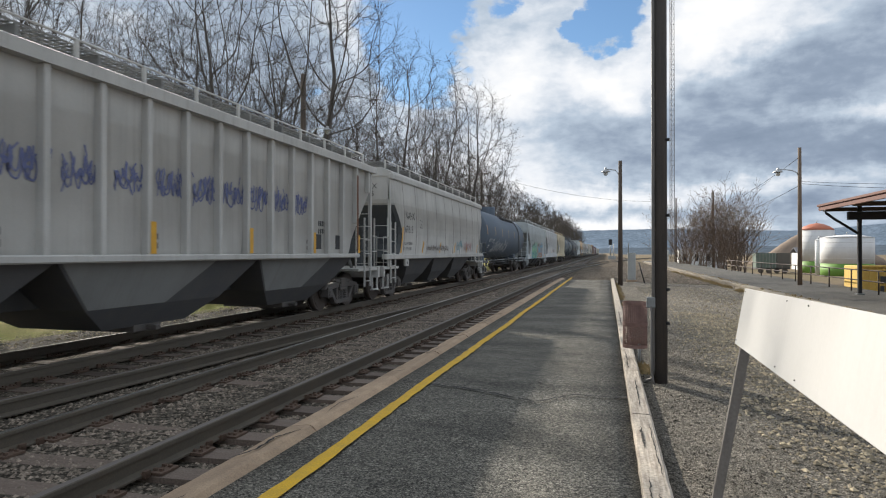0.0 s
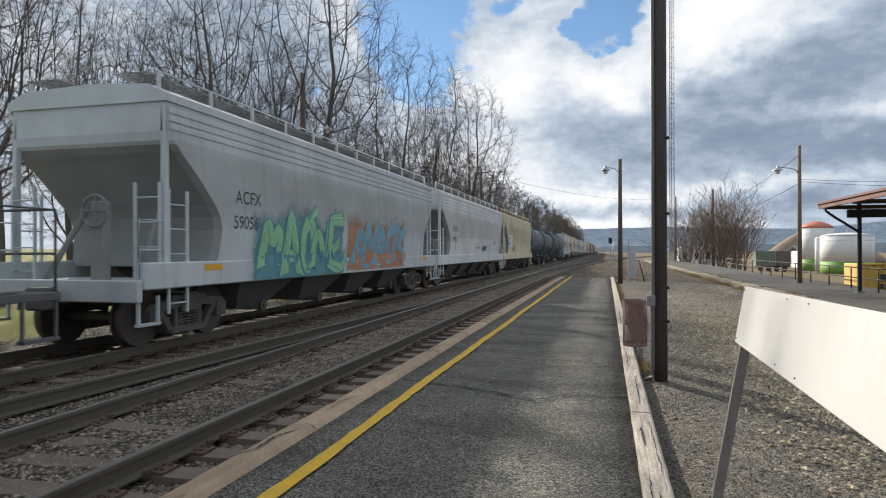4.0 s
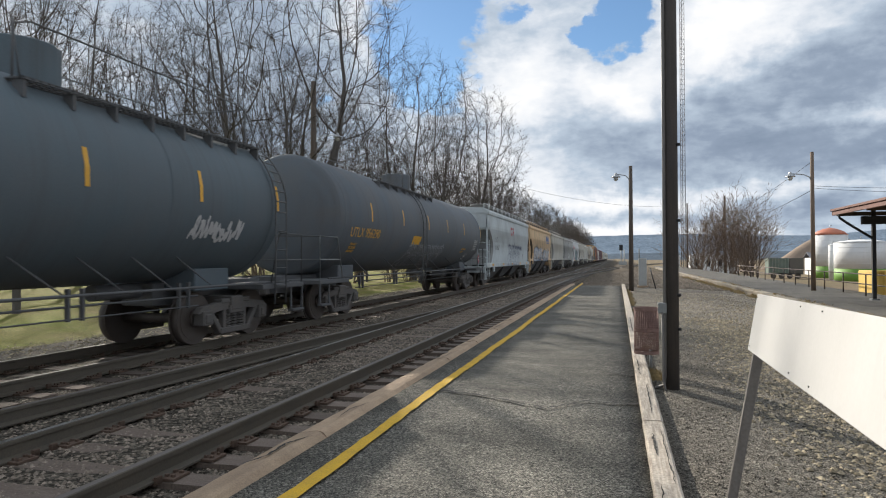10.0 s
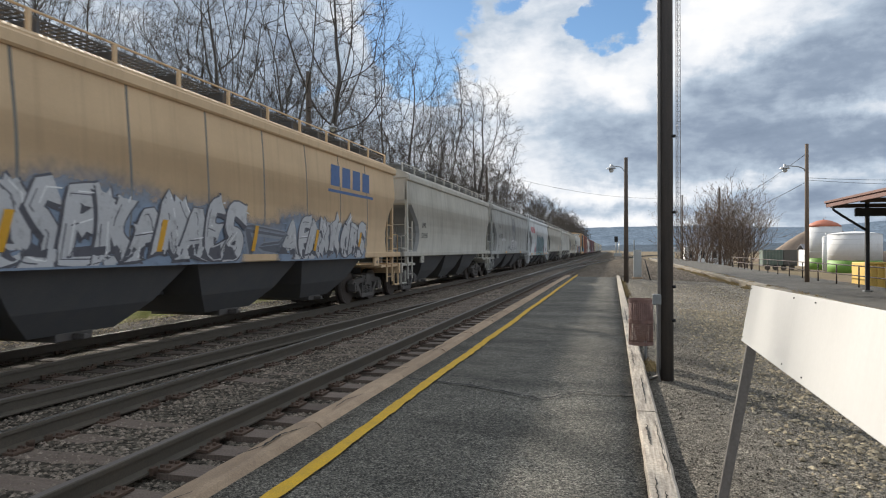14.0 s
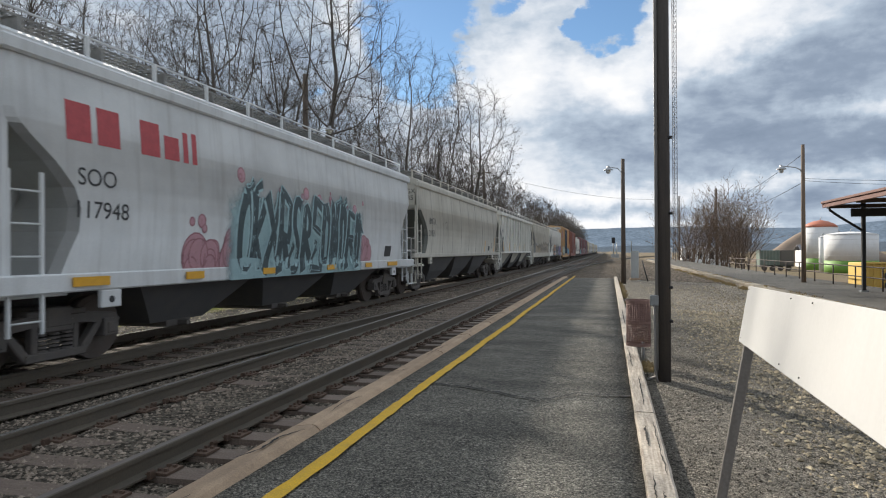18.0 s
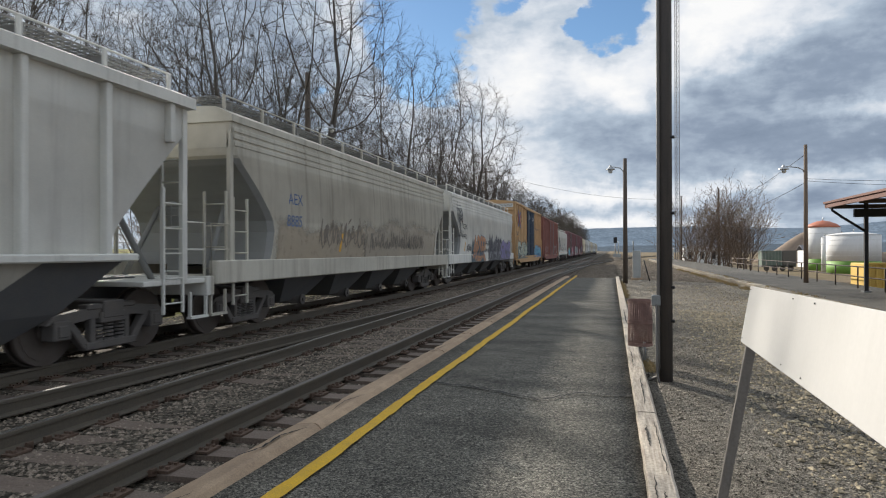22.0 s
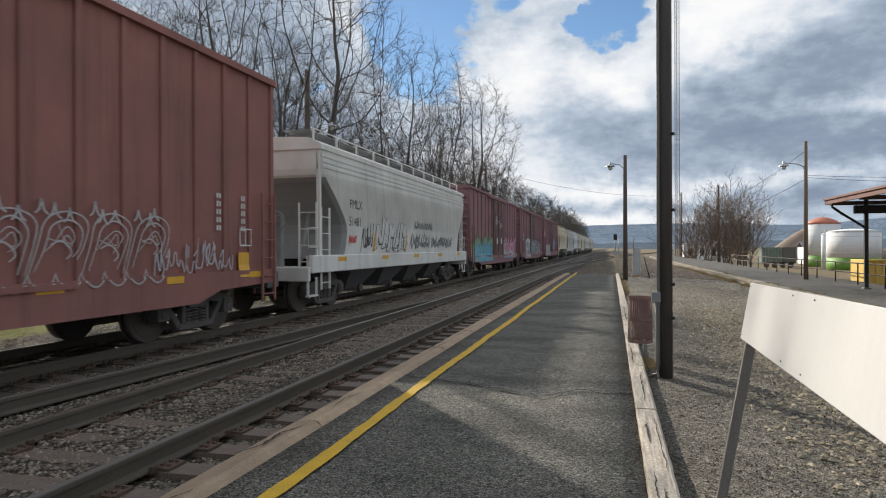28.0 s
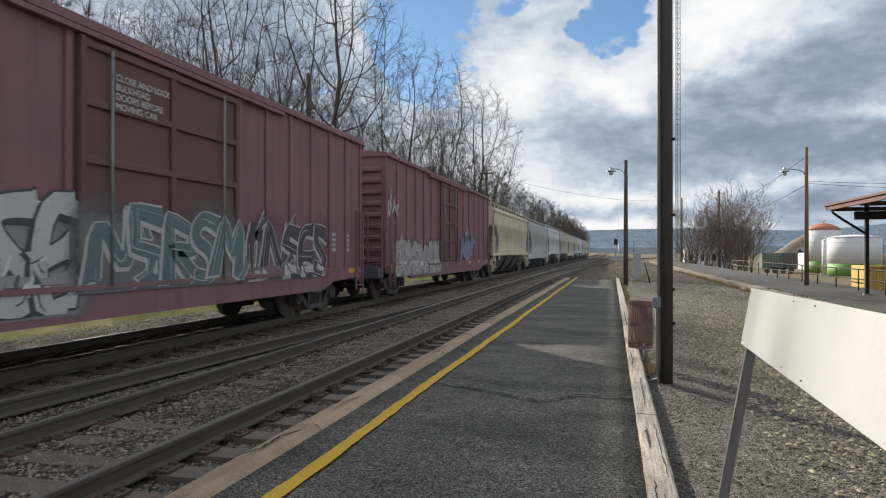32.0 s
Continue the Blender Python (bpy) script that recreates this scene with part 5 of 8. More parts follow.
        tubed("end_railing", "under", car, [(-1.42, Y(-0.7), 2.05), (1.42, Y(-0.7), 2.05)], [(-1.42, Y(-0.7), 1.5), (1.42, Y(-0.7), 1.5)], r=0.018)
    # brake rigging below the belly
    bm = B()
    tube(bm, [(1.0, 2.3, 0.88), (1.0, length - 2.3, 0.88)], 0.018, 6)
    tube(bm, [(1.02, 2.3, 0.71), (1.02, length - 2.3, 0.71)], 0.012, 6)
    pairs = max(3, round((length - 5) / 2.3))
    for k in range(pairs):
        y = 2.6 + (length - 5.4) * k / (pairs - 1)
        for e in (0.0, 0.24):
            box(bm, 0.98, 1.04, y + e - 0.02, y + e + 0.02, 0.68, 1.12)
    part("brake_rigging", bm, "under", car)
    tubed("air_tank", "under", car, [(0.1, mid + 1.2, 0.98), (0.1, mid + 2.2, 0.98)], r=0.13, n=14)
    for y in marked or [0.4 + (length - 0.8) * k / (stripes - 1) for k in range(stripes)]:
        patch(car, "reflector", skin, y - 0.04, y + 0.04, zc - 0.1, zc + 0.42, "reflector")
    running_gear(car, length, 1.25)
    return car, skin


def box_wagon(start, end, paint_mat, label, ribs=7, door=(0.40, 0.60), door_mat=None, end_mat=None, slats=False, top=4.42, sill=0.92, plug=True):
    """A boxcar: ribbed sides, corrugated ends, a plug or sliding door and a low side sill."""
    length = end - start
    car = wagon("box_wagon", label, "box wagon", start, length)
    hw = 1.46
    boxed("body", paint_mat, car, (-hw, hw, 0.05, length - 0.05, 1.0, top), bevel=0.03)
    bm = B()
    loft(bm, [[(hw + 0.09, y, top - 0.1), (hw + 0.09, y, top + 0.02), (0, y, top + 0.17), (-hw - 0.09, y, top + 0.02), (-hw - 0.09, y, top - 0.1)] for y in (-0.02, length + 0.02)])
    part("roof", bm, end_mat or paint_mat, car)
    d0, d1 = length * door[0], length * door[1]
    for s in (-1, 1):
        for lo, hi in ((0.08, d0 - 0.12), (d1 + 0.12, length - 0.08)):
            for k in range(ribs + 1):
                y = lo + (hi - lo) * k / ribs
                a, b = sorted((s * (hw - 0.02), s * (hw + 0.05)))
                boxed("side_post", paint_mat, car, (a, b, y - 0.055, y + 0.055, 1.05, top - 0.1), bevel=0.015)
        a, b = sorted((s * (hw - 0.03), s * (hw + 0.09)))
        bm = B()
        outline(bm, [(0.1, 1.12), (0.1, 0.86), (1.9, 0.8), (2.5, 0.62), (length - 2.5, 0.62), (length - 1.9, 0.8), (length - 0.1, 0.86), (length - 0.1, 1.12)], a, b)
        part("side_sill", bm, paint_mat, car)
        # door
        a, b = sorted((s * hw, s * (hw + 0.06)))
        dr = boxed("door", door_mat or paint_mat, car, (a, b, d0, d1, 1.1, top - 0.2), bevel=0.02)
        out = s * (hw + 0.06)
        for k in range(5 if plug else 9):
            z = 1.2 + (top - 1.5) * k / (4 if plug else 8)
            a, b = sorted((out, out + s * 0.05))
            boxed("door_rib", door_mat or paint_mat, dr, (a, b, d0 + 0.03, d1 - 0.03, z - 0.05, z + 0.05), bevel=0.012)
        for y in (d0 + 0.05, (d0 + d1) / 2, d1 - 0.05):
            a, b = sorted((out, out + s * 0.055))
            boxed("door_stile", door_mat or paint_mat, dr, (a, b, y - 0.05, y + 0.05, 1.12, top - 0.22), bevel=0.012)
        for y in (d0 + 0.5, d1 - 0.5):
            tubed("door_bar", "conduit", dr, [(out + s * 0.07, y, 1.05), (out + s * 0.07, y, top - 0.3)], r=0.022)
        a, b = sorted((s * (hw + 0.02), s * (hw + 0.13)))
        boxed("door_track", paint_mat, car, (a, b, d0 - 1.6, d1 + 1.6, 1.02, 1.09))
        boxed("door_track", paint_mat, car, (a, b, d0 - 1.6, d1 + 1.6, top - 0.2, top - 0.13))
        if slats:
            bm = B()
            for k in range(26):
                z = 1.15 + k * (top - 1.45) / 26
                a, b = sorted((s * (hw + 0.06), s * (hw + 0.12)))
                box(bm, a, b, d0 + 0.05, d1 - 0.05, z, z + 0.05)
            part("door_slats", bm, door_mat or paint_mat, dr)
    for e in (0, 1):
        Y = (lambda y: y) if e == 0 else (lambda y: length - y)
        for k in range(9):
            z = 1.25 + k * (top - 1.4) / 9
            bm = B()
            loft(bm, [[(x, Y(0.06), z - 0.10), (x, Y(-0.05), z - 0.04), (x, Y(-0.05), z + 0.04), (x, Y(0.06), z + 0.10)] for x in (-hw + 0.12, hw - 0.12)])
            part("end_corrugation", bm, end_mat or paint_mat, car)
        for s in (-1, 1):
            ladder(car, end_mat or paint_mat, s * (hw + 0.13), Y(0.15) if e == 0 else Y(0.6), 0.5, 2.6 if e else 2.6, 0.45)
            ladder(car, end_mat or paint_mat, s * (hw - 0.05), Y(-0.12), 0.6, 2.6, 0.45, along="x")
        a, b = sorted((Y(-0.35), Y(0.1)))
        boxed("end_sill", "under", car, (-1.4, 1.4, a, b, 0.72, 1.05), bevel=0.02)
        a, b = sorted((Y(-0.3), Y(0.0)))
        boxed("crossover_platform", "under", car, (-1.3, 1.3, a, b, 1.06, 1.1))
    boxed("centre_sill", "under", car, (-0.32, 0.32, 0.0, length, 0.68, 1.0))
    for k in range(8):
        y = 0.6 + (length - 1.6) * k / 7
        boxed("reflector", "reflector", car, (hw + 0.092, hw + 0.096, y, y + 0.4, 0.98, 1.09))
    running_gear(car, length, 1.9)

    def skin(z):
        return hw + (0.046 if z > 1.1 else 0.092)

    return car, skin

# ---- the train, wagon by wagon ----
def livery(name, color, second=None, streaks=0.35, streak_color=(0.16, 0.14, 0.12), rough=0.72):
    return material(name, color, rough + 0.13, gloss=0.3, second=second or tuple(c * 0.72 for c in color), scale=0.8, amount=0.7, fine=0.06, fine_scale=70, bump=0.08, bump_scale=9, streaks=streaks, streak_color=streak_color)


GREY = livery("hopper_grey", (0.57, 0.56, 0.53))
PALE = livery("hopper_pale_grey", (0.69, 0.71, 0.715), streaks=0.3)
COOL = livery("hopper_cool_grey", (0.57, 0.615, 0.625), streaks=0.3)
CREAM = livery("hopper_cream", (0.70, 0.63, 0.46), streaks=0.25)
TAN = livery("hopper_tan", (0.71, 0.52, 0.325), (0.59, 0.43, 0.27), streaks=0.3, streak_color=(0.3, 0.2, 0.12))
DIRTY = livery("hopper_dirty_grey", (0.44, 0.445, 0.43), (0.32, 0.32, 0.30), streaks=0.5)
BEIGE = livery("hopper_beige_grey", (0.55, 0.53, 0.47), (0.41, 0.39, 0.34), streaks=0.45)
GRIMY = livery("hopper_grimy_beige", (0.58, 0.555, 0.48), (0.40, 0.375, 0.32), streaks=0.65, streak_color=(0.17, 0.13, 0.1))
WHITE = livery("hopper_white", (0.76, 0.75, 0.70), streaks=0.35)
BOXTAN = livery("boxcar_tan", (0.60, 0.385, 0.205), (0.45, 0.285, 0.15), streaks=0.35)
BOXRED = livery("boxcar_red_brown", (0.33, 0.15, 0.125), (0.22, 0.11, 0.095), streaks=0.5, streak_color=(0.085, 0.055, 0.05))
MAROON = livery("boxcar_maroon", (0.29, 0.155, 0.165), (0.21, 0.12, 0.128), streaks=0.5, streak_color=(0.09, 0.06, 0.055))
MAROON_DOOR = livery("boxcar_door_maroon", (0.18, 0.098, 0.1), (0.14, 0.088, 0.072), streaks=0.7, streak_color=(0.17, 0.1, 0.07))
NAVY = livery("boxcar_navy_door", (0.035, 0.055, 0.09), streaks=0.2)
RUST = livery("rusty_roof", (0.20, 0.10, 0.06), streaks=0.2)
# slope sheets: dirt and the end recess's shade both put into the colour
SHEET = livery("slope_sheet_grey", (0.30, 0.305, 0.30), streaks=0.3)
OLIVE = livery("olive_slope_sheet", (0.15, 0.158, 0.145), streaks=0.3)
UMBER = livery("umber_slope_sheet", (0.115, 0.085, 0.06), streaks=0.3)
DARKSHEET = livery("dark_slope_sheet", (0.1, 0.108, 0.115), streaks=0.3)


def numbers(c, sk, owner, number, y, z, size, mat="dark_paint", drop=0.46, spread=1.0):
    lettering(c, owner, y, z, size, sk, mat, spread)
    lettering(c, number, y - 0.06, z - drop, size, sk, mat, spread)


def plate(c, sk, y, z, mat="dark_paint"):
    """A small stencilled frame with a letter in it."""
    bm = B()
    for run in ([(y, z), (y + 0.28, z)], [(y + 0.28, z), (y + 0.28, z + 0.26)], [(y + 0.28, z + 0.26), (y, z + 0.26)], [(y, z + 0.26), (y, z)]):
        stroke(bm, run, 0.018, sk, 0.007, True)
    tagged(part("plate_frame", bm, mat, c), kind="stuff")
    lettering(c, "C", y + 0.09, z + 0.04, 0.16, sk, mat)


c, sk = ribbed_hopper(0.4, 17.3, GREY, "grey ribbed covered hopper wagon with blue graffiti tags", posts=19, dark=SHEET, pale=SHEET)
for k in range(9):
    for e in (0, 1):
        scrawl(c, lambda z: 1.46 + 0.006 * e, 5.26 + k * 0.86, 5.86 + k * 0.86, 2.28 + 0.12 * e, 2.8 + 0.1 * e, (0.13, 0.15, 0.30), 20 + 2 * k + e, 0.032, "blue hand-written tag")
for k in range(6):
    patch(c, "reflector", lambda z: 1.58, 2.2 + k * 2.68, 2.32 + k * 2.68, 1.5, 1.98, "reflector")
patch(c, "rust_streak", lambda z: 1.582, 15.52, 15.62, 1.6, 3.6, RUST, "rust run down one side post")
for k in range(4):
    marks(c, sk, 5.0 + 2.6 * k, 1.72, [4, 4], "seam_grime", 0.09)
marks(c, sk, 13.4, 2.15, [4, 6], "dark_paint", 0.12)
for y in (13.2, 14.4):
    boxed("placard", "dark_paint", c, (1.462, 1.475, y, y + 0.35, 1.6, 1.95))

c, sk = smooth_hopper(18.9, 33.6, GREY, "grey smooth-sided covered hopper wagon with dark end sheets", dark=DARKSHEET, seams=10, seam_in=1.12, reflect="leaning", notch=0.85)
numbers(c, sk, "NAHX", "69315", 1.24, 2.64, 0.36)
end_lettering(c, "NAHX\n69315", 0.35, -0.006, 3.55, 0.24)
lettering(c, "LD LMT 223700", 1.15, 1.78, 0.13, sk)
lettering(c, "LT  WT   62000", 1.12, 1.6, 0.13, sk)
plate(c, sk, 2.92, 2.4)
graffiti(c, sk, 4.0, 7.2, 1.55, 1.85, None, (0.22, 0.19, 0.17), 31, letters=8, width=0.03, label="thin dark graffiti tags")
graffiti(c, sk, 8.8, 9.8, 1.55, 2.2, None, (0.22, 0.38, 0.44), 32, letters=2, width=0.05, label="teal graffiti tag")
graffiti(c, sk, 10.2, 11.8, 1.5, 2.1, None, (0.52, 0.32, 0.31), 33, letters=3, width=0.045, label="pale red graffiti tag")

c, sk = tank_wagon(35.15, 52.15, "tank_blue", "slate-blue black tank wagon with yellow reflectors", radius=1.53, stripes=7, brace_mat="conduit")
lettering(c, "GATX  211935", 1.2, 2.12, 0.30, sk, "white_paint")
marks(c, sk, 1.4, 1.9, [9, 7], "white_paint", 0.07)
scrawl(c, sk, 2.95, 8.6, 1.45, 2.35, (0.40, 0.42, 0.45), 8, 0.11, "pale grey graffiti tag")

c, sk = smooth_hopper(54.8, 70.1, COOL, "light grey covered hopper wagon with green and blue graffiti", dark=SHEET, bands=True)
numbers(c, sk, "ACFX", "59056", 1.75, 2.4, 0.34)
graffiti(c, over_sill(sk), 2.6, 6.4, 1.0, 2.35, (0.30, 0.58, 0.32), (0.07, 0.28, 0.33), 12, letters=4, halo=(0.12, 0.32, 0.36), fat=0.4)
graffiti(c, over_sill(sk), 7.1, 11.4, 1.05, 2.4, (0.14, 0.40, 0.56), (0.55, 0.24, 0.10), 13, letters=4, halo=(0.50, 0.25, 0.14), fat=0.36)

c, sk = smooth_hopper(71.5, 87.0, PALE, "pale grey covered hopper wagon with orange reflectors", dark=SHEET, bands=True, reflect="leaning")
numbers(c, sk, "ACFX", "59953", 1.75, 2.4, 0.34)
plate(c, sk, 3.16, 2.18)
marks(c, sk, 12.2, 2.1, [7, 7, 7], "dark_paint", 0.06)
marks(c, sk, 7.15, 1.66, [11], "red_paint", 0.08)
graffiti(c, sk, 8.6, 9.8, 1.48, 1.88, None, (0.06, 0.06, 0.07), 15, letters=4, width=0.045, label="small black graffiti tag")

c, sk = smooth_hopper(88.3, 103.4, CREAM, "cream covered hopper wagon with a rusty roof", dark=SHEET, bands=True, walk_mat=RUST)
patch(c, "pale_panel", sk, 1.15, 3.0, 1.82, 2.6, WHITE, "paler repainted panel")
numbers(c, lambda z: sk(z) + 0.006, "MWCX", "480017", 1.45, 2.28, 0.30, drop=0.36)
arch_graffiti(c, sk, 2.0, 3.95, 2.95, 3.7, (0.22, 0.22, 0.18), 17, 3, 0.03, "faint outlined graffiti tag")
scrawl(c, sk, 3.1, 4.6, 1.42, 2.0, (0.42, 0.24, 0.15), 18, 0.05, "rust-coloured graffiti tag")
boxed("red_panel", "roof_brown", c, (-0.45, 0.75, -0.06, -0.045, 3.25, 3.85))

c, sk = tank_wagon(104.2, 116.1, "tank_black", "black tank wagon with yellow reflectors and white marks", radius=1.5, marked=(1.6, 4.7, 6.85, 8.25, 11.5))
lettering(c, "GATX  234197", 2.14, 2.1, 0.33, sk, "white_paint", 1.0)
marks(c, sk, 2.4, 1.85, [14, 11], "white_paint", 0.05)
patch(c, "warning_panel", sk, 6.3, 7.05, 3.22, 3.4, "reflector")
patch(c, "warning_panel", sk, 6.3, 7.05, 3.44, 3.58, "white_paint")
plate(c, sk, 5.0, 2.05, "white_paint")
marks(c, sk, 10.2, 2.55, [16, 16, 15, 16, 14], "white_paint", 0.05)

c, sk = tank_wagon(118.0, 127.85, "tank_black", "black tank wagon with white stencilled marks", radius=1.45, marked=(0.35, 3.2, 4.7, 7.05, 9.5))
lettering(c, "GATX  226647", 0.95, 2.1, 0.32, sk, "white_paint")
marks(c, sk, 1.1, 1.9, [12, 9], "white_paint", 0.06)
scrawl(c, sk, 6.9, 8.3, 1.75, 2.3, (0.55, 0.55, 0.55), 19, 0.07, "white graffiti tag")

c, sk = tank_wagon(130.15, 147.15, "tank_brown", "brown-black tank wagon with yellow marks", radius=1.53, deck=(-4.6, 1.15), marked=(2.3, 5.0, 7.8, 10.45, 13.3, 16.7), climb=-1.6)
lettering(c, "UTLX 956290", 0.95, 2.1, 0.36, sk, "reflector")
marks(c, sk, 1.2, 1.88, [8, 9, 9], "reflector", 0.06)
patch(c, "warning_panel", sk, 6.15, 7.05, 2.0, 2.28, "reflector")
bm = B()
outline(bm, [(16.75, 1.25), (16.98, 1.48), (16.75, 1.71), (16.52, 1.48)], 1.40, 1.412)
part("hazard_placard", bm, "red_paint", c, "red diamond hazard placard")
bm = B()
outline(bm, [(16.75, 1.39), (16.84, 1.48), (16.75, 1.57), (16.66, 1.48)], 1.412, 1.416)
part("placard_field", bm, "white_paint", c)
lettering(c, "1075", 16.66, 1.445, 0.085, lambda z: 1.411)
arch_graffiti(c, sk, 5.9, 10.2, 1.3, 2.1, (0.34, 0.36, 0.38), 23, 5, 0.028, "thin grey outlined graffiti")
marks(c, sk, 13.4, 1.9, [12, 8], "reflector", 0.08)
bm = B()
stroke(bm, [(14.45, 1.5), (14.55, 1.72), (15.0, 1.72), (14.9, 1.5), (14.45, 1.5)], 0.025, sk, 0.012, True)
stroke(bm, [(14.6, 1.61), (14.85, 1.61)], 0.08, sk, 0.012, True)
tagged(part("stencilled_frame", bm, "white_paint", c), kind="stuff")
marks(c, sk, 15.45, 2.33, [14, 14, 14, 14, 14, 14], "white_paint", 0.055)

c, sk = smooth_hopper(148.9, 164.3, COOL, "pale blue-grey covered hopper wagon with dark blue graffiti", dark=SHEET, rail_mat=COOL, sill=(1.03, 1.27))
numbers(c, sk, "SOO", "116627", 1.6, 2.45, 0.40, drop=0.46)
end_lettering(c, "SOO\n116627", 0.2, -0.006, 3.62, 0.22)
for k in range(5):
    boxed("end_mark", "dark_paint", c, (0.2, 0.85, -0.008, -0.004, 3.1 - 0.09 * k, 3.145 - 0.09 * k))
plate(c, sk, 3.9, 2.3)
arch_graffiti(c, over_sill(sk, 1.28), 5.7, 10.3, 1.1, 2.5, (0.06, 0.07, 0.15), 25, 4, 0.038, "large dark blue outlined graffiti")
scrawl(c, sk, 10.45, 11.45, 1.95, 2.5, (0.04, 0.05, 0.12), 26, 0.05, "dark blue hand-written tag")
marks(c, sk, 12.0, 1.5, [1], "dark_paint", 0.3)
bm = B()
for run in ([(7.55, 3.32), (7.4, 3.42), (7.15, 3.4), (7.05, 3.2), (7.15, 3.03), (7.4, 3.0), (7.55, 3.1)], [(7.85, 2.97), (7.85, 3.2), (7.85, 3.42), (8.15, 3.42), (8.3, 3.3), (8.15, 3.18), (7.9, 3.18)]):
    stroke(bm, run, 0.14, sk, 0.01, True)
tagged(part("red_emblem", bm, "red_paint", c), kind="stuff")

c, sk = smooth_hopper(165.6, 181.1, TAN, "tan covered hopper wagon with a white and grey graffiti band", dark=UMBER, seams=7, seam_in=2.45, reflect="", walk_mat="under")
numbers(c, sk, "DME", "51280", 1.2, 2.4, 0.32)
end_lettering(c, "DME 51280", -0.1, -0.006, 3.5, 0.22)
patch(c, "reflector", sk, 0.78, 0.9, 1.5, 2.3, "reflector", lean=0.1)
graffiti(c, over_sill(sk, 1.46), 1.9, 6.9, 1.32, 2.4, (0.58, 0.585, 0.60), (0.10, 0.10, 0.12), 28, letters=7, width=0.05, halo=(0.27, 0.35, 0.47), label="white and blue-grey graffiti", fat=0.55)
graffiti(c, sk, 7.0, 8.4, 1.34, 2.0, (0.14, 0.15, 0.18), (0.3, 0.33, 0.38), 30, letters=1, width=0.05, halo=(0.26, 0.31, 0.40), label="dark grey graffiti figure")
graffiti(c, over_sill(sk, 1.46), 8.5, 12.8, 1.32, 2.25, (0.56, 0.565, 0.58), (0.10, 0.10, 0.12), 29, letters=6, width=0.045, halo=(0.27, 0.35, 0.47), label="white and blue-grey graffiti", fat=0.55)
for k in range(4):
    patch(c, "blue_emblem", sk, 10.75 + k * 0.66, 11.25 + k * 0.66, 3.08, 3.6, "blue_paint", lean=0.1)
patch(c, "blue_emblem", sk, 10.6, 13.5, 2.92, 2.99, "blue_paint")
for k in range(5):
    patch(c, "reflector", sk, 2.2 + 2.55 * k, 2.32 + 2.55 * k, 1.5, 1.98, "reflector", off=0.026, lean=0.1)

c, sk = smooth_hopper(182.5, 196.5, BEIGE, "light grey covered hopper wagon with rounded sides", dark=SHEET, reflect="")
numbers(c, sk, "DME", "521020", 1.3, 2.3, 0.26, drop=0.36)
c, sk = smooth_hopper(197.9, 213.0, DIRTY, "dirty grey covered hopper wagon with graffiti on its lower side", dark=SHEET, seams=10, low_walk=True, sill=(1.26, 1.45), reflect="")
graffiti(c, sk, 6.3, 8.6, 1.46, 2.2, (0.62, 0.62, 0.62), (0.06, 0.06, 0.07), 41, letters=4, width=0.045, label="white graffiti with black outlines", fat=0.4)
graffiti(c, sk, 2.6, 4.0, 2.0, 2.3, None, (0.55, 0.55, 0.55), 42, letters=5, width=0.03, label="white chalk-like tag")
numbers(c, sk, "CP", "651358", 1.75, 2.72, 0.36, drop=0.5, spread=1.15)
plate(c, sk, 4.0, 2.3)
marks(c, sk, 1.5, 1.72, [7, 6], "dark_paint", 0.07)
scrawl(c, sk, 4.9, 5.9, 1.5, 1.85, (0.2, 0.2, 0.2), 142, 0.03, "dark hand-written tag")
for k in range(2):
    boxed("reflector", "reflector", c, (1.552, 1.556, 4.3 + 6.5 * k, 4.8 + 6.5 * k, 1.3, 1.42))
bm = B()
for r in (1.0, 0.62):
    stroke(bm, [(7.5 + 0.6 * r * math.cos(a), 2.98 + 0.62 * r * math.sin(a)) for a in (2 * math.pi * j / 20 for j in range(21))], 0.12 if r == 1 else 0.06, sk, 0.01, True)
stroke(bm, [(7.25, 2.28), (7.75, 2.28)], 0.2, sk, 0.012, True)
stroke(bm, [(7.5, 2.75), (7.5, 3.2)], 0.5, sk, 0.0115, True)
tagged(part("oval_emblem", bm, paint((0.19, 0.195, 0.20)), c), kind="stuff")

c, sk = smooth_hopper(214.4, 229.2, PALE, "pale grey covered hopper wagon with dark teal and pink graffiti", dark=SHEET, sill=(1.03, 1.27), reflect="")
for y, w in ((12.55, 0.85), (10.75, 0.45), (8.3, 0.5), (5.4, 0.45), (3.1, 0.45), (0.9, 0.6)):
    boxed("reflector", "reflector", c, (1.572, 1.592, y, y + w, 1.1, 1.22))
patch(c, "placard", sk, 12.3, 12.85, 1.38, 1.7, "dark_paint", "scratched black placard", lean=0.04)
x = 0.8
for w, h in ((0.4, 0.5), (0.4, 0.5), (0.2, 0), (0.4, 0.5), (0.34, 0.36), (0.12, 0.48), (0.12, 0.5)):
    if h:
        patch(c, "red_emblem", sk, x, x + w, 2.95, 2.95 + h, "red_paint")
    x += w + 0.1
numbers(c, sk, "SOO", "117948", 0.95, 2.4, 0.32, drop=0.42)
bubbles(c, sk, 2.9, 5.4, 1.08, 2.3, (0.52, 0.29, 0.33), (0.34, 0.16, 0.19), 45, 22)
bubbles(c, sk, 9.3, 11.3, 1.08, 2.3, (0.52, 0.29, 0.33), (0.34, 0.16, 0.19), 46, 18)
bubbles(c, sk, 4.3, 10.6, 2.5, 3.1, (0.52, 0.29, 0.33), (0.34, 0.16, 0.19), 145, 14)
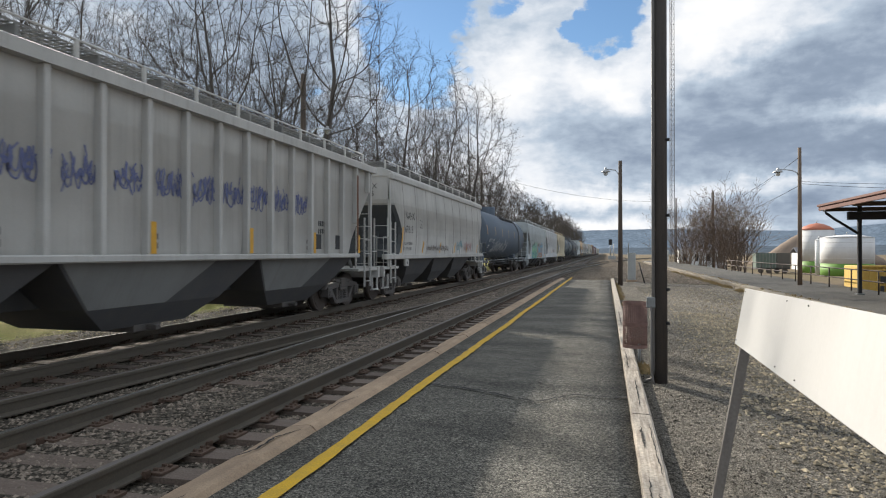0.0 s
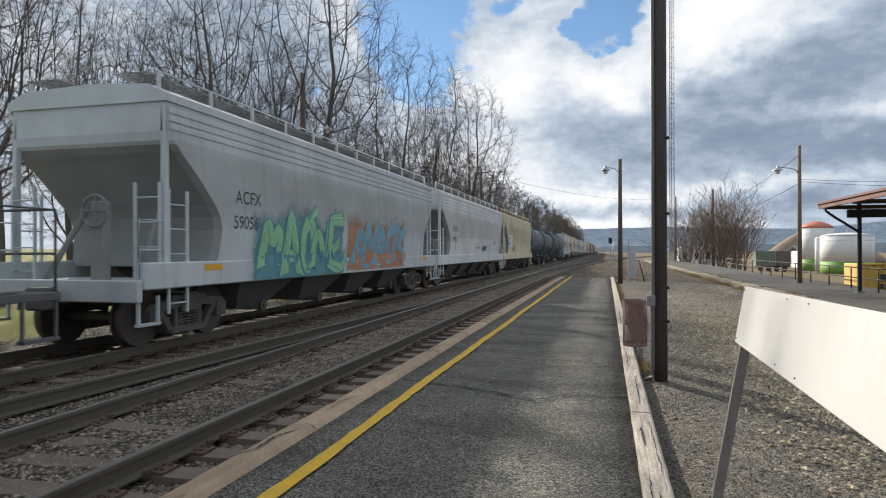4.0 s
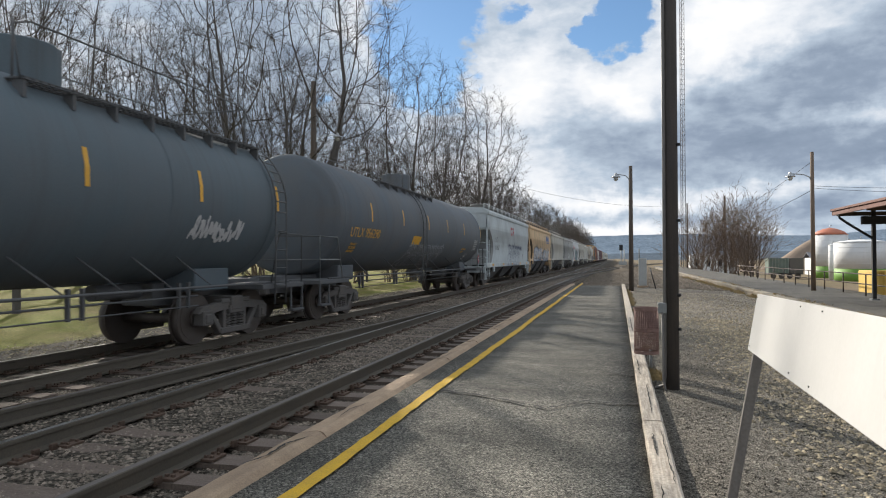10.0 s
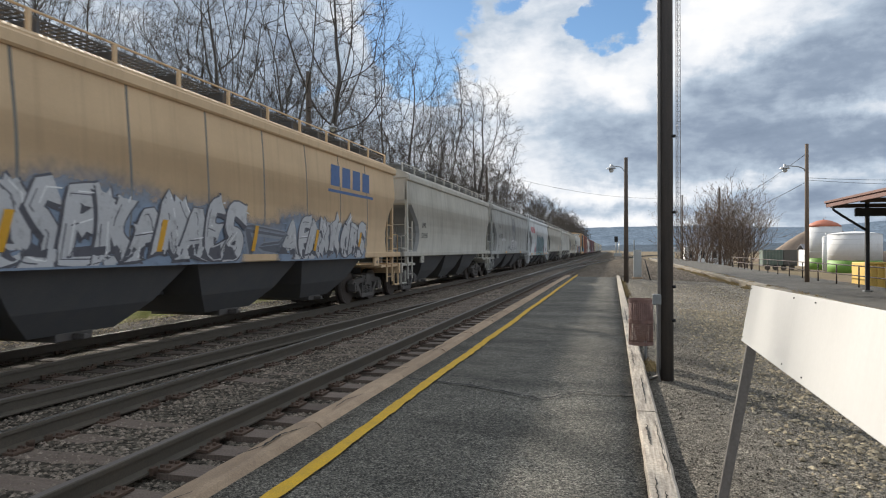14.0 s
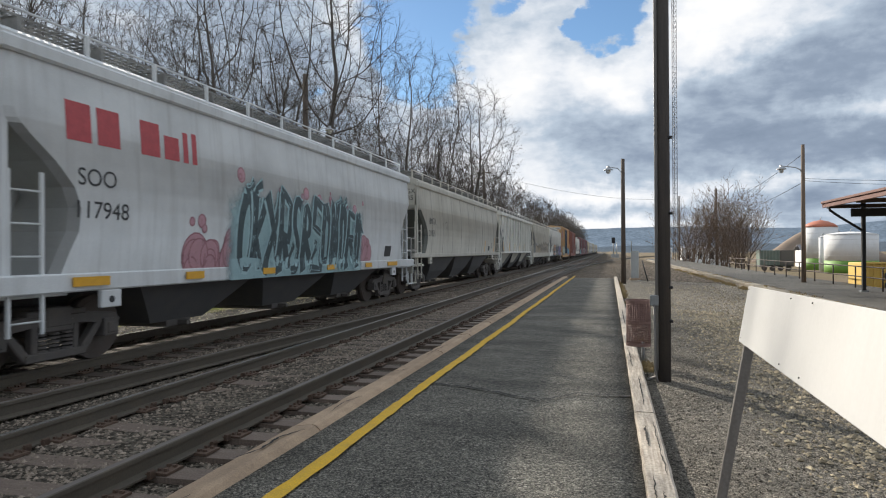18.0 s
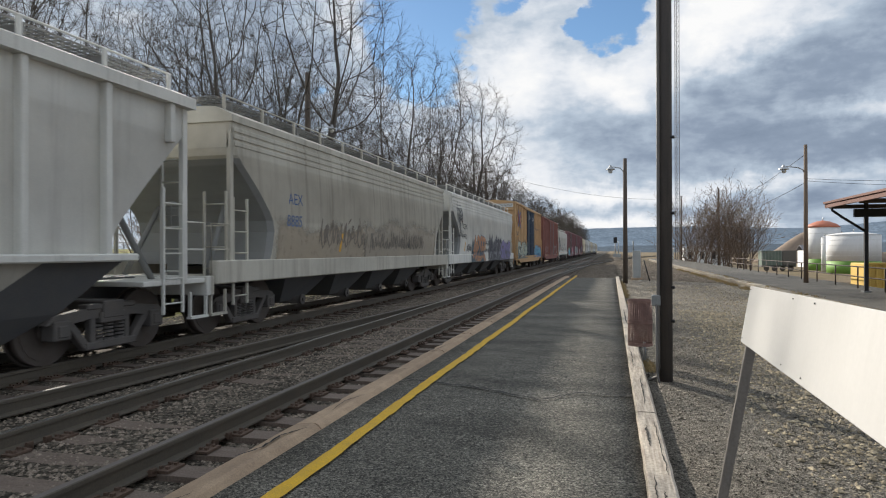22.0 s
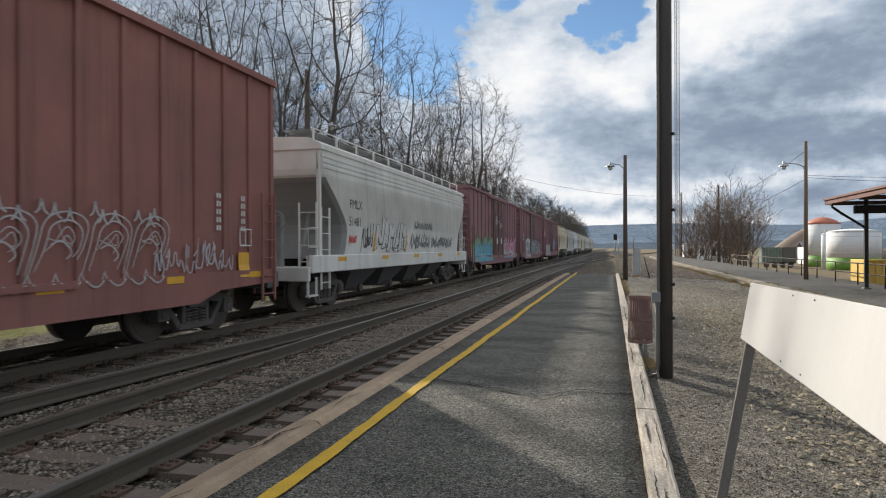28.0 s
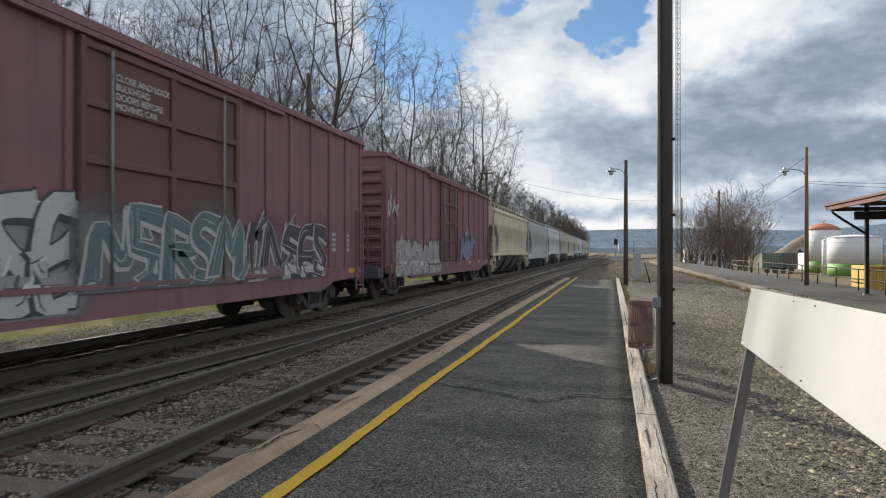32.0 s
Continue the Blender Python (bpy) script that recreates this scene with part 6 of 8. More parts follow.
graffiti(c, lambda z: over_sill(sk, 1.27)(z) + 0.014, 4.45, 10.25, 1.06, 2.75, (0.045, 0.075, 0.085), (0.36, 0.53, 0.56), 44, letters=9, width=0.05, label="dark teal graffiti", halo=(0.32, 0.48, 0.51), fat=0.46)

c, sk = smooth_hopper(230.3, 246.5, BEIGE, "grey covered hopper wagon with weld seams", dark=OLIVE, seams=9, reflect="")
numbers(c, sk, "BNGX", "31835", 1.2, 2.56, 0.34)
end_lettering(c, "BNGX\n31835", 0.75, -0.006, 3.6, 0.24)
patch(c, "reflector", sk, 12.0, 12.14, 1.5, 2.1, "reflector", lean=0.1)
patch(c, "reflector", sk, 14.75, 14.89, 1.5, 2.3, "reflector", "rust-stained reflector", lean=0.12)
patch(c, "placard", sk, 12.93, 13.45, 1.52, 1.84, "white_paint", "white-edged black placard", lean=0.05)
patch(c, "placard", sk, 12.97, 13.41, 1.555, 1.805, "dark_paint", off=0.010, lean=0.045)
marks(c, sk, 13.9, 1.9, [5, 5, 4], "dark_paint", 0.07)
plate(c, sk, 3.6, 2.45)
c, sk = ribbed_hopper(247.8, 264.0, WHITE, "pale ribbed covered hopper wagon with striped lower slopes", posts=13, dark=SHEET, pale=BEIGE)
numbers(c, sk, "AEX", "14888", 1.0, 2.72, 0.32, spread=0.8)
end_lettering(c, "AEX\n14888", 0.6, -0.006, 3.62, 0.22)
for y in (1.3, 3.9, 6.4, 9.0, 11.6):
    patch(c, "reflector", lambda z: 1.47, y, y + 0.1, 1.55, 2.1, "reflector")
plate(c, sk, 3.5, 2.3)
marks(c, sk, 1.9, 1.75, [4, 4], "dark_paint", 0.1)
marks(c, sk, 11.9, 1.8, [3, 3], "dark_paint", 0.1)
c, sk = smooth_hopper(265.2, 280.0, GRIMY, "weathered beige covered hopper wagon with faded graffiti", dark=SHEET, bands=True, reflect="")
soft_cloud(c, sk, 1.3, 6.4, 1.3, 2.4, (0.44, 0.37, 0.28), 248, "brown rust haze")
soft_cloud(c, sk, 6.0, 13.4, 1.3, 2.7, (0.42, 0.365, 0.29), 249, "brown rust haze")
scrawl(c, sk, 3.4, 6.2, 1.5, 2.4, (0.20, 0.17, 0.14), 48, 0.06, "faded brown tag")
scrawl(c, sk, 6.6, 11.6, 1.45, 2.2, (0.19, 0.165, 0.14), 49, 0.06, "faded brown tag")
patch(c, "reflector", sk, 4.5, 4.62, 1.5, 1.95, "reflector", lean=0.1)
marks(c, sk, 10.0, 1.62, [1], "dark_paint", 0.3)
numbers(c, sk, "AEX", "8885", 1.9, 2.5, 0.34, mat="blue_paint")
c, sk = smooth_hopper(281.3, 298.2, WHITE, "white covered hopper wagon with orange and purple graffiti", dark=SHEET, bands=True, reflect="leaning")
numbers(c, sk, "ACFX", "69952", 1.78, 2.5, 0.34, drop=0.45)
arch_graffiti(c, sk, 0.75, 1.75, 2.2, 3.7, (0.06, 0.06, 0.07), 50, 2, 0.05, "black outlined graffiti figure")
graffiti(c, over_sill(sk), 4.0, 6.8, 0.98, 2.25, (0.52, 0.25, 0.12), (0.10, 0.13, 0.17), 51, letters=3, width=0.06, halo=(0.09, 0.14, 0.17), label="orange and black graffiti", fat=0.42)
scrawl(c, sk, 2.7, 3.7, 1.4, 1.9, (0.06, 0.06, 0.07), 154, 0.04)
scrawl(c, sk, 6.9, 8.2, 1.75, 2.1, (0.06, 0.06, 0.07), 54, 0.035)
scrawl(c, sk, 7.0, 8.1, 1.4, 1.7, (0.06, 0.06, 0.07), 55, 0.03)
graffiti(c, over_sill(sk), 8.3, 11.9, 0.98, 2.25, (0.05, 0.05, 0.065), (0.42, 0.42, 0.44), 52, letters=5, width=0.04, halo=(0.09, 0.09, 0.1), label="black graffiti with white lines", fat=0.45)
graffiti(c, over_sill(sk), 12.0, 15.4, 0.98, 2.1, (0.25, 0.21, 0.44), (0.13, 0.13, 0.15), 53, letters=3, width=0.06, halo=(0.24, 0.22, 0.34), label="purple graffiti", fat=0.5)

c, sk = box_wagon(299.7, 316.7, BOXTAN, "tan high-cube boxcar with navy doors and bright graffiti", ribs=7, door=(0.385, 0.645), door_mat=NAVY, end_mat=BOXTAN, top=4.98)
graffiti(c, sk, 0.55, 6.3, 0.95, 2.2, (0.52, 0.56, 0.45), (0.05, 0.06, 0.06), 55, letters=5, width=0.06, label="pale green and black graffiti", halo=(0.20, 0.22, 0.2), fat=0.48)
graffiti(c, sk, 11.1, 16.4, 0.95, 1.95, (0.15, 0.40, 0.55), (0.06, 0.17, 0.33), 56, letters=6, width=0.05, halo=(0.45, 0.17, 0.24), label="blue graffiti on a pink ground", fat=0.5)
numbers(c, sk, "TBOX", "662863", 0.6, 2.62, 0.42, drop=0.42, spread=1.15)
boxed("end_panel", "white_paint", c, (-1.35, 1.35, -0.01, 0.05, 4.6, 4.86))
end_lettering(c, "TBOX 662863", 0.1, -0.014, 4.66, 0.2)
lettering(c, "next\nload", 0.55, 3.98, 0.3, sk)
lettering(c, "any\nroad", 3.08, 3.98, 0.3, sk)
bm = B()
for run in ([(1.5, 4.5), (1.95, 4.12), (2.1, 3.9), (2.35, 3.6), (2.85, 3.2)], [(2.85, 4.4), (2.35, 4.08), (2.15, 3.85), (1.95, 3.6), (1.5, 3.25)]):
    stroke(bm, run, 0.17, sk, 0.013, True)
tagged(part("blue_emblem", bm, "blue_paint", c), kind="stuff")
bm = B()
for run in ([(1.5, 4.25), (1.85, 3.95), (1.85, 3.75), (1.5, 3.5)], [(2.85, 4.12), (2.45, 3.9), (2.45, 3.75), (2.85, 3.5)]):
    stroke(bm, run, 0.16, sk, 0.010, True)
tagged(part("red_emblem", bm, "red_paint", c), kind="stuff")
lettering(c, "CLOSE THIS DOOR\nBEFORE CLOSING\nMAIN DOOR", 7.05, 4.28, 0.13, lambda z: 1.575, "white_paint")
lettering(c, "CLOSE AND LOCK\nALL DOORS BEFORE\nMOVING CAR", 9.35, 4.2, 0.13, lambda z: 1.575, "white_paint")
lettering(c, "Railcar pooling Experts", 11.95, 3.36, 0.34, sk)
for y in (0.72, 4.3):
    patch(c, "reflector", sk, y, y + 0.1, 1.3, 2.0, "reflector", off=0.025)

c, sk = box_wagon(318.8, 336.3, BOXRED, "red-brown boxcar with a slatted door and white graffiti", ribs=8, door=(0.375, 0.625), slats=True, end_mat=BOXRED, top=4.88)
arch_graffiti(c, sk, 0.6, 4.8, 1.05, 2.0, (0.42, 0.4, 0.39), 58, 3, 0.02, "white outlined graffiti")
arch_graffiti(c, sk, 11.1, 14.2, 1.05, 2.15, (0.46, 0.45, 0.44), 59, 4, 0.022, "white outlined graffiti")
graffiti(c, sk, 14.0, 16.0, 1.05, 1.7, None, (0.5, 0.5, 0.52), 159, letters=4, width=0.03, label="white hand-written tag")
marks(c, sk, 15.55, 2.4, [2, 2, 2, 2, 2], "white_paint", 0.09)
marks(c, sk, 16.3, 2.4, [2, 2, 2, 2, 2], "white_paint", 0.09)
bm = B()
stroke(bm, [(16.25, 1.58), (16.25, 1.88), (16.62, 1.88), (16.62, 1.58), (16.25, 1.58)], 0.03, sk, 0.012, True)
stroke(bm, [(16.43, 1.58), (16.43, 1.88)], 0.025, sk, 0.012, True)
tagged(part("stencilled_frame", bm, "white_paint", c), kind="stuff")
patch(c, "reflector", sk, 16.2, 16.55, 1.0, 1.45, "reflector")
leaf = lambda z: 1.61
marks(c, leaf, 10.0, 2.44, [5], "white_paint", 0.08)
marks(c, leaf, 10.1, 2.2, [4], "white_paint", 0.08)
bm = B()
stroke(bm, [(9.8 + 0.09 * math.cos(q * 0.5236), 2.1 + 0.1 * math.sin(q * 0.5236)) for q in range(13)], 0.03, leaf, 0.003, True)
tagged(part("stencilled_ring", bm, "white_paint", c), kind="stuff")
scrawl(c, leaf, 9.2, 10.8, 1.1, 1.75, (0.5, 0.5, 0.52), 161, 0.03, "white hand-written tag")

c, sk = smooth_hopper(338.4, 353.1, WHITE, "white covered hopper wagon with black graffiti letters", dark=SHEET, bands=True)
numbers(c, sk, "FMLX", "51481", 1.5, 2.55, 0.34, drop=0.45)
graffiti(c, sk, 1.5, 1.95, 1.6, 1.9, None, (0.6, 0.1, 0.1), 57, letters=2, width=0.05)
graffiti(c, sk, 2.35, 3.1, 1.35, 2.25, None, (0.05, 0.05, 0.06), 60, letters=3, width=0.05)
graffiti(c, sk, 3.4, 6.0, 1.4, 2.45, (0.66, 0.66, 0.63), (0.08, 0.08, 0.09), 61, letters=4, width=0.04, label="black outlined graffiti letters", fat=0.42)
scrawl(c, sk, 6.6, 8.9, 1.4, 2.1, (0.10, 0.10, 0.11), 62, 0.045)
scrawl(c, sk, 7.0, 9.2, 2.1, 2.5, (0.16, 0.16, 0.17), 162, 0.03)
scrawl(c, sk, 9.2, 12.2, 1.45, 2.05, (0.14, 0.14, 0.15), 63, 0.045)
for y in (3.2, 6.05):
    patch(c, "reflector", sk, y, y + 0.11, 1.42, 1.95, "reflector", off=0.024, lean=0.08)

c, sk = box_wagon(354.6, 370.3, MAROON, "maroon boxcar with cyan and crimson graffiti", ribs=6, door=(0.385, 0.60), door_mat=MAROON_DOOR, top=4.52)
flame_graffiti(c, sk, 0.3, 5.9, 0.8, 2.2, (0.13, 0.40, 0.52), (0.035, 0.05, 0.075), (0.27, 0.40, 0.20), 64, "cyan and green graffiti")
for ya, yb, za, zb in ((0.06, 0.16, 1.0, 2.25), (0.95, 1.4, 0.84, 0.96), (4.6, 4.9, 0.98, 1.09)):
    patch(c, "reflector", lambda z: sk(z) + 0.02, ya, yb, za, zb, "reflector")
graffiti(c, sk, 9.7, 14.2, 0.9, 2.1, (0.50, 0.10, 0.15), (0.58, 0.62, 0.64), 65, letters=4, width=0.06, halo=(0.20, 0.38, 0.47), label="crimson graffiti with white outlines", fat=0.36)
lettering(c, "CLOSE AND\nBULKHEAD\nDOORS BEFORE\nMOVING CAR", 6.65, 3.28, 0.13, lambda z: 1.575, "white_paint")
graffiti(c, lambda z: 1.56, 7.9, 8.7, 2.6, 3.2, None, (0.45, 0.42, 0.42), 66, letters=3, width=0.04, label="pale graffiti tag")
for y in (7.0, 8.4):
    boxed("door_placard", "white_paint", c, (1.572, 1.578, y, y + 0.3, 1.75, 2.1))
c, sk = box_wagon(372.0, 387.3, MAROON, "maroon boxcar with white and grey graffiti", ribs=6, door=(0.378, 0.61), door_mat=MAROON_DOOR, top=4.52)
boxed("end_panel", "dark_paint", c, (-1.35, 1.35, -0.01, 0.05, 4.19, 4.39))
end_lettering(c, "CKIX 50025", 0.2, -0.014, 4.22, 0.2, "white_paint")
graffiti(c, sk, 2.9, 5.7, 0.75, 2.25, (0.55, 0.56, 0.53), (0.06, 0.07, 0.08), 67, letters=3, width=0.06, halo=(0.3, 0.3, 0.3), label="white graffiti with black outlines", fat=0.45)
graffiti(c, lambda z: 1.575, 5.85, 9.2, 1.0, 2.15, (0.12, 0.18, 0.19), (0.50, 0.50, 0.49), 68, letters=4, width=0.05, halo=(0.18, 0.2, 0.2), label="grey graffiti with white outlines", fat=0.4)
graffiti(c, sk, 9.5, 12.9, 0.95, 2.1, (0.06, 0.05, 0.06), (0.48, 0.46, 0.45), 69, letters=4, width=0.05, halo=(0.2, 0.12, 0.13), label="black graffiti with white outlines", fat=0.42)
lettering(c, "CLOSE AND LOCK\nBULKHEAD\nDOORS BEFORE\nMOVING CAR", 6.35, 3.85, 0.13, lambda z: 1.575, "white_paint")
marks(c, sk, 1.2, 2.4, [4, 5], "white_paint", 0.22)
marks(c, sk, 13.4, 1.9, [3, 3, 3, 3], "white_paint", 0.08)
marks(c, sk, 14.3, 1.9, [2, 2, 2, 2], "white_paint", 0.08)
c, sk = box_wagon(389.2, 405.6, MAROON, "maroon boxcar with pale worn graffiti along its sill", ribs=6, door=(0.375, 0.55), door_mat=MAROON_DOOR, top=4.52)
graffiti(c, sk, 0.7, 5.9, 0.75, 1.9, (0.36, 0.32, 0.30), (0.56, 0.54, 0.51), 71, letters=6, width=0.05, halo=(0.28, 0.24, 0.23), label="pale worn graffiti", fat=0.4)
graffiti(c, sk, 9.7, 11.9, 1.1, 2.4, (0.17, 0.22, 0.36), (0.3, 0.33, 0.42), 72, letters=2, width=0.05, label="slate-blue graffiti", fat=0.7)
graffiti(c, sk, 0.15, 1.0, 2.5, 3.6, None, (0.5, 0.48, 0.47), 73, letters=1, width=0.08, label="white graffiti tag")

# the tail of the train, far off
tail = [(CREAM, "cream covered hopper wagon"), (GREY, "grey covered hopper wagon"), (PALE, "pale grey covered hopper wagon"), (BEIGE, "beige covered hopper wagon")]
at = 407.4
for k in range(10):
    m, words = tail[k % 4]
    smooth_hopper(at, at + 14.3, m, words + " in the tail of the train", dark=SHEET, bands=k % 3 == 1, seams=0 if k % 2 else 5, reflect="")
    at += 15.7

# ---- trees ----
class Growth:
    """Vertices and faces of a bare tree: trunk and limbs apart from the twigs."""

    def __init__(self, seed, up=0.05, wander=0.115, least=0.007):
        self.rnd, self.up, self.wander, self.least = random.Random(seed), up, wander, least
        self.wood, self.twigs = ([], []), ([], [])

    def seg(self, p, q, r0, r1, n, fine):
        V, F = self.twigs if fine else self.wood
        d = (q - p).normalized()
        u = d.cross(Vector((0.3, 0.2, 1)) if abs(d.z) < 0.95 else Vector((1, 0, 0))).normalized()
        w = u.cross(d)
        b = len(V)
        ring = [u * math.cos(2 * math.pi * j / n) + w * math.sin(2 * math.pi * j / n) for j in range(n)]
        V.extend(tuple(p + k * r0) for k in ring)
        if r1 <= 0:
            V.append(tuple(q))
            F.extend((b + j, b + (j + 1) % n, b + n) for j in range(n))
        else:
            V.extend(tuple(q + k * r1) for k in ring)
            F.extend((b + j, b + (j + 1) % n, b + n + (j + 1) % n, b + n + j) for j in range(n))

    def limb(self, p, d, length, r, level, last, plan, start=0.2):
        """A limb that bends upwards and carries plan[level] side limbs, then theirs."""
        rnd = self.rnd
        steps = 7 if level <= 1 else 5 if level == 2 else 3 if level == 3 else 2 if level == 4 else 1
        pts = [p]
        for i in range(steps):
            g = self.wander * (1 + 0.25 * level)
            d = (d + Vector((rnd.gauss(0, g), rnd.gauss(0, g), self.up * (1 + 0.3 * level) + rnd.gauss(0, g * 0.5)))).normalized()
            pts.append(pts[-1] + d * (length / steps))
        rad = lambda u: r * (1 - 0.82 * u)
        for i in range(steps):
            tip = i == steps - 1
            self.seg(pts[i], pts[i + 1], rad(i / steps), 0.0 if tip and level >= 3 else rad((i + 1) / steps), 7 if level == 0 else 5 if level == 1 else 4 if level == 2 else 3, level > 2)
        if level >= last:
            return
        n = plan[level]
        for k in range(n):
            u = start + (1 - start) * (k + rnd.uniform(0.1, 0.9)) / n
            j = min(int(u * steps), steps - 1)
            q = pts[j].lerp(pts[j + 1], u * steps - j)
            along = (pts[j + 1] - pts[j]).normalized()
            a = k * 2.4 + rnd.uniform(-0.5, 0.5)
            side = Vector((math.cos(a), math.sin(a), 0.15))
            side = (side - along * side.dot(along)).normalized()
            t = rnd.uniform(0.55, 1.05)
            self.limb(q, (along + side * t).normalized(), length * (0.72 - 0.34 * u) * rnd.uniform(0.65, 1.15), max(rad(u) * 0.58, self.least), level + 1, last, plan, 0.12)

    def meshes(self, bark, twig):
        out = []
        for name, (V, F), m in (("trunk", self.wood, bark), ("crown", self.twigs, twig)):
            me = bpy.data.meshes.new(name)
            me.from_pydata(V, [], F)
            me.materials.append(M[m])
            out.append(me)
        return out


def crown_nodes(seed, height, clear, rx, rz, count, step, reach, forks=5):
    """A branching skeleton that grows towards points spread through an egg-shaped crown: places and each one's parent."""
    rs = np.random.RandomState(seed)
    goal = []
    while len(goal) < count:
        p = rs.uniform(-1, 1, 3)
        q = p @ p
        # denser towards the outside, uneven in outline
        lump = 1 + 0.28 * noise.noise(Vector(p * 1.7) + Vector((seed * 3.1, 0, 0)))
        if 0.06 < q < lump and rs.rand() < 0.45 + 0.55 * q:
            goal.append((p[0] * rx, p[1] * rx, height - rz + p[2] * rz))
    goal = np.array(goal)
    goal = goal[goal[:, 2] > clear]
    place, parent = [np.array((0.0, 0.0, -0.4))], [-1]
    lean = rs.uniform(-0.05, 0.05, 2)
    while place[-1][2] < clear:
        place.append(place[-1] + np.array((lean[0] + rs.normal(0, 0.05), lean[1] + rs.normal(0, 0.05), 1.0)) * step * 1.6)
        parent.append(len(place) - 2)
    course = [np.array((0.0, 0.0, 1.0))] * len(place)
    fork, turn = len(place) - 1, rs.uniform(0, 6.28)
    # the trunk forks into limbs that lean outwards and bend up
    for m in range(forks):
        a, t = turn + m * 6.283 / forks + rs.normal(0, 0.25), rs.uniform(0.65, 1.15) * min(1.0, rx / 5.0)
        k = fork - (m % 3)
        for i in range(int(rs.uniform(0.55, 0.85) * rx / step)):
            t = max(0.15, t - 0.03 + rs.normal(0, 0.06))
            a += rs.normal(0, 0.06)
            way = np.array((math.cos(a) * math.sin(t), math.sin(a) * math.sin(t), math.cos(t)))
            course.append(way)
            place.append(place[k] + way * step)
            parent.append(k)
            k = len(place) - 1
    first = np.array(place)
    shoots = [0] * len(place)
    far = np.linalg.norm(goal[:, None] - first[None], axis=2)
    near, dist = far.argmin(1), far.min(1)
    for _ in range(160):
        if not len(goal):
            break
        grown = []
        for k in np.unique(near):
            pull = goal[near == k] - place[k]
            way = (pull / np.linalg.norm(pull, axis=1)[:, None]).mean(0)
            size = np.linalg.norm(way)
            shoots[k] += 1
            if shoots[k] > 3 or size < 0.3:
                dist[near == k] = 0.0
                continue
            fan = place[k] - np.array((0.0, 0.0, clear - 1.0))
            way = way / size + 0.6 * course[k] + 0.15 * fan / max(np.linalg.norm(fan), 0.1) + rs.normal(0, 0.12, 3)
            way /= np.linalg.norm(way)
            course.append(way)
            shoots.append(0)
            grown.append(place[k] + way * step)
            parent.append(int(k))
        if not grown:
            keep = dist > reach
            goal, near, dist = goal[keep], near[keep], dist[keep]
            continue
        base = len(place)
        place += grown
        far = np.linalg.norm(goal[:, None] - np.array(grown)[None], axis=2)
        better = far.min(1) < dist
        near[better], dist[better] = base + far.argmin(1)[better], far.min(1)[better]
        keep = dist > reach
        goal, near, dist = goal[keep], near[keep], dist[keep]
        if len(place) > 6000:
            break
    return [Vector(p) for p in place], parent


def tree_meshes(seed, height, clear, rx, rz, trunk, count=850, step=0.42, reach=0.62, tip=0.011, twigs=2, twig=0.8, side=2, least=0.006):
    """A bare tree: trunk, limbs and branches that divide again and again, and twigs on the thin ends."""
    g = Growth(seed)
    rnd = g.rnd
    place, parent = crown_nodes(seed, height, clear, rx, rz, count, step, reach)
    n = len(place)
    kids = [0] * n
    flow = [0.0] * n
    for i in range(n - 1, -1, -1):
        flow[i] = flow[i] if kids[i] else 1.0
        if parent[i] >= 0:
            flow[parent[i]] += flow[i]
            kids[parent[i]] += 1
    top = max(flow)
    scale = (trunk - tip) / (top ** 0.58 - 1)
    rad = [tip + scale * (max(f, 1.0) ** 0.58 - 1) for f in flow]
    # run each branch smoothly through its places
    soft = [p.copy() for p in place]
    child = {}
    for i in range(1, n):
        if i not in child and (parent[i] not in child or flow[i] > flow[child[parent[i]]]):
            child[parent[i]] = i
    for i in range(1, n):
        if i in child:
            soft[i] = place[i] * 0.5 + (place[parent[i]] + place[child[i]]) * 0.25
    for i in range(1, n):
        p, q = soft[parent[i]], soft[i]
        r0 = min(rad[parent[i]], rad[i] * 1.35)
        fine = rad[i] < 0.03
        g.seg(p, q, r0, rad[i], 8 if rad[i] > 0.1 else 5 if rad[i] > 0.04 else 3, fine)
        if flow[i] > 5:
            continue
        along = (q - p).normalized()
        for _ in range(twigs):
            a = Vector((rnd.gauss(0, 1), rnd.gauss(0, 1), rnd.gauss(0.1, 0.8)))
            out = (p - Vector((0, 0, height - 1.4 * rz))).normalized()
            d = (along * 0.55 + a.normalized() * rnd.uniform(0.6, 1.0) + out * 0.3).normalized()
            size = twig * rnd.uniform(0.45, 1.2)
            o = p.lerp(q, rnd.random())
            g.seg(o, o + d * size, least * 1.2, 0.0, 3, True)
            for _ in range(side):
                w = rnd.uniform(0.2, 0.7)
                b = (d + Vector((rnd.gauss(0, 0.5), rnd.gauss(0, 0.5), rnd.gauss(0.15, 0.4)))).normalized()
                g.seg(o + d * size * w, o + d * size * w + b * size * rnd.uniform(0.35, 0.65), least * 0.9, 0.0, 3, True)
    return g.meshes("bark", "twig")


def scrub_meshes(seed, height, stems, plan=(0, 8, 6, 3), last=4):
    """Many slim stems fanning from one foot."""
    g = Growth(seed, up=0.06, wander=0.07, least=0.012)
    rnd = g.rnd
    for k in range(stems):
        a, tilt = rnd.uniform(0, 6.283), rnd.uniform(0.04, 0.5)
        g.limb(Vector((rnd.uniform(-0.4, 0.4), rnd.uniform(-0.4, 0.4), -0.2)), Vector((math.cos(a) * tilt, math.sin(a) * tilt, 1)).normalized(), height * rnd.uniform(0.6, 1.05), 0.055, 1, last, plan, 0.12)
    return g.meshes("scrub", "scrub")


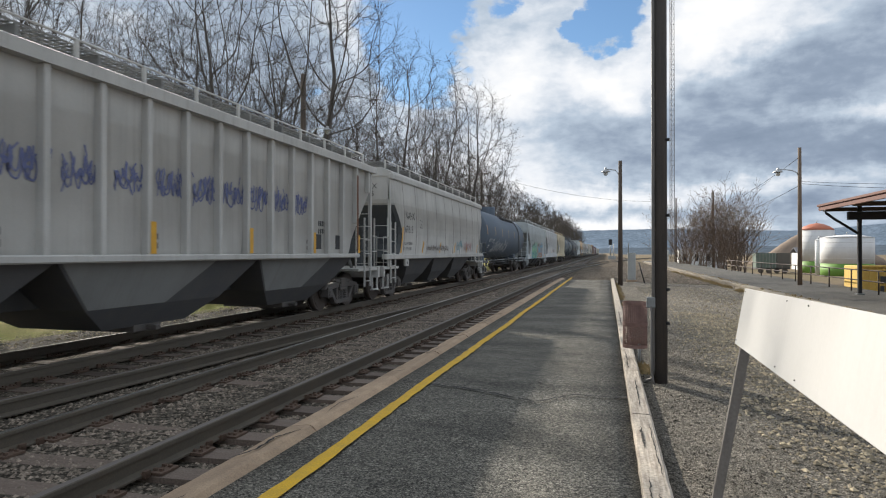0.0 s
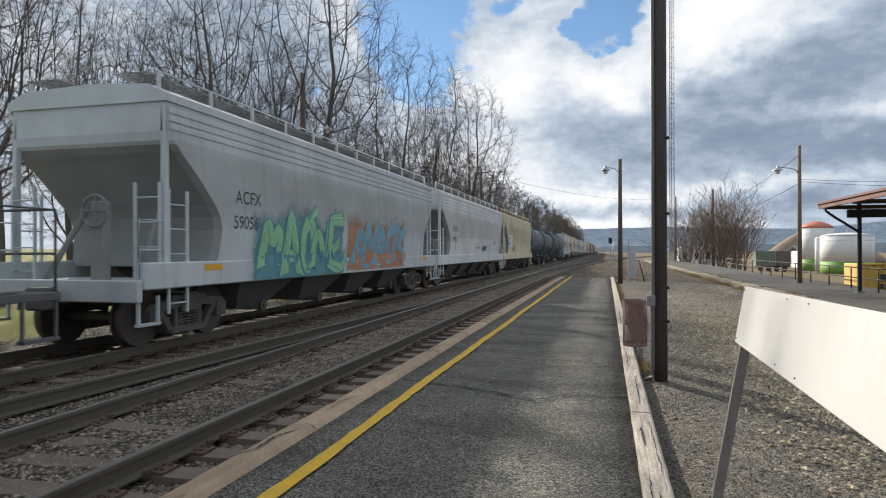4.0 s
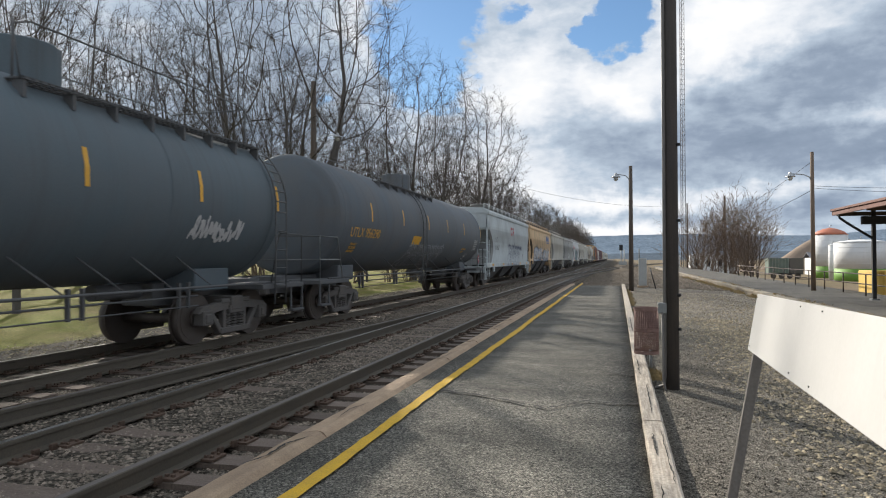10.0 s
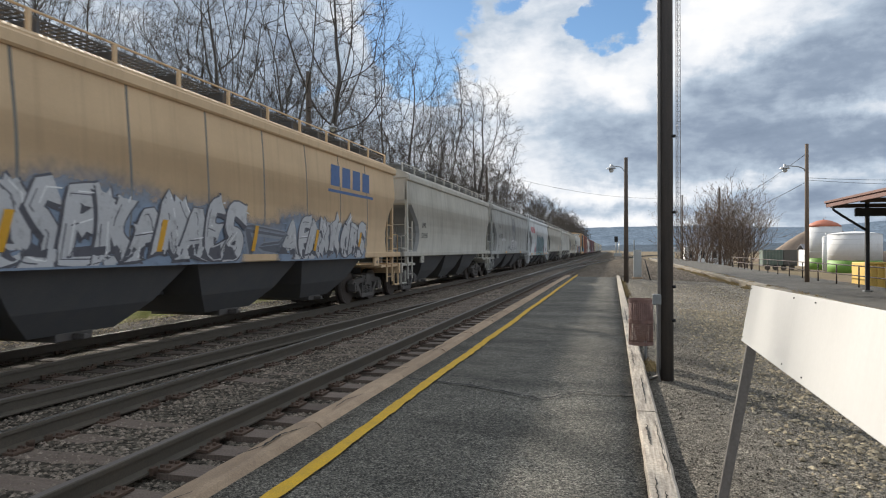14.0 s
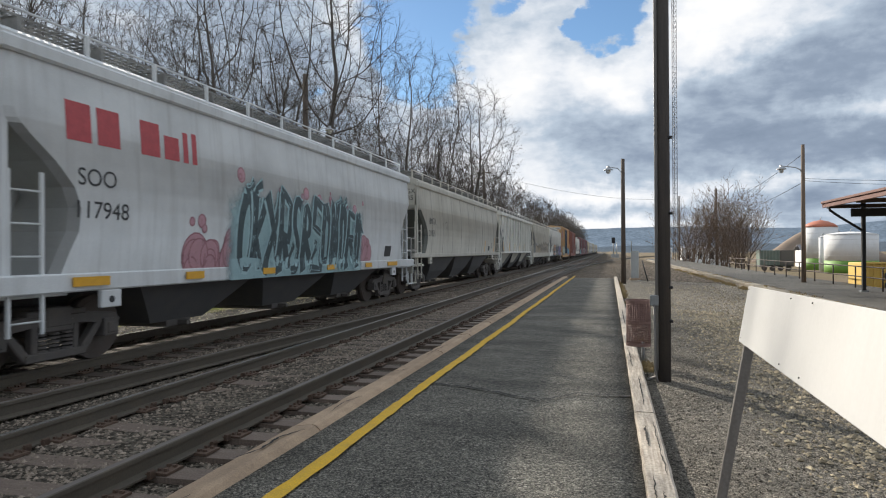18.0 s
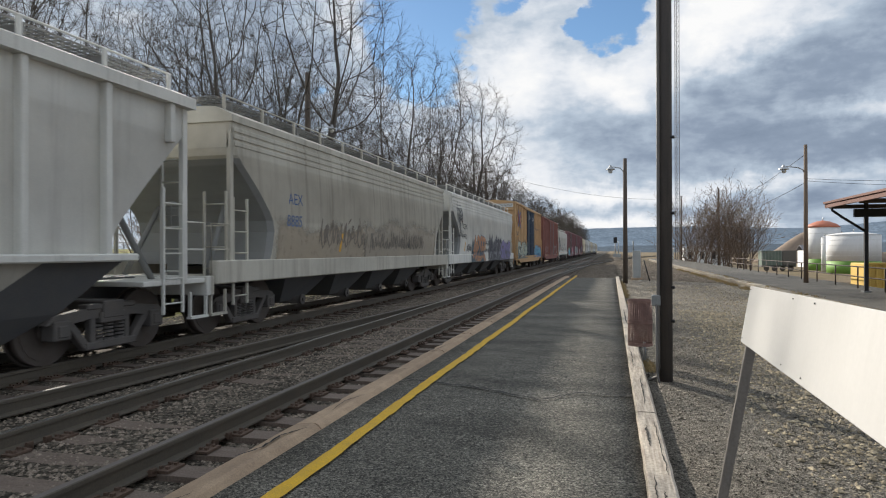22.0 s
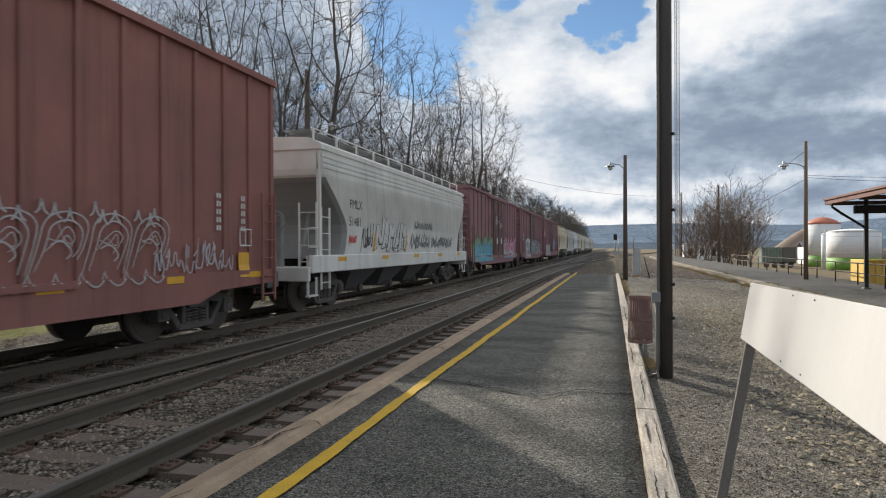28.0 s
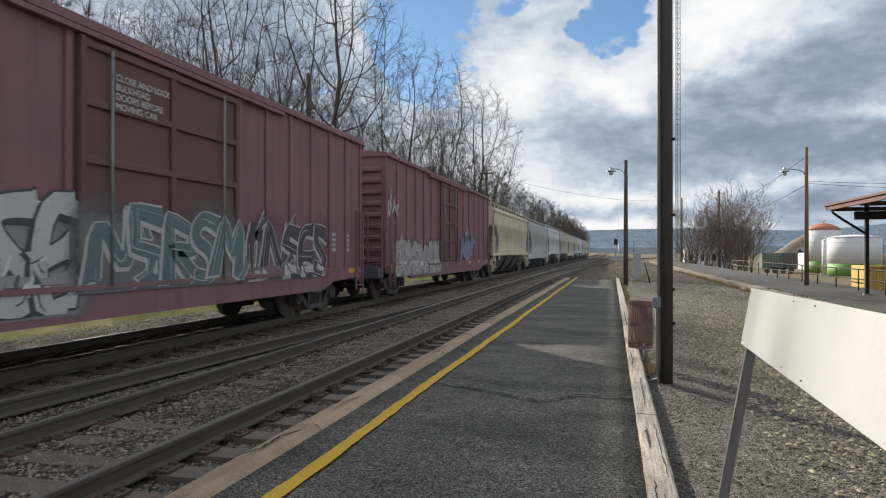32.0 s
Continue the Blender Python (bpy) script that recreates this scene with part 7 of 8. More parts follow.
TREES = [tree_meshes(5, 20, 4.5, 7.0, 8.2, 0.34, 2300, 0.38, 0.46, 0.009, 2, 1.15, 1, 0.006), tree_meshes(9, 20, 5.6, 5.6, 7.4, 0.30, 1500, 0.38, 0.46, 0.01, 2, 1.15, 1, 0.007),
         tree_meshes(14, 20, 3.6, 7.0, 8.6, 0.36, 2400, 0.38, 0.46, 0.009, 2, 1.15, 1, 0.006), tree_meshes(21, 20, 5.5, 4.8, 7.4, 0.18, 900, 0.4, 0.5, 0.01, 2, 1.0, 1),
         tree_meshes(33, 20, 3.0, 5.6, 8.8, 0.2, 700, 0.55, 0.7, 0.015, 3, 1.4, 1, 0.010), scrub_meshes(41, 6, 8), scrub_meshes(43, 6, 7),
         tree_meshes(35, 20, 2.0, 6.4, 9.2, 0.22, 420, 0.75, 0.9, 0.03, 3, 1.9, 1, 0.026)]


def tree(kind, x, y, z, size, turn, label, group):
    t = tagged(new("tree"), label, "tree", group)
    t.matrix_basis = Matrix.LocRotScale((x, y, z), Euler((0, 0, radians(turn))), (size, size, size))
    piece("trunk", TREES[kind][0], t)
    piece("crown", TREES[kind][1], t)
    return t


rnd = random.Random(77)
for kind, x, y, size, turn in [(1, -18.1, 55.5, 1.07, 20), (1, -14.2, 62.5, 0.97, 170), (2, -16.6, 29.2, 1.0, 100), (3, -22, 26, 0.72, 0), (2, -26, 38.5, 0.95, 200), (3, -31, 31, 0.95, 50), (3, -34.5, 28.5, 0.95, 190), (3, -29, 35, 0.95, 300), (0, -25.5, 20, 0.8, 260), (3, -21, 18, 0.8, 30),
                               (0, -22.6, 46.8, 0.84, 75), (0, -22.5, 53.5, 0.7, 310), (3, -20.5, 50, 0.58, 10), (2, -21.8, 38.5, 0.82, 30), (0, -19, 60, 0.66, 150), (1, -16.6, 59, 0.8, 300), (0, -15.3, 72, 0.62, 40), (3, -14.5, 80, 0.56, 80), (3, -17.5, 66, 0.6, 200)]:
    tree(kind, x, y, -0.45, size, turn, "tall bare winter tree beyond the tracks", "trees beyond the train")
for i in range(16):
    y = 24 + i * 4.6 + rnd.uniform(-2, 2)
    x = -rnd.uniform(29, 38) if y < 62 else -rnd.uniform(19, 28)
    tree(rnd.choice((3, 4, 4)), x, y, -0.3, rnd.uniform(0.55, 0.75), rnd.uniform(0, 360), "bare winter tree in the wood beyond the tracks", "trees beyond the train")
for i in range(20):
    tree(rnd.choice((5, 6)), -rnd.uniform(17.5, 22), 26 + i * 3.4 + rnd.uniform(-1, 1), -0.45, rnd.uniform(0.7, 1.2), rnd.uniform(0, 360), "bare scrub at the edge of the wood", "scrub beyond the train")
for kind, x, y, size, turn in [(3, -15.5, 86, 0.6, 140), (4, -14.5, 90, 0.58, 250), (4, -15.0, 76, 0.72, 20), (4, -16.5, 82, 0.7, 130), (4, -13.8, 96, 0.62, 310), (4, -17.5, 70, 0.75, 60), (4, -21, 58, 0.72, 200)]:
    tree(kind, x, y, -0.4, size, turn, "bare winter tree in the row along the tracks", "trees beyond the train")
for i in range(30):
    y = 92 + i * 9 + rnd.uniform(-4, 4)
    tree(4 if y < 130 else 7, -rnd.uniform(13.5, 20), y, -0.4, rnd.uniform(0.6, 0.76) if y < 200 else rnd.uniform(0.65, 0.85), rnd.uniform(0, 360), "bare winter tree in the row along the tracks", "trees beyond the train")
for x, y, s, k in [(10.4, 91, 1.5, 5), (11.6, 88, 1.6, 6), (14.4, 88.7, 1.7, 5), (15.4, 84.4, 1.65, 6), (16.2, 86, 1.5, 5)]:
    tree(k, x, y, -1.6, s, rnd.uniform(0, 360), "bare spreading scrub tree beside the yard", "scrub beside the yard")


# ---- platform edge, timber, gravel ----
def make_edging():
    rnd = random.Random(2)
    y = -11.8
    while y < PLAT_END:
        w = rnd.uniform(1.6, 2.4)
        bm = B()
        n = max(4, int(w / 0.16))
        rows = []
        for i in range(n + 1):
            yy = y + 0.008 + (w - 0.016) * i / n
            bite = max(0, noise.noise((yy * 4.3, 7, 0)) - 0.25) * 0.12
            zz = rnd.uniform(-0.004, 0.004)
            rows.append([(PLAT_L + bite, yy, -0.3), (PLAT_L + bite, yy, -0.03 + zz), (PLAT_L + bite + 0.02, yy, 0.016 + zz), (PLAT_L + 0.185 + rnd.uniform(-0.006, 0.006), yy, 0.042 + zz), (PLAT_L + 0.225 + rnd.uniform(-0.01, 0.01), yy, 0.032 + zz), (PLAT_L + 0.268, yy, -0.006), (PLAT_L + 0.268, yy, -0.3)])
        loft(bm, rows)
        part("edging_stone", bm, "edging", platform)
        y += w


make_edging()


def make_timber():
    rnd = random.Random(8)
    y = -11.5
    for w in (5.8, 5.9, 2.9, 2.85, 2.15, 5.2, 5.6, 5.9, 6.0, 5.8):
        bm = B()
        n = int(w / 0.2)
        rows = []
        for i in range(n + 1):
            yy = y + 0.012 + (w - 0.024) * i / n
            j = [rnd.uniform(-0.003, 0.003) for _ in range(4)]
            x0, x1 = PLAT_R - 0.012 + j[0], PLAT_R + 0.168 + j[1]
            rows.append([(x0, yy, -0.2), (x0, yy, 0.035 + j[2]), (x0 + 0.012, yy, 0.05 + j[2]), (x1 - 0.02, yy, 0.05 + j[3]), (x1, yy, 0.03 + j[3]), (x1, yy, -0.2)])
        loft(bm, rows)
        part("edge_timber", bm, "timber", platform, "weathered grey squared timber")
        y += w


make_timber()


# ---- poles, bin, board ----
def tall_pole():
    p = thing("pole", None, None, "tall dark creosoted pole with a conduit on it", "pole", m=pose(0.612, 7.98, -0.06))
    bm = B()
    tube(bm, [(0, 0, 0), (0, 0, 3.0), (0, 0, 9.5)], 0.088, 18, r2=0.082)
    part("shaft", bm, "pole", p)
    tubed("conduit", "pole_pipe", p, [(-0.2, -0.05, -0.02), (-0.16, -0.06, 0.03), (-0.085, -0.07, 0.06), (-0.078, -0.07, 0.16), (-0.074, -0.068, 9.3)], r=0.02, n=8)
    tubed("conduit", "pole_pipe", p, [(-0.07, -0.14, -0.03), (-0.085, -0.125, 0.05), (-0.1, -0.1, 0.14), (-0.105, -0.09, 0.92)], r=0.014, n=8)
    for z in (0.72, 1.12, 2.0, 2.9):
        tubed("step_bolt", "cable", p, [(0.06, -0.04, z), (0.108, -0.05, z)], r=0.02)
    boxed("junction_box", "conduit", p, (-0.155, -0.055, -0.10, -0.02, 0.9, 1.03), bevel=0.01)
    return p


tall_pole()


def litter_bin():
    b = thing("litter_bin", None, None, "rusty brown wire-mesh litter bin on a thin post", "litter bin", m=pose(0.37, 9.0, -0.09))
    r, z0, z1 = 0.155, 0.32, 0.9
    bm = B()
    for k in range(36):
        a = 2 * math.pi * k / 36
        tube(bm, [(r * math.cos(a), r * math.sin(a), z0), (r * math.cos(a), r * math.sin(a), z1)], 0.004, 4)
    for k in range(24):
        z = z0 + (z1 - z0) * k / 23
        tube(bm, [(r * math.cos(a), r * math.sin(a), z) for a in [2 * math.pi * j / 24 for j in range(25)]], 0.004, 4)
    part("mesh_basket", bm, "mesh_metal", b)
    for z in (z0, z0 + 0.3, z1):
        bm = B()
        loft(bm, [[((r + d) * math.cos(a), (r + d) * math.sin(a), z + h) for a in [2 * math.pi * j / 24 for j in range(24)]] for d, h in ((0.008, -0.02), (0.01, 0.02))], caps=False)
        part("rim_band", bm, "mesh_metal", b)
    bm = B()
    loft(bm, [[(r * 0.97 * math.cos(a), r * 0.97 * math.sin(a), z) for a in [2 * math.pi * j / 24 for j in range(24)]] for z in (z0 + 0.27, z1 - 0.01)], caps=False)
    part("liner", bm, "mesh_metal", b, "rusty perforated liner")
    tubed("post", "conduit", b, [(0.06, 0.1, 0.03), (0.06, 0.1, z0 + 0.02)], r=0.02, n=8)
    return b


litter_bin()


def notice_board():
    b = thing("notice_board", None, None, "blank white board on a leaning grey post", "board")
    lean = Vector((-0.05, 0.0, -0.29))
    a = Vector((0.705, 3.59, 1.312))            # upper far corner
    d = Vector((-0.035, -1.0, 0.021))           # the way it runs
    n = Vector((0.985, 0.0, -0.17))
    bm = B()
    loft(bm, [[p + n * off for p in (a, a + d * 2.3, a + d * 2.3 + lean, a + lean)] for off in (-0.008, 0.008)])
    part("panel", bm, "white_board", b, bevel=0.002)
    bm = B()
    for k, u in enumerate((0.04, 0.95, 1.25)):
        for v in (0.06, 0.92):
            c = a + d * u + lean * v + n * -0.009
            tube(bm, [c, c - n * 0.003], 0.003, 6)
    tagged(part("screw", bm, "dark_metal", b), kind="stuff")
    top = a + d * 0.09 + lean * 0.3 + n * 0.03
    foot = Vector((0.50, 3.55, -0.08))
    bm = B()
    u = (top - foot).normalized()
    w, t_ = Vector((0.024, 0, 0)), Vector((0, 0.018, 0))
    loft(bm, [[p - w - t_, p + w - t_, p + w + t_, p - w + t_] for p in (foot, top)])
    part("post", bm, "post_wood", b, bevel=0.004)
    top2, foot2 = a + d * 2.1 + lean * 0.3 + n * 0.03, Vector((0.44, 1.5, -0.08))
    bm = B()
    loft(bm, [[p - w - t_, p + w - t_, p + w + t_, p - w + t_] for p in (foot2, top2)])
    part("post", bm, "post_wood", b, bevel=0.004)
    return b


notice_board()

# ---- far side of the gravel: low platform, railing, lamps, canopy ----
def right_platform():
    bm = B()
    box(bm, RIGHT_EDGE + 0.3, 10.2, -10, 120, -0.5, 0.0)
    pl = thing("side_platform", bm, "asphalt_far", "low dark asphalt side platform with a stone edge", "platform", kind="structure")
    rnd = random.Random(6)
    y = 6.0
    while y < 110:
        w = rnd.uniform(0.7, 1.3)
        bm = B()
        d = rnd.uniform(0.0, 0.03)
        box(bm, RIGHT_EDGE + d, RIGHT_EDGE + 0.32, y, y + w - 0.02, -0.5, -0.11 + rnd.uniform(-0.01, 0.01))
        part("edge_stone", bm, "stone_wall", pl, bevel=0.015)
        y += w
    y = 6.0
    while y < 110:
        w = rnd.uniform(2.0, 3.0)
        boxed("coping", "old_coping", pl, (RIGHT_EDGE - 0.04, RIGHT_EDGE + 0.33, y, y + w - 0.015, -0.105, 0.012), bevel=0.012)
        y += w


right_platform()


def railing():
    r = tagged(new("railing"), "rusty pipe railing along the side platform", "railing")
    for k in range(15):
        y = 20 + k * 2.7
        x = 9.3 + 0.45 * (y - 28) / 28
        tubed("post", "rust_rail", r, [(x, y, 0), (x, y, 0.86)], r=0.028, n=8)
    for z in (0.84, 0.45):
        tubed("bar", "rust_rail", r, [(9.3 + 0.45 * (y - 28) / 28, y, z) for y in (19, 30, 45, 58.3)], r=0.024, n=8)


railing()


def lamp_post(x, y, top, head, arm_z, label, mat, r=0.115):
    p = thing("lamp_post", None, None, label, "lamp post", m=pose(x, y, -0.08))
    bm = B()
    tube(bm, [(0, 0, 0), (0, 0, top * 0.5), (0, 0, top + 0.08)], r, 12, r2=r * 0.72)
    part("shaft", bm, mat, p)
    hx, hz = head[0] - x, head[1] + 0.08
    tubed("arm", "galvanised", p, [(0, 0, arm_z), (hx * 0.12, 0, arm_z + (hz - arm_z) * 0.75), (hx * 0.35, 0, hz + 0.02), (hx * 0.8, 0, hz + 0.08), (hx, 0, hz + 0.08)], r=0.024, n=8)
    bm = B()
    loft(bm, [[(hx + q * math.cos(a), q * math.sin(a), hz + dz) for a in [2 * math.pi * j / 14 for j in range(14)]] for q, dz in ((0.05, 0.16), (0.08, 0.06), (0.21, -0.02), (0.22, -0.05))])
    part("shade", bm, "galvanised", p)
    bm = B()
    loft(bm, [[(hx + q * math.cos(a), q * math.sin(a), hz + dz) for a in [2 * math.pi * j / 12 for j in range(12)]] for q, dz in ((0.09, -0.05), (0.11, -0.14), (0.06, -0.22))])
    part("globe", bm, "glass_lamp", p)
    return p


lamp_post(0.62, 31.1, 5.84, (-0.05, 5.38), 4.85, "grey wooden lamp post with a curved arm beside the platform", "grey_pole")
lamp_post(8.56, 32.15, 6.3, (7.66, 5.25), 4.95, "brown wooden lamp post with a curved arm on the side platform", "brown_pole", r=0.105)
lamp_post(-14.0, 27.5, 10.0, (-12.75, 7.3), 6.9, "weathered wooden utility pole with a lamp beyond the train", "grey_pole", r=0.17)


def plain_pole(x, y, z0, z1, r, label, arms=0):
    p = thing("utility_pole", None, None, label, "utility pole", "utility poles", m=pose(x, y, z0))
    bm = B()
    tube(bm, [(0, 0, 0), (0, 0, (z1 - z0) / 2), (0, 0, z1 - z0)], r, 10, r2=r * 0.7)
    part("shaft", bm, "grey_pole", p)
    for k in range(arms):
        boxed("crossarm", "grey_pole", p, (-0.9, 0.9, -0.05, 0.05, z1 - z0 - 0.5 - 0.8 * k, z1 - z0 - 0.38 - 0.8 * k), bevel=0.01)


plain_pole(14.4, 95, -0.8, 10.1, 0.17, "bare wooden utility pole beside the yard")
plain_pole(11.0, 110, -0.8, 10.4, 0.15, "slim wooden utility pole far along the yard")
plain_pole(-14.0, 71.8, -0.5, 11.0, 0.17, "wooden utility pole among bare trees", 1)


def wire(pts, sag, label, r=0.012):
    a, b = Vector(pts[0]), Vector(pts[1])
    run = [a.lerp(b, i / 14) - Vector((0, 0, sag * 4 * (i / 14) * (1 - i / 14))) for i in range(15)]
    bm = B()
    tube(bm, run, r, 4)
    thing("overhead_wire", bm, "cable", label, "wire", "overhead wires")


wire([(8.6, 32.15, 4.75), (14.5, 30.0, 4.3)], 0.08, "thin black overhead wire from the lamp post", 0.008)
wire([(8.6, 32.15, 4.65), (14.5, 30.0, 4.1)], 0.1, "thin black overhead wire from the lamp post", 0.008)
wire([(8.6, 32.15, 5.9), (14.4, 95, 7.8)], 0.5, "thin black overhead wire to the yard pole", 0.014)
wire([(8.6, 32.15, 4.6), (14.4, 95, 6.2)], 0.5, "thin black overhead wire to the yard pole", 0.014)
wire([(-14, 71.8, 10.6), (11, 110, 10.0)], 1.2, "thin overhead wire across the tracks", 0.016)


def canopy():
    c = tagged(new("platform_canopy"), "brown-edged platform canopy on dark steel posts", "canopy")
    y0, y1 = 2.0, 25.95
    bm = B()
    loft(bm, [[(7.62, y, 3.12), (7.62, y, 3.2), (10.2, y, 3.75), (13.2, y, 3.2), (13.2, y, 3.12), (10.2, y, 3.6)] for y in (y0, y1)])
    part("roof", bm, "soffit", c)
    boxed("fascia", "roof_brown", c, (7.55, 7.62, y0, y1 + 0.04, 3.02, 3.19), (7.5, 7.56, y0, y1 + 0.08, 3.17, 3.25), bevel=0.008)
    bm = B()
    loft(bm, [[(7.55, y, 3.05), (7.55, y, 3.25), (10.2, y, 3.82), (13.2, y, 3.25), (13.2, y, 3.05), (10.2, y, 3.58)] for y in (y1 + 0.0, y1 + 0.07)])
    part("gable_trim", bm, "roof_brown", c)
    for k in range(9):
        y = y0 + 0.8 + k * 2.9
        boxed("rafter", "soffit", c, (7.7, 10.1, y - 0.05, y + 0.05, 3.0, 3.14))
    for y in (25.4, 17.4, 9.4):
        boxed("post", "dark_metal", c, (8.61, 8.73, y - 0.06, y + 0.06, 0.0, 3.3), bevel=0.01)
        tubed("bracket", "dark_metal", c, [(8.66, y, 2.15), (7.9, y, 2.68), (7.62, y, 2.9), (7.58, y, 3.05)], r=0.045, n=8)
        boxed("beam", "dark_metal", c, (8.3, 12.6, y - 0.09, y + 0.09, 2.66, 2.95), bevel=0.01)
        boxed("footing", "conduit", c, (8.55, 8.79, y - 0.12, y + 0.12, 0.0, 0.05))


canopy()


def skip():
    s = tagged(new("waste_skip"), "yellow ribbed steel waste skip behind the railing", "waste skip")
    x0, x1, y0, y1, z0, z1 = 10.3, 13.8, 30.2, 32.0, -0.3, 0.93
    boxed("tub", "skip_yellow", s, (x0, x1, y0, y1, z0, z1), bevel=0.03)
    for k in range(14):
        x = x0 + 0.1 + k * 0.255
        boxed("rib", "skip_yellow", s, (x, x + 0.06, y0 - 0.05, y0, z0, z1 - 0.06), bevel=0.01)
    boxed("rim", "skip_yellow", s, (x0 - 0.05, x1 + 0.05, y0 - 0.07, y0 + 0.05, z1 - 0.06, z1 + 0.03), bevel=0.015)
    boxed("marking", "dark_paint", s, (11.05, 11.35, y0 - 0.056, y0 - 0.052, 0.2, 0.5), (11.05, 11.2, y0 - 0.056, y0 - 0.052, -0.15, 0.1), (11.25, 11.4, y0 - 0.056, y0 - 0.052, -0.15, 0.1))


skip()


def silo(x, y, z0, r, z1, green, top, label, dome):
    s = tagged(new("storage_tank"), label, "storage tank", "storage tanks of the yard")

    def ring(rr, z, n=36):
        return [(x + rr * math.cos(2 * math.pi * j / n), y + rr * math.sin(2 * math.pi * j / n), z) for j in range(n)]

    bm = B()
    loft(bm, [ring(r, z0), ring(r, green)], smooth=True)
    part("green_base", bm, "silo_green", s)
    bm = B()
    loft(bm, [ring(r, green + 0.001), ring(r, z1)], smooth=True)
    part("shell", bm, "silo_white", s)
    bm = B()
    loft(bm, [ring(r + 0.05, z1), ring(r * 0.8, z1 + dome * 0.45), ring(r * 0.4, z1 + dome * 0.85), ring(0.15, z1 + dome)], smooth=True)
    part("dome", bm, top, s)
    for k in range(1, 5):
        bm = B()
        z = green + (z1 - green) * k / 5
        loft(bm, [ring(r + 0.025, z), ring(r + 0.025, z + 0.05)], caps=False)
        part("weld_ring", bm, "silo_white", s)
    tubed("vent", "galvanised", s, [(x, y, z1 + dome - 0.05), (x, y, z1 + dome + 0.35), (x + 0.3, y, z1 + dome + 0.45)], r=0.07)


silo(36.8, 113, -2.3, 3.68, 3.8, -0.25, "silo_white", "squat white storage tank with a green base", 0.5)
silo(37.1, 129, -2.3, 2.8, 5.55, -0.1, "silo_red", "tall white storage tank with a red dome", 1.3)
silo(35.4, 122, -2.3, 0.55, 3.6, -2.2, "silo_white", "slim white upright storage tank", 0.2)


def parked_wagon():
    w = tagged(new("parked_wagon"), "dark green open-sided freight wagon parked in the yard", "wagon")
    x0, y0, z0 = 25.5, 122, -2.2
    for k, m in enumerate(("silo_green", "dark_metal")):
        boxed("body", M["truck"] if k else livery("faded_green", (0.16, 0.2, 0.17)), w, (x0 + k * 3.3, x0 + 3.25 + k * 2.2, y0, y0 + 2.8, z0 + 1.0, z0 + 3.6), bevel=0.03)
    for k in range(7):
        boxed("side_post", "conduit", w, (x0 + 0.1 + k * 0.5, x0 + 0.16 + k * 0.5, y0 - 0.06, y0, z0 + 1.0, z0 + 3.6))
    for k in range(4):
        bm = B()
        tube(bm, [(x0 + 0.8 + k * 1.3, y0 + 0.2, z0 + 0.46), (x0 + 0.8 + k * 1.3, y0 + 0.35, z0 + 0.46)], 0.46, 16)
        part("wheel", bm, "wheel", w)
    boxed("underframe", "under", w, (x0, x0 + 5.5, y0 + 0.2, y0 + 2.6, z0 + 0.75, z0 + 1.0))


parked_wagon()


def shed(x0, x1, y, depth, z0, z1, ridge, label):
    s = tagged(new("building"), label, "building", "far buildings")
    boxed("wall", "house_white", s, (x0, x1, y, y + depth, z0, z1))
    bm = B()
    loft(bm, [[(x, y - 0.3, z1 - 0.05), (x, y + depth / 2, ridge), (x, y + depth + 0.3, z1 - 0.05), (x, y + depth / 2, ridge - 0.15)] for x in (x0 - 0.3, x1 + 0.3)])
    part("roof", bm, "house_roof", s)
    n = max(2, int((x1 - x0) / 2.5))
    for k in range(n):
        xx = x0 + (x1 - x0) * (k + 0.5) / n
        w = boxed("window", "dark_metal", s, (xx - 0.4, xx + 0.4, y - 0.03, y + 0.01, z0 + (z1 - z0) * 0.4, z0 + (z1 - z0) * 0.8))


shed(10.6, 13.4, 150, 8, -2.0, 1.8, 2.1, "low white building behind bare scrub")
shed(16.2, 26.5, 156, 8, -2.2, 2.0, 2.4, "long low white shed behind bare scrub")
shed(39.6, 41.6, 150, 5, -2.2, 1.4, 2.6, "small white gabled house beyond the yard")
for k, (x, y, w) in enumerate([(95, 800, 12), (150, 860, 16), (230, 900, 14), (300, 880, 16)]):
    shed(x, x + w, y, 10, -4, 3.5, 6.5, "small pale house in the far town")


def mound():
    bm = B()
    rows = []
    for k in range(7):
        u = k / 6
        rr = 1 - u
        rows.append([(59 + (19.0 * rr + 0.2) * math.cos(a) * (1 + 0.06 * math.sin(3 * a + k)), 205 + (8 * rr + 0.2) * math.sin(a), -2.4 + 11.5 * (1 - rr ** 1.12)) for a in [2 * math.pi * j / 26 for j in range(26)]])
    loft(bm, rows, smooth=True)
    thing("sand_mound", bm, "sand", "tall brown mound of sand in the yard", "mound")


mound()


def lattice_mast():
    m = tagged(new("lattice_mast"), "slender steel lattice radio mast", "mast")
    x, y, w, top = 11.3, 119.5, 0.38, 62.0
    legs = [(x - w, y - w * 0.5), (x + w, y - w * 0.5), (x, y + w)]
    for lx, ly in legs:
        tubed("leg", "mast", m, [(lx, ly, -1.5), (lx, ly, top)], r=0.05, n=5)
    bm = B()
    n = 70
    for k in range(n):
        z0, z1 = -1 + (top + 1) * k / n, -1 + (top + 1) * (k + 1) / n
        for i in range(3):
            a, b = legs[i], legs[(i + 1) % 3]
            tube(bm, [(a[0], a[1], z0), (b[0], b[1], z1)], 0.028, 3)
            tube(bm, [(b[0], b[1], z0), (a[0], a[1], z0)], 0.025, 3)
    tagged(part("lacing", bm, "mast", m), kind="stuff")


lattice_mast()


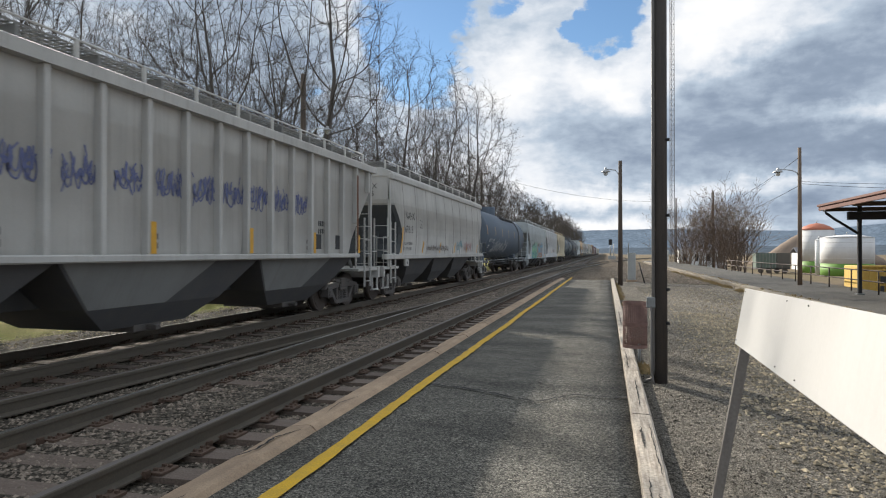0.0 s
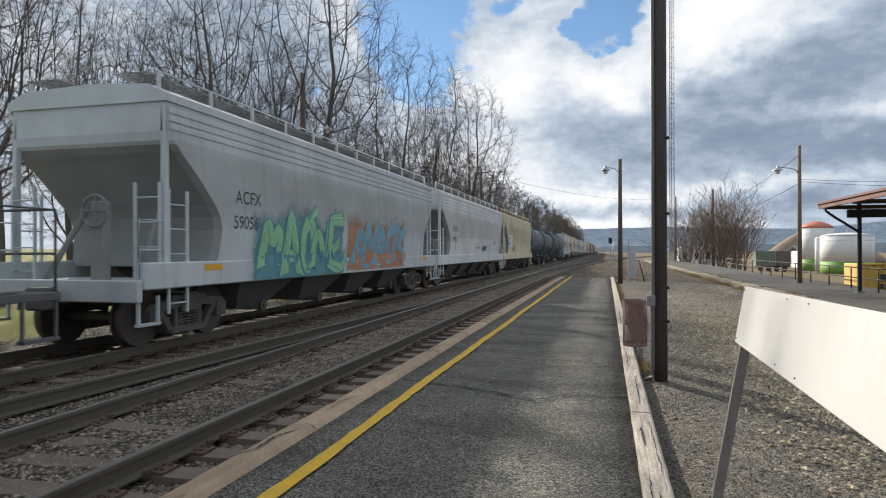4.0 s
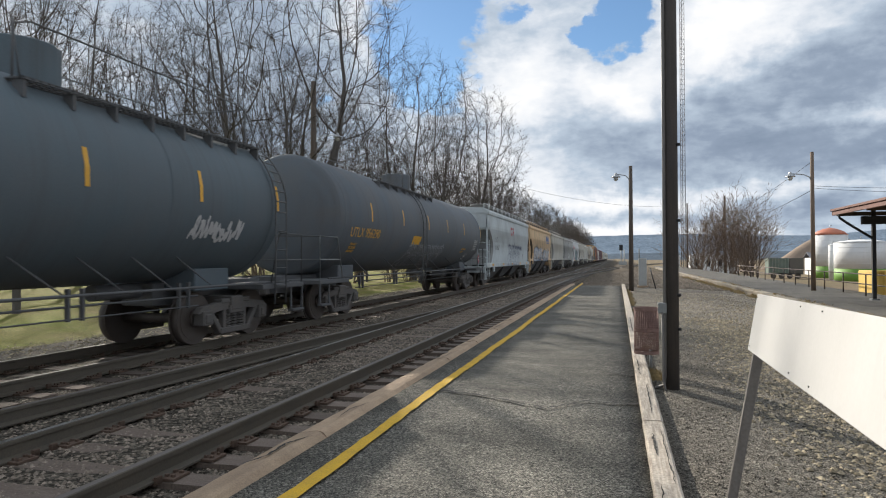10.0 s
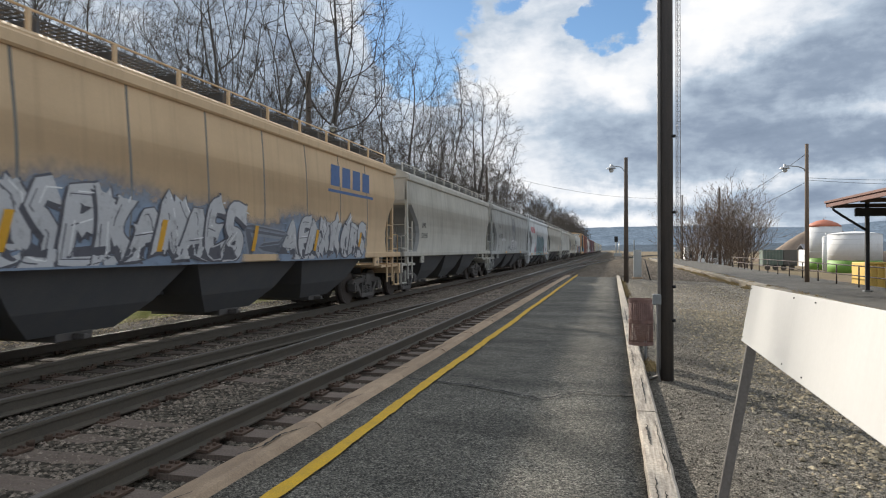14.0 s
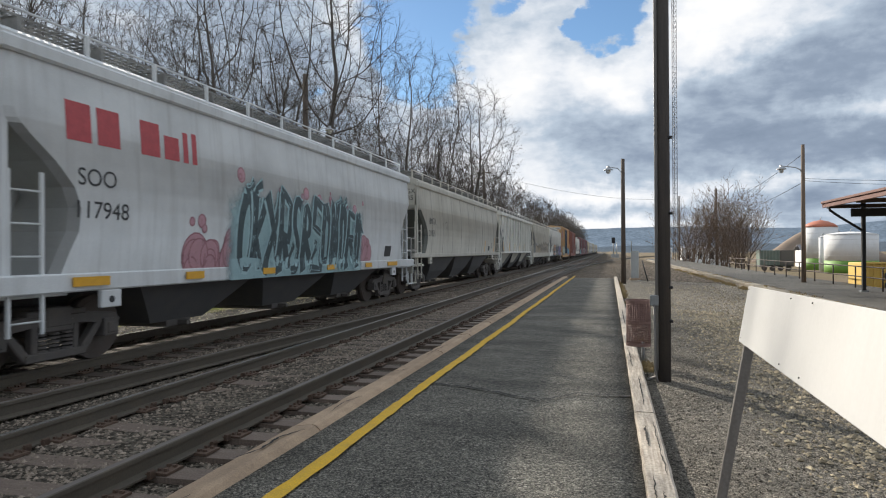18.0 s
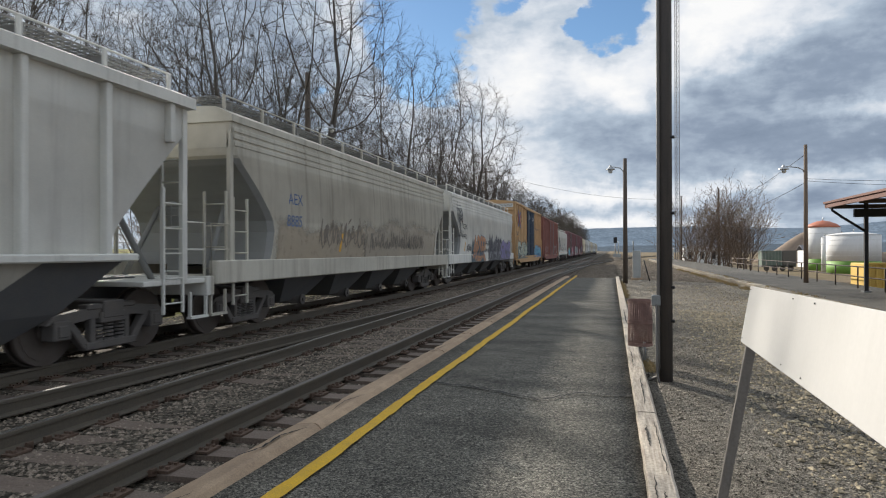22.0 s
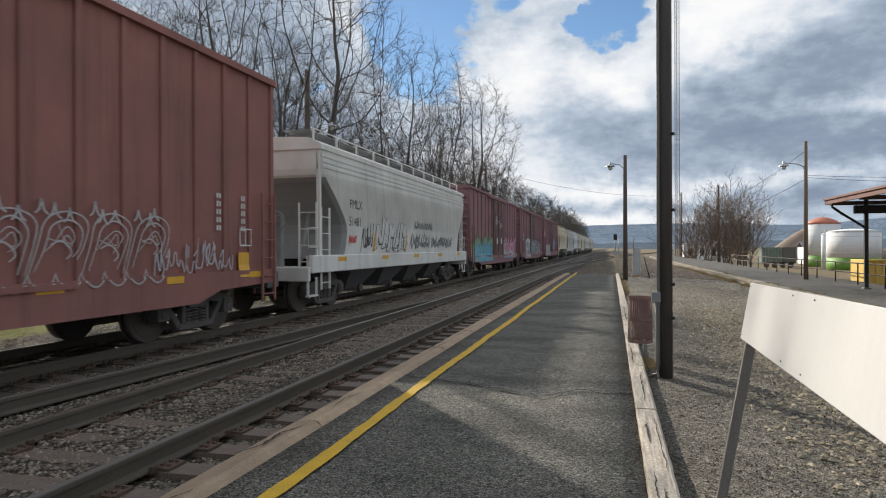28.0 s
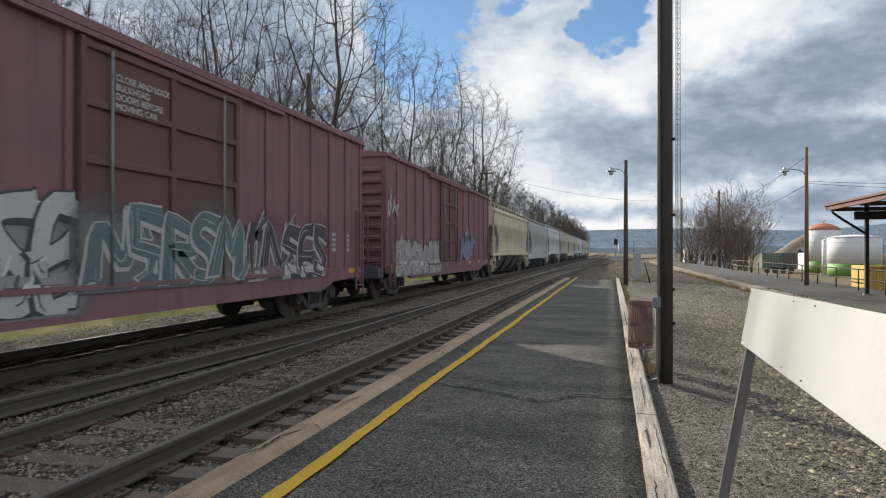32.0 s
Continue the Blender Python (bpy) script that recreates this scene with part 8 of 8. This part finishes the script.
def signal_cabinet():
    c = thing("signal_cabinet", None, None, "grey steel trackside cabinet with an aerial", "cabinet", m=pose(1.29, 35.5, -0.1))
    boxed("case", "cabinet_grey", c, (-0.2, 0.2, -0.2, 0.2, 0.12, 1.58), bevel=0.02)
    boxed("door", "cabinet_grey", c, (-0.17, 0.17, -0.215, -0.2, 0.2, 1.5), bevel=0.006)
    boxed("plinth", "edging", c, (-0.28, 0.28, -0.28, 0.28, 0.0, 0.12), bevel=0.02)
    tubed("aerial", "conduit", c, [(-0.17, 0, 1.5), (-0.17, 0, 2.1)], r=0.03)
    bm = B()
    tube(bm, [(0.28, -0.6, 0.0), (0.1, -0.5, 0.0)], 0.04, 8)
    part("duct", bm, "conduit", c)
    s = thing("marker_post", None, None, "dark leaning marker post on the gravel", "post", m=pose(1.9, 34.4, -0.12))
    tubed("shaft", "dark_metal", s, [(0, 0, 0), (-0.28, 0.1, 1.1)], r=0.03)


signal_cabinet()


def signal_mast():
    s = thing("railway_signal", None, None, "distant black-headed railway signal on a pale mast", "railway signal", m=pose(0.8, 150, -0.2))
    tubed("mast", "galvanised", s, [(0, 0, 0), (0, 0, 4.6)], [(0.7, 0, 0), (0.7, 0, 3.6)], r=0.12, n=8)
    boxed("ladder_cage", "galvanised", s, (-0.1, 0.8, -0.1, 0.1, 3.3, 3.4))
    boxed("head", "dark_metal", s, (-0.4, 0.4, -0.2, 0.2, 3.4, 4.7), bevel=0.08)
    boxed("base", "cabinet_grey", s, (-0.5, 1.2, -0.4, 0.6, 0.0, 0.9))


signal_mast()


# ---- cracks in the platform ----
def crack(pts, w, seed):
    rnd = random.Random(seed)
    bm = B()
    a, b = [], []
    n = 40
    for i in range(n + 1):
        u = i / n * (len(pts) - 1)
        k = min(int(u), len(pts) - 2)
        x = pts[k][0] + (pts[k + 1][0] - pts[k][0]) * (u - k)
        y = pts[k][1] + (pts[k + 1][1] - pts[k][1]) * (u - k) + rnd.uniform(-0.03, 0.03)
        ww = w * rnd.uniform(0.3, 1.0)
        a.append((x, y - ww, 0.0128))
        b.append((x, y + ww, 0.0128))
    loft(bm, [a, b], around=False)
    part("crack", bm, CRACK, platform, "dark open crack")


CRACK = material("crack_dirt", (0.028, 0.025, 0.022), 0.95, bump=0.3)
for k, (pts, w) in enumerate([([(-2.3, 7.0), (-1.4, 6.75), (-0.7, 6.35), (-0.35, 6.75), (0.2, 6.75)], 0.018), ([(-0.75, 8.75), (-0.3, 8.7), (0.2, 8.35)], 0.016), ([(-2.2, 8.9), (-1.3, 8.75), (-0.8, 8.8)], 0.009),
                               ([(-2.2, 11.5), (-0.9, 11.2), (0.2, 11.4)], 0.014), ([(-2.2, 14.3), (-0.8, 14.6), (0.2, 14.2)], 0.014), ([(-2.2, 18.5), (0.2, 18.2)], 0.014), ([(-2.2, 23), (0.2, 23.3)], 0.014)]):
    crack(pts, w * 1.5, k)


# ---- splits in the edging and the timber ----
def split(points, w, seed, z, name, label):
    rnd = random.Random(seed)
    bm = B()
    a, b = [], []
    n = 26
    for i in range(n + 1):
        u = i / n * (len(points) - 1)
        k = min(int(u), len(points) - 2)
        x = points[k][0] + (points[k + 1][0] - points[k][0]) * (u - k) + rnd.uniform(-0.006, 0.006)
        y = points[k][1] + (points[k + 1][1] - points[k][1]) * (u - k)
        ww = w * rnd.uniform(0.35, 1.0) * min(1.0, 4 * u / (len(points) - 1) + 0.2, 4 * (1 - u / (len(points) - 1)) + 0.2)
        a.append((x - ww, y, z))
        b.append((x + ww, y, z))
    loft(bm, [a, b], around=False)
    part(name, bm, CRACK, platform, label)


for k, (pts, w) in enumerate([([(-2.56, 2.5), (-2.47, 2.75), (-2.52, 3.0), (-2.44, 3.3)], 0.010), ([(-2.58, 3.95), (-2.50, 4.2), (-2.52, 4.5), (-2.42, 4.75)], 0.013), ([(-2.46, 5.3), (-2.5, 5.7), (-2.41, 6.0)], 0.008),
                               ([(-2.6, 7.2), (-2.48, 7.4), (-2.41, 7.5)], 0.010), ([(-2.5, 8.6), (-2.47, 9.5)], 0.008), ([(-2.55, 11.0), (-2.42, 11.3)], 0.010), ([(-2.5, 13), (-2.45, 14.2)], 0.010)]):
    split([(x * 1.0 - 0.01, y) for x, y in pts], w, 40 + k, 0.047, "edging_crack", "dark crack in the edging")
for k, (pts, w) in enumerate([([(0.28, 2.3), (0.275, 2.9)], 0.006), ([(0.33, 2.6), (0.34, 3.05)], 0.008), ([(0.25, 3.3), (0.26, 4.3)], 0.006), ([(0.31, 3.5), (0.30, 4.0)], 0.009), ([(0.35, 4.3), (0.34, 5.6)], 0.006),
                               ([(0.27, 4.9), (0.27, 5.5)], 0.012), ([(0.30, 6.2), (0.31, 7.6)], 0.008), ([(0.26, 8.2), (0.26, 9.6)], 0.008), ([(0.33, 10), (0.32, 12)], 0.01), ([(0.28, 13), (0.28, 16)], 0.012)]):
    split(pts, w, 60 + k, 0.0575, "timber_split", "dark split in the timber")


# ---- ties, plates, spikes and stones ----
def make_ties():
    def tie_mesh(seed):
        rnd = random.Random(seed)
        bm = B()
        rows = []
        for i in range(7):
            x = -1.3 + 2.6 * i / 6
            j = lambda: rnd.uniform(-0.008, 0.008)
            rows.append([(x, -0.11 + j(), -0.36), (x, -0.115 + j(), -0.20 + j()), (x, 0.115 + j(), -0.20 + j()), (x, 0.11 + j(), -0.36)])
        loft(bm, rows)
        return finish("tie", bm, "tie")

    meshes = [tie_mesh(k) for k in range(4)]
    bm = B()
    box(bm, -0.18, 0.18, -0.1, 0.1, -0.2, -0.18)
    for x in (-0.085, 0.085, 0.14):
        for y in (-0.05, 0.05):
            box(bm, x - 0.014, x + 0.014, y - 0.012, y + 0.012, -0.184, -0.16)
    plate = finish("tie_plate", bm, "plate")
    bm = B()
    box(bm, -0.10, 0.10, -0.022, 0.022, -0.195, -0.165)
    box(bm, 0.07, 0.10, -0.03, 0.03, -0.2, -0.145)
    anchor = finish("rail_anchor", bm, "plate")
    for tr, cx, seed in ((track_near, T1, 1), (track_train, T2, 2)):
        rnd = random.Random(seed)
        y = -12.0
        while y < 118:
            dx = rnd.uniform(-0.05, 0.05)
            m = pose(cx + dx, y, rnd.uniform(-0.012, 0.004), 0, 0, rnd.uniform(-1.2, 1.2))
            piece("tie", meshes[rnd.randrange(4)], tr, m)
            if y < 40:
                for sx in (-0.7525, 0.7525):
                    piece("tie_plate", plate, tr, pose(cx + sx, y, 0.003))
                    if y < 24 and rnd.random() < 0.75:
                        piece("rail_anchor", anchor, tr, pose(cx + sx, y + (0.15 if rnd.random() < 0.5 else -0.15), 0))
            y += rnd.uniform(0.47, 0.58)
    # long ties of the turnout between the tracks
    for k in range(26):
        y = 1.0 + k * 0.72
        piece("tie", meshes[k % 4], turnout, pose(-5.5 - 0.02 * k % 0.3, y + 0.25, -0.03))


make_ties()


def scatter(name, count, area, size, mat, label, height, seed, clear=(), band=False):
    """Loose stones, each an uneven eight-sided lump, as one heap."""
    rs = np.random.RandomState(seed)
    x0, x1, y0, y1 = area
    V, F = [], []
    base = np.array([(1, 0, 0), (-1, 0, 0), (0, 1, 0), (0, -1, 0), (0, 0, 1), (0, 0, -1)], float)
    faces = [(0, 2, 4), (2, 1, 4), (1, 3, 4), (3, 0, 4), (2, 0, 5), (1, 2, 5), (3, 1, 5), (0, 3, 5)]
    for i in range(count):
        x = x0 + (x1 - x0) * (rs.rand(3).mean() if band else rs.rand())
        y = y0 + (y1 - y0) * rs.rand() ** 1.7
        if rs.rand() > (y - y0 + 0.2) / 2.5:
            continue
        if any(abs(x - c) < w for c, w in clear):
            continue
        s = size * rs.uniform(0.5, 1.5)
        k = rs.uniform(0, 6.283)
        p = base * rs.uniform(0.6, 1.2, (6, 1)) * np.array([s, s * rs.uniform(0.6, 1.0), s * 0.62])
        c, sn = math.cos(k), math.sin(k)
        h = height(x, y) if callable(height) else height
        b = len(V)
        for q in p:
            V.append((x + q[0] * c - q[1] * sn, y + q[0] * sn + q[1] * c, h + q[2] + s * 0.2))
        F.extend(tuple(b + j for j in f) for f in faces)
    me = bpy.data.meshes.new(name)
    me.from_pydata(V, [], F)
    me.materials.append(M[mat])
    return tagged(new(name, me), label, "stones", kind="stuff")


def weeds(name, count, area, tall, mat, label, height, seed):
    """Dry blades of grass, each a thin bent pair of triangles, gathered in tufts."""
    rs = np.random.RandomState(seed)
    x0, x1, y0, y1 = area
    V, F = [], []
    for i in range(count):
        cx, cy = x0 + (x1 - x0) * rs.rand(), y0 + (y1 - y0) * rs.rand() ** 1.5
        if noise.noise((cx * 1.3, cy * 0.45, seed)) < -0.05:
            continue
        for k in range(7):
            x, y = cx + rs.normal(0, 0.05), cy + rs.normal(0, 0.06)
            z, h, a = height(x, y), tall * rs.uniform(0.4, 1.2), rs.uniform(0, 6.283)
            dx, dy, w = math.cos(a), math.sin(a), 0.006 + 0.0004 * cy
            b = len(V)
            V += [(x - dy * w, y + dx * w, z), (x + dy * w, y - dx * w, z), (x + dx * h * 0.25, y + dy * h * 0.25, z + h * 0.6), (x + dx * h * 0.6, y + dy * h * 0.6, z + h * 0.85)]
            F += [(b, b + 1, b + 2), (b, b + 2, b + 3)]
    me = bpy.data.meshes.new(name)
    me.from_pydata(V, [], F)
    me.materials.append(M[mat])
    return tagged(new(name, me), label, "grass", kind="stuff")


weeds("dry_weeds", 1100, (5.55, 5.95, 9, 60), 0.13, "dry_weed", "dry brown weeds along the side platform's edge", ground_height, 31)
weeds("dry_weeds", 350, (5.98, 6.3, 9, 60), 0.08, "dry_weed", "dry brown weeds in the coping's joints", lambda x, y: 0.0, 32)
weeds("dry_weeds", 500, (0.4, 0.52, 8.5, 34), 0.07, "dry_weed", "dry brown weeds beside the timber", ground_height, 33)
RAILS_AT = [(T1 - 0.7525, 0.08), (T1 + 0.7525, 0.08), (T2 - 0.7525, 0.08), (T2 + 0.7525, 0.08)]
scatter("ballast_stones", 48000, (-7.2, -2.66, -0.5, 26), 0.0215, "ballast", "grey-brown crushed ballast stones between the ties", lambda x, y: ground_height(x, y) - 0.006, 3, RAILS_AT)
scatter("ballast_stones", 6000, (-7.2, -2.66, 22, 70), 0.045, "ballast", "grey-brown crushed ballast stones between the ties", lambda x, y: ground_height(x, y) - 0.01, 4, RAILS_AT)
scatter("ballast_stones", 5000, (-13.5, -9.2, 4, 45), 0.035, "stones", "brown stones along the far side of the tracks", lambda x, y: ground_height(x, y) - 0.01, 5)
scatter("brown_stones", 2600, (0.9, 3.9, 0.5, 18), 0.03, "stones", "loose brown stones strewn over the gravel", lambda x, y: ground_height(x, y) - 0.004, 17, band=True)
scatter("brown_stones", 11000, (0.9, 3.6, 0.5, 18), 0.016, "stones", "loose brown stones strewn over the gravel", lambda x, y: ground_height(x, y) - 0.004, 16, band=True)
scatter("brown_stones", 5200, (1.3, 5.6, 3.5, 32), 0.026, "stones", "loose brown stones strewn over the gravel", lambda x, y: ground_height(x, y), 6, [(4.9, 0.25)])
scatter("yard_rubble", 5000, (-2.3, 5.8, 36, 75), 0.05, "ballast", "dark rubble and dirt beyond the end of the platform", lambda x, y: ground_height(x, y) - 0.01, 21)
scatter("gravel_stones", 20000, (0.42, 4.0, 0.0, 15), 0.0095, "gravel", "fine grey gravel beside the platform", lambda x, y: ground_height(x, y) + 0.004, 7)

# ---- motion ----
def motions():
    for car, start in RAKE:
        walk(car, [(t, pose(T2, start - SPEED * t, RAIL_Z)) for t in (0, 8, 16, 24, 32)])
    for ws, dy in WHEELS:
        places = [s for s in RAKE if s[0] == ws.parent.parent]
        at = places[0][1] + ws.parent.location.y + dy
        t0, t1 = max(0.0, (at - 34) / SPEED), min(32.0, (at - 2) / SPEED)
        if t1 - t0 < 0.2:
            continue
        n = max(2, int((t1 - t0) * 18))
        times = sorted({0.0, 32.0, *(t0 + (t1 - t0) * k / n for k in range(n + 1))})
        walk(ws, [(t, pose(0, dy, WHEEL_R, math.degrees(SPEED * (min(max(t, t0), t1) - t0) / WHEEL_R) % 360)) for t in times])


motions()
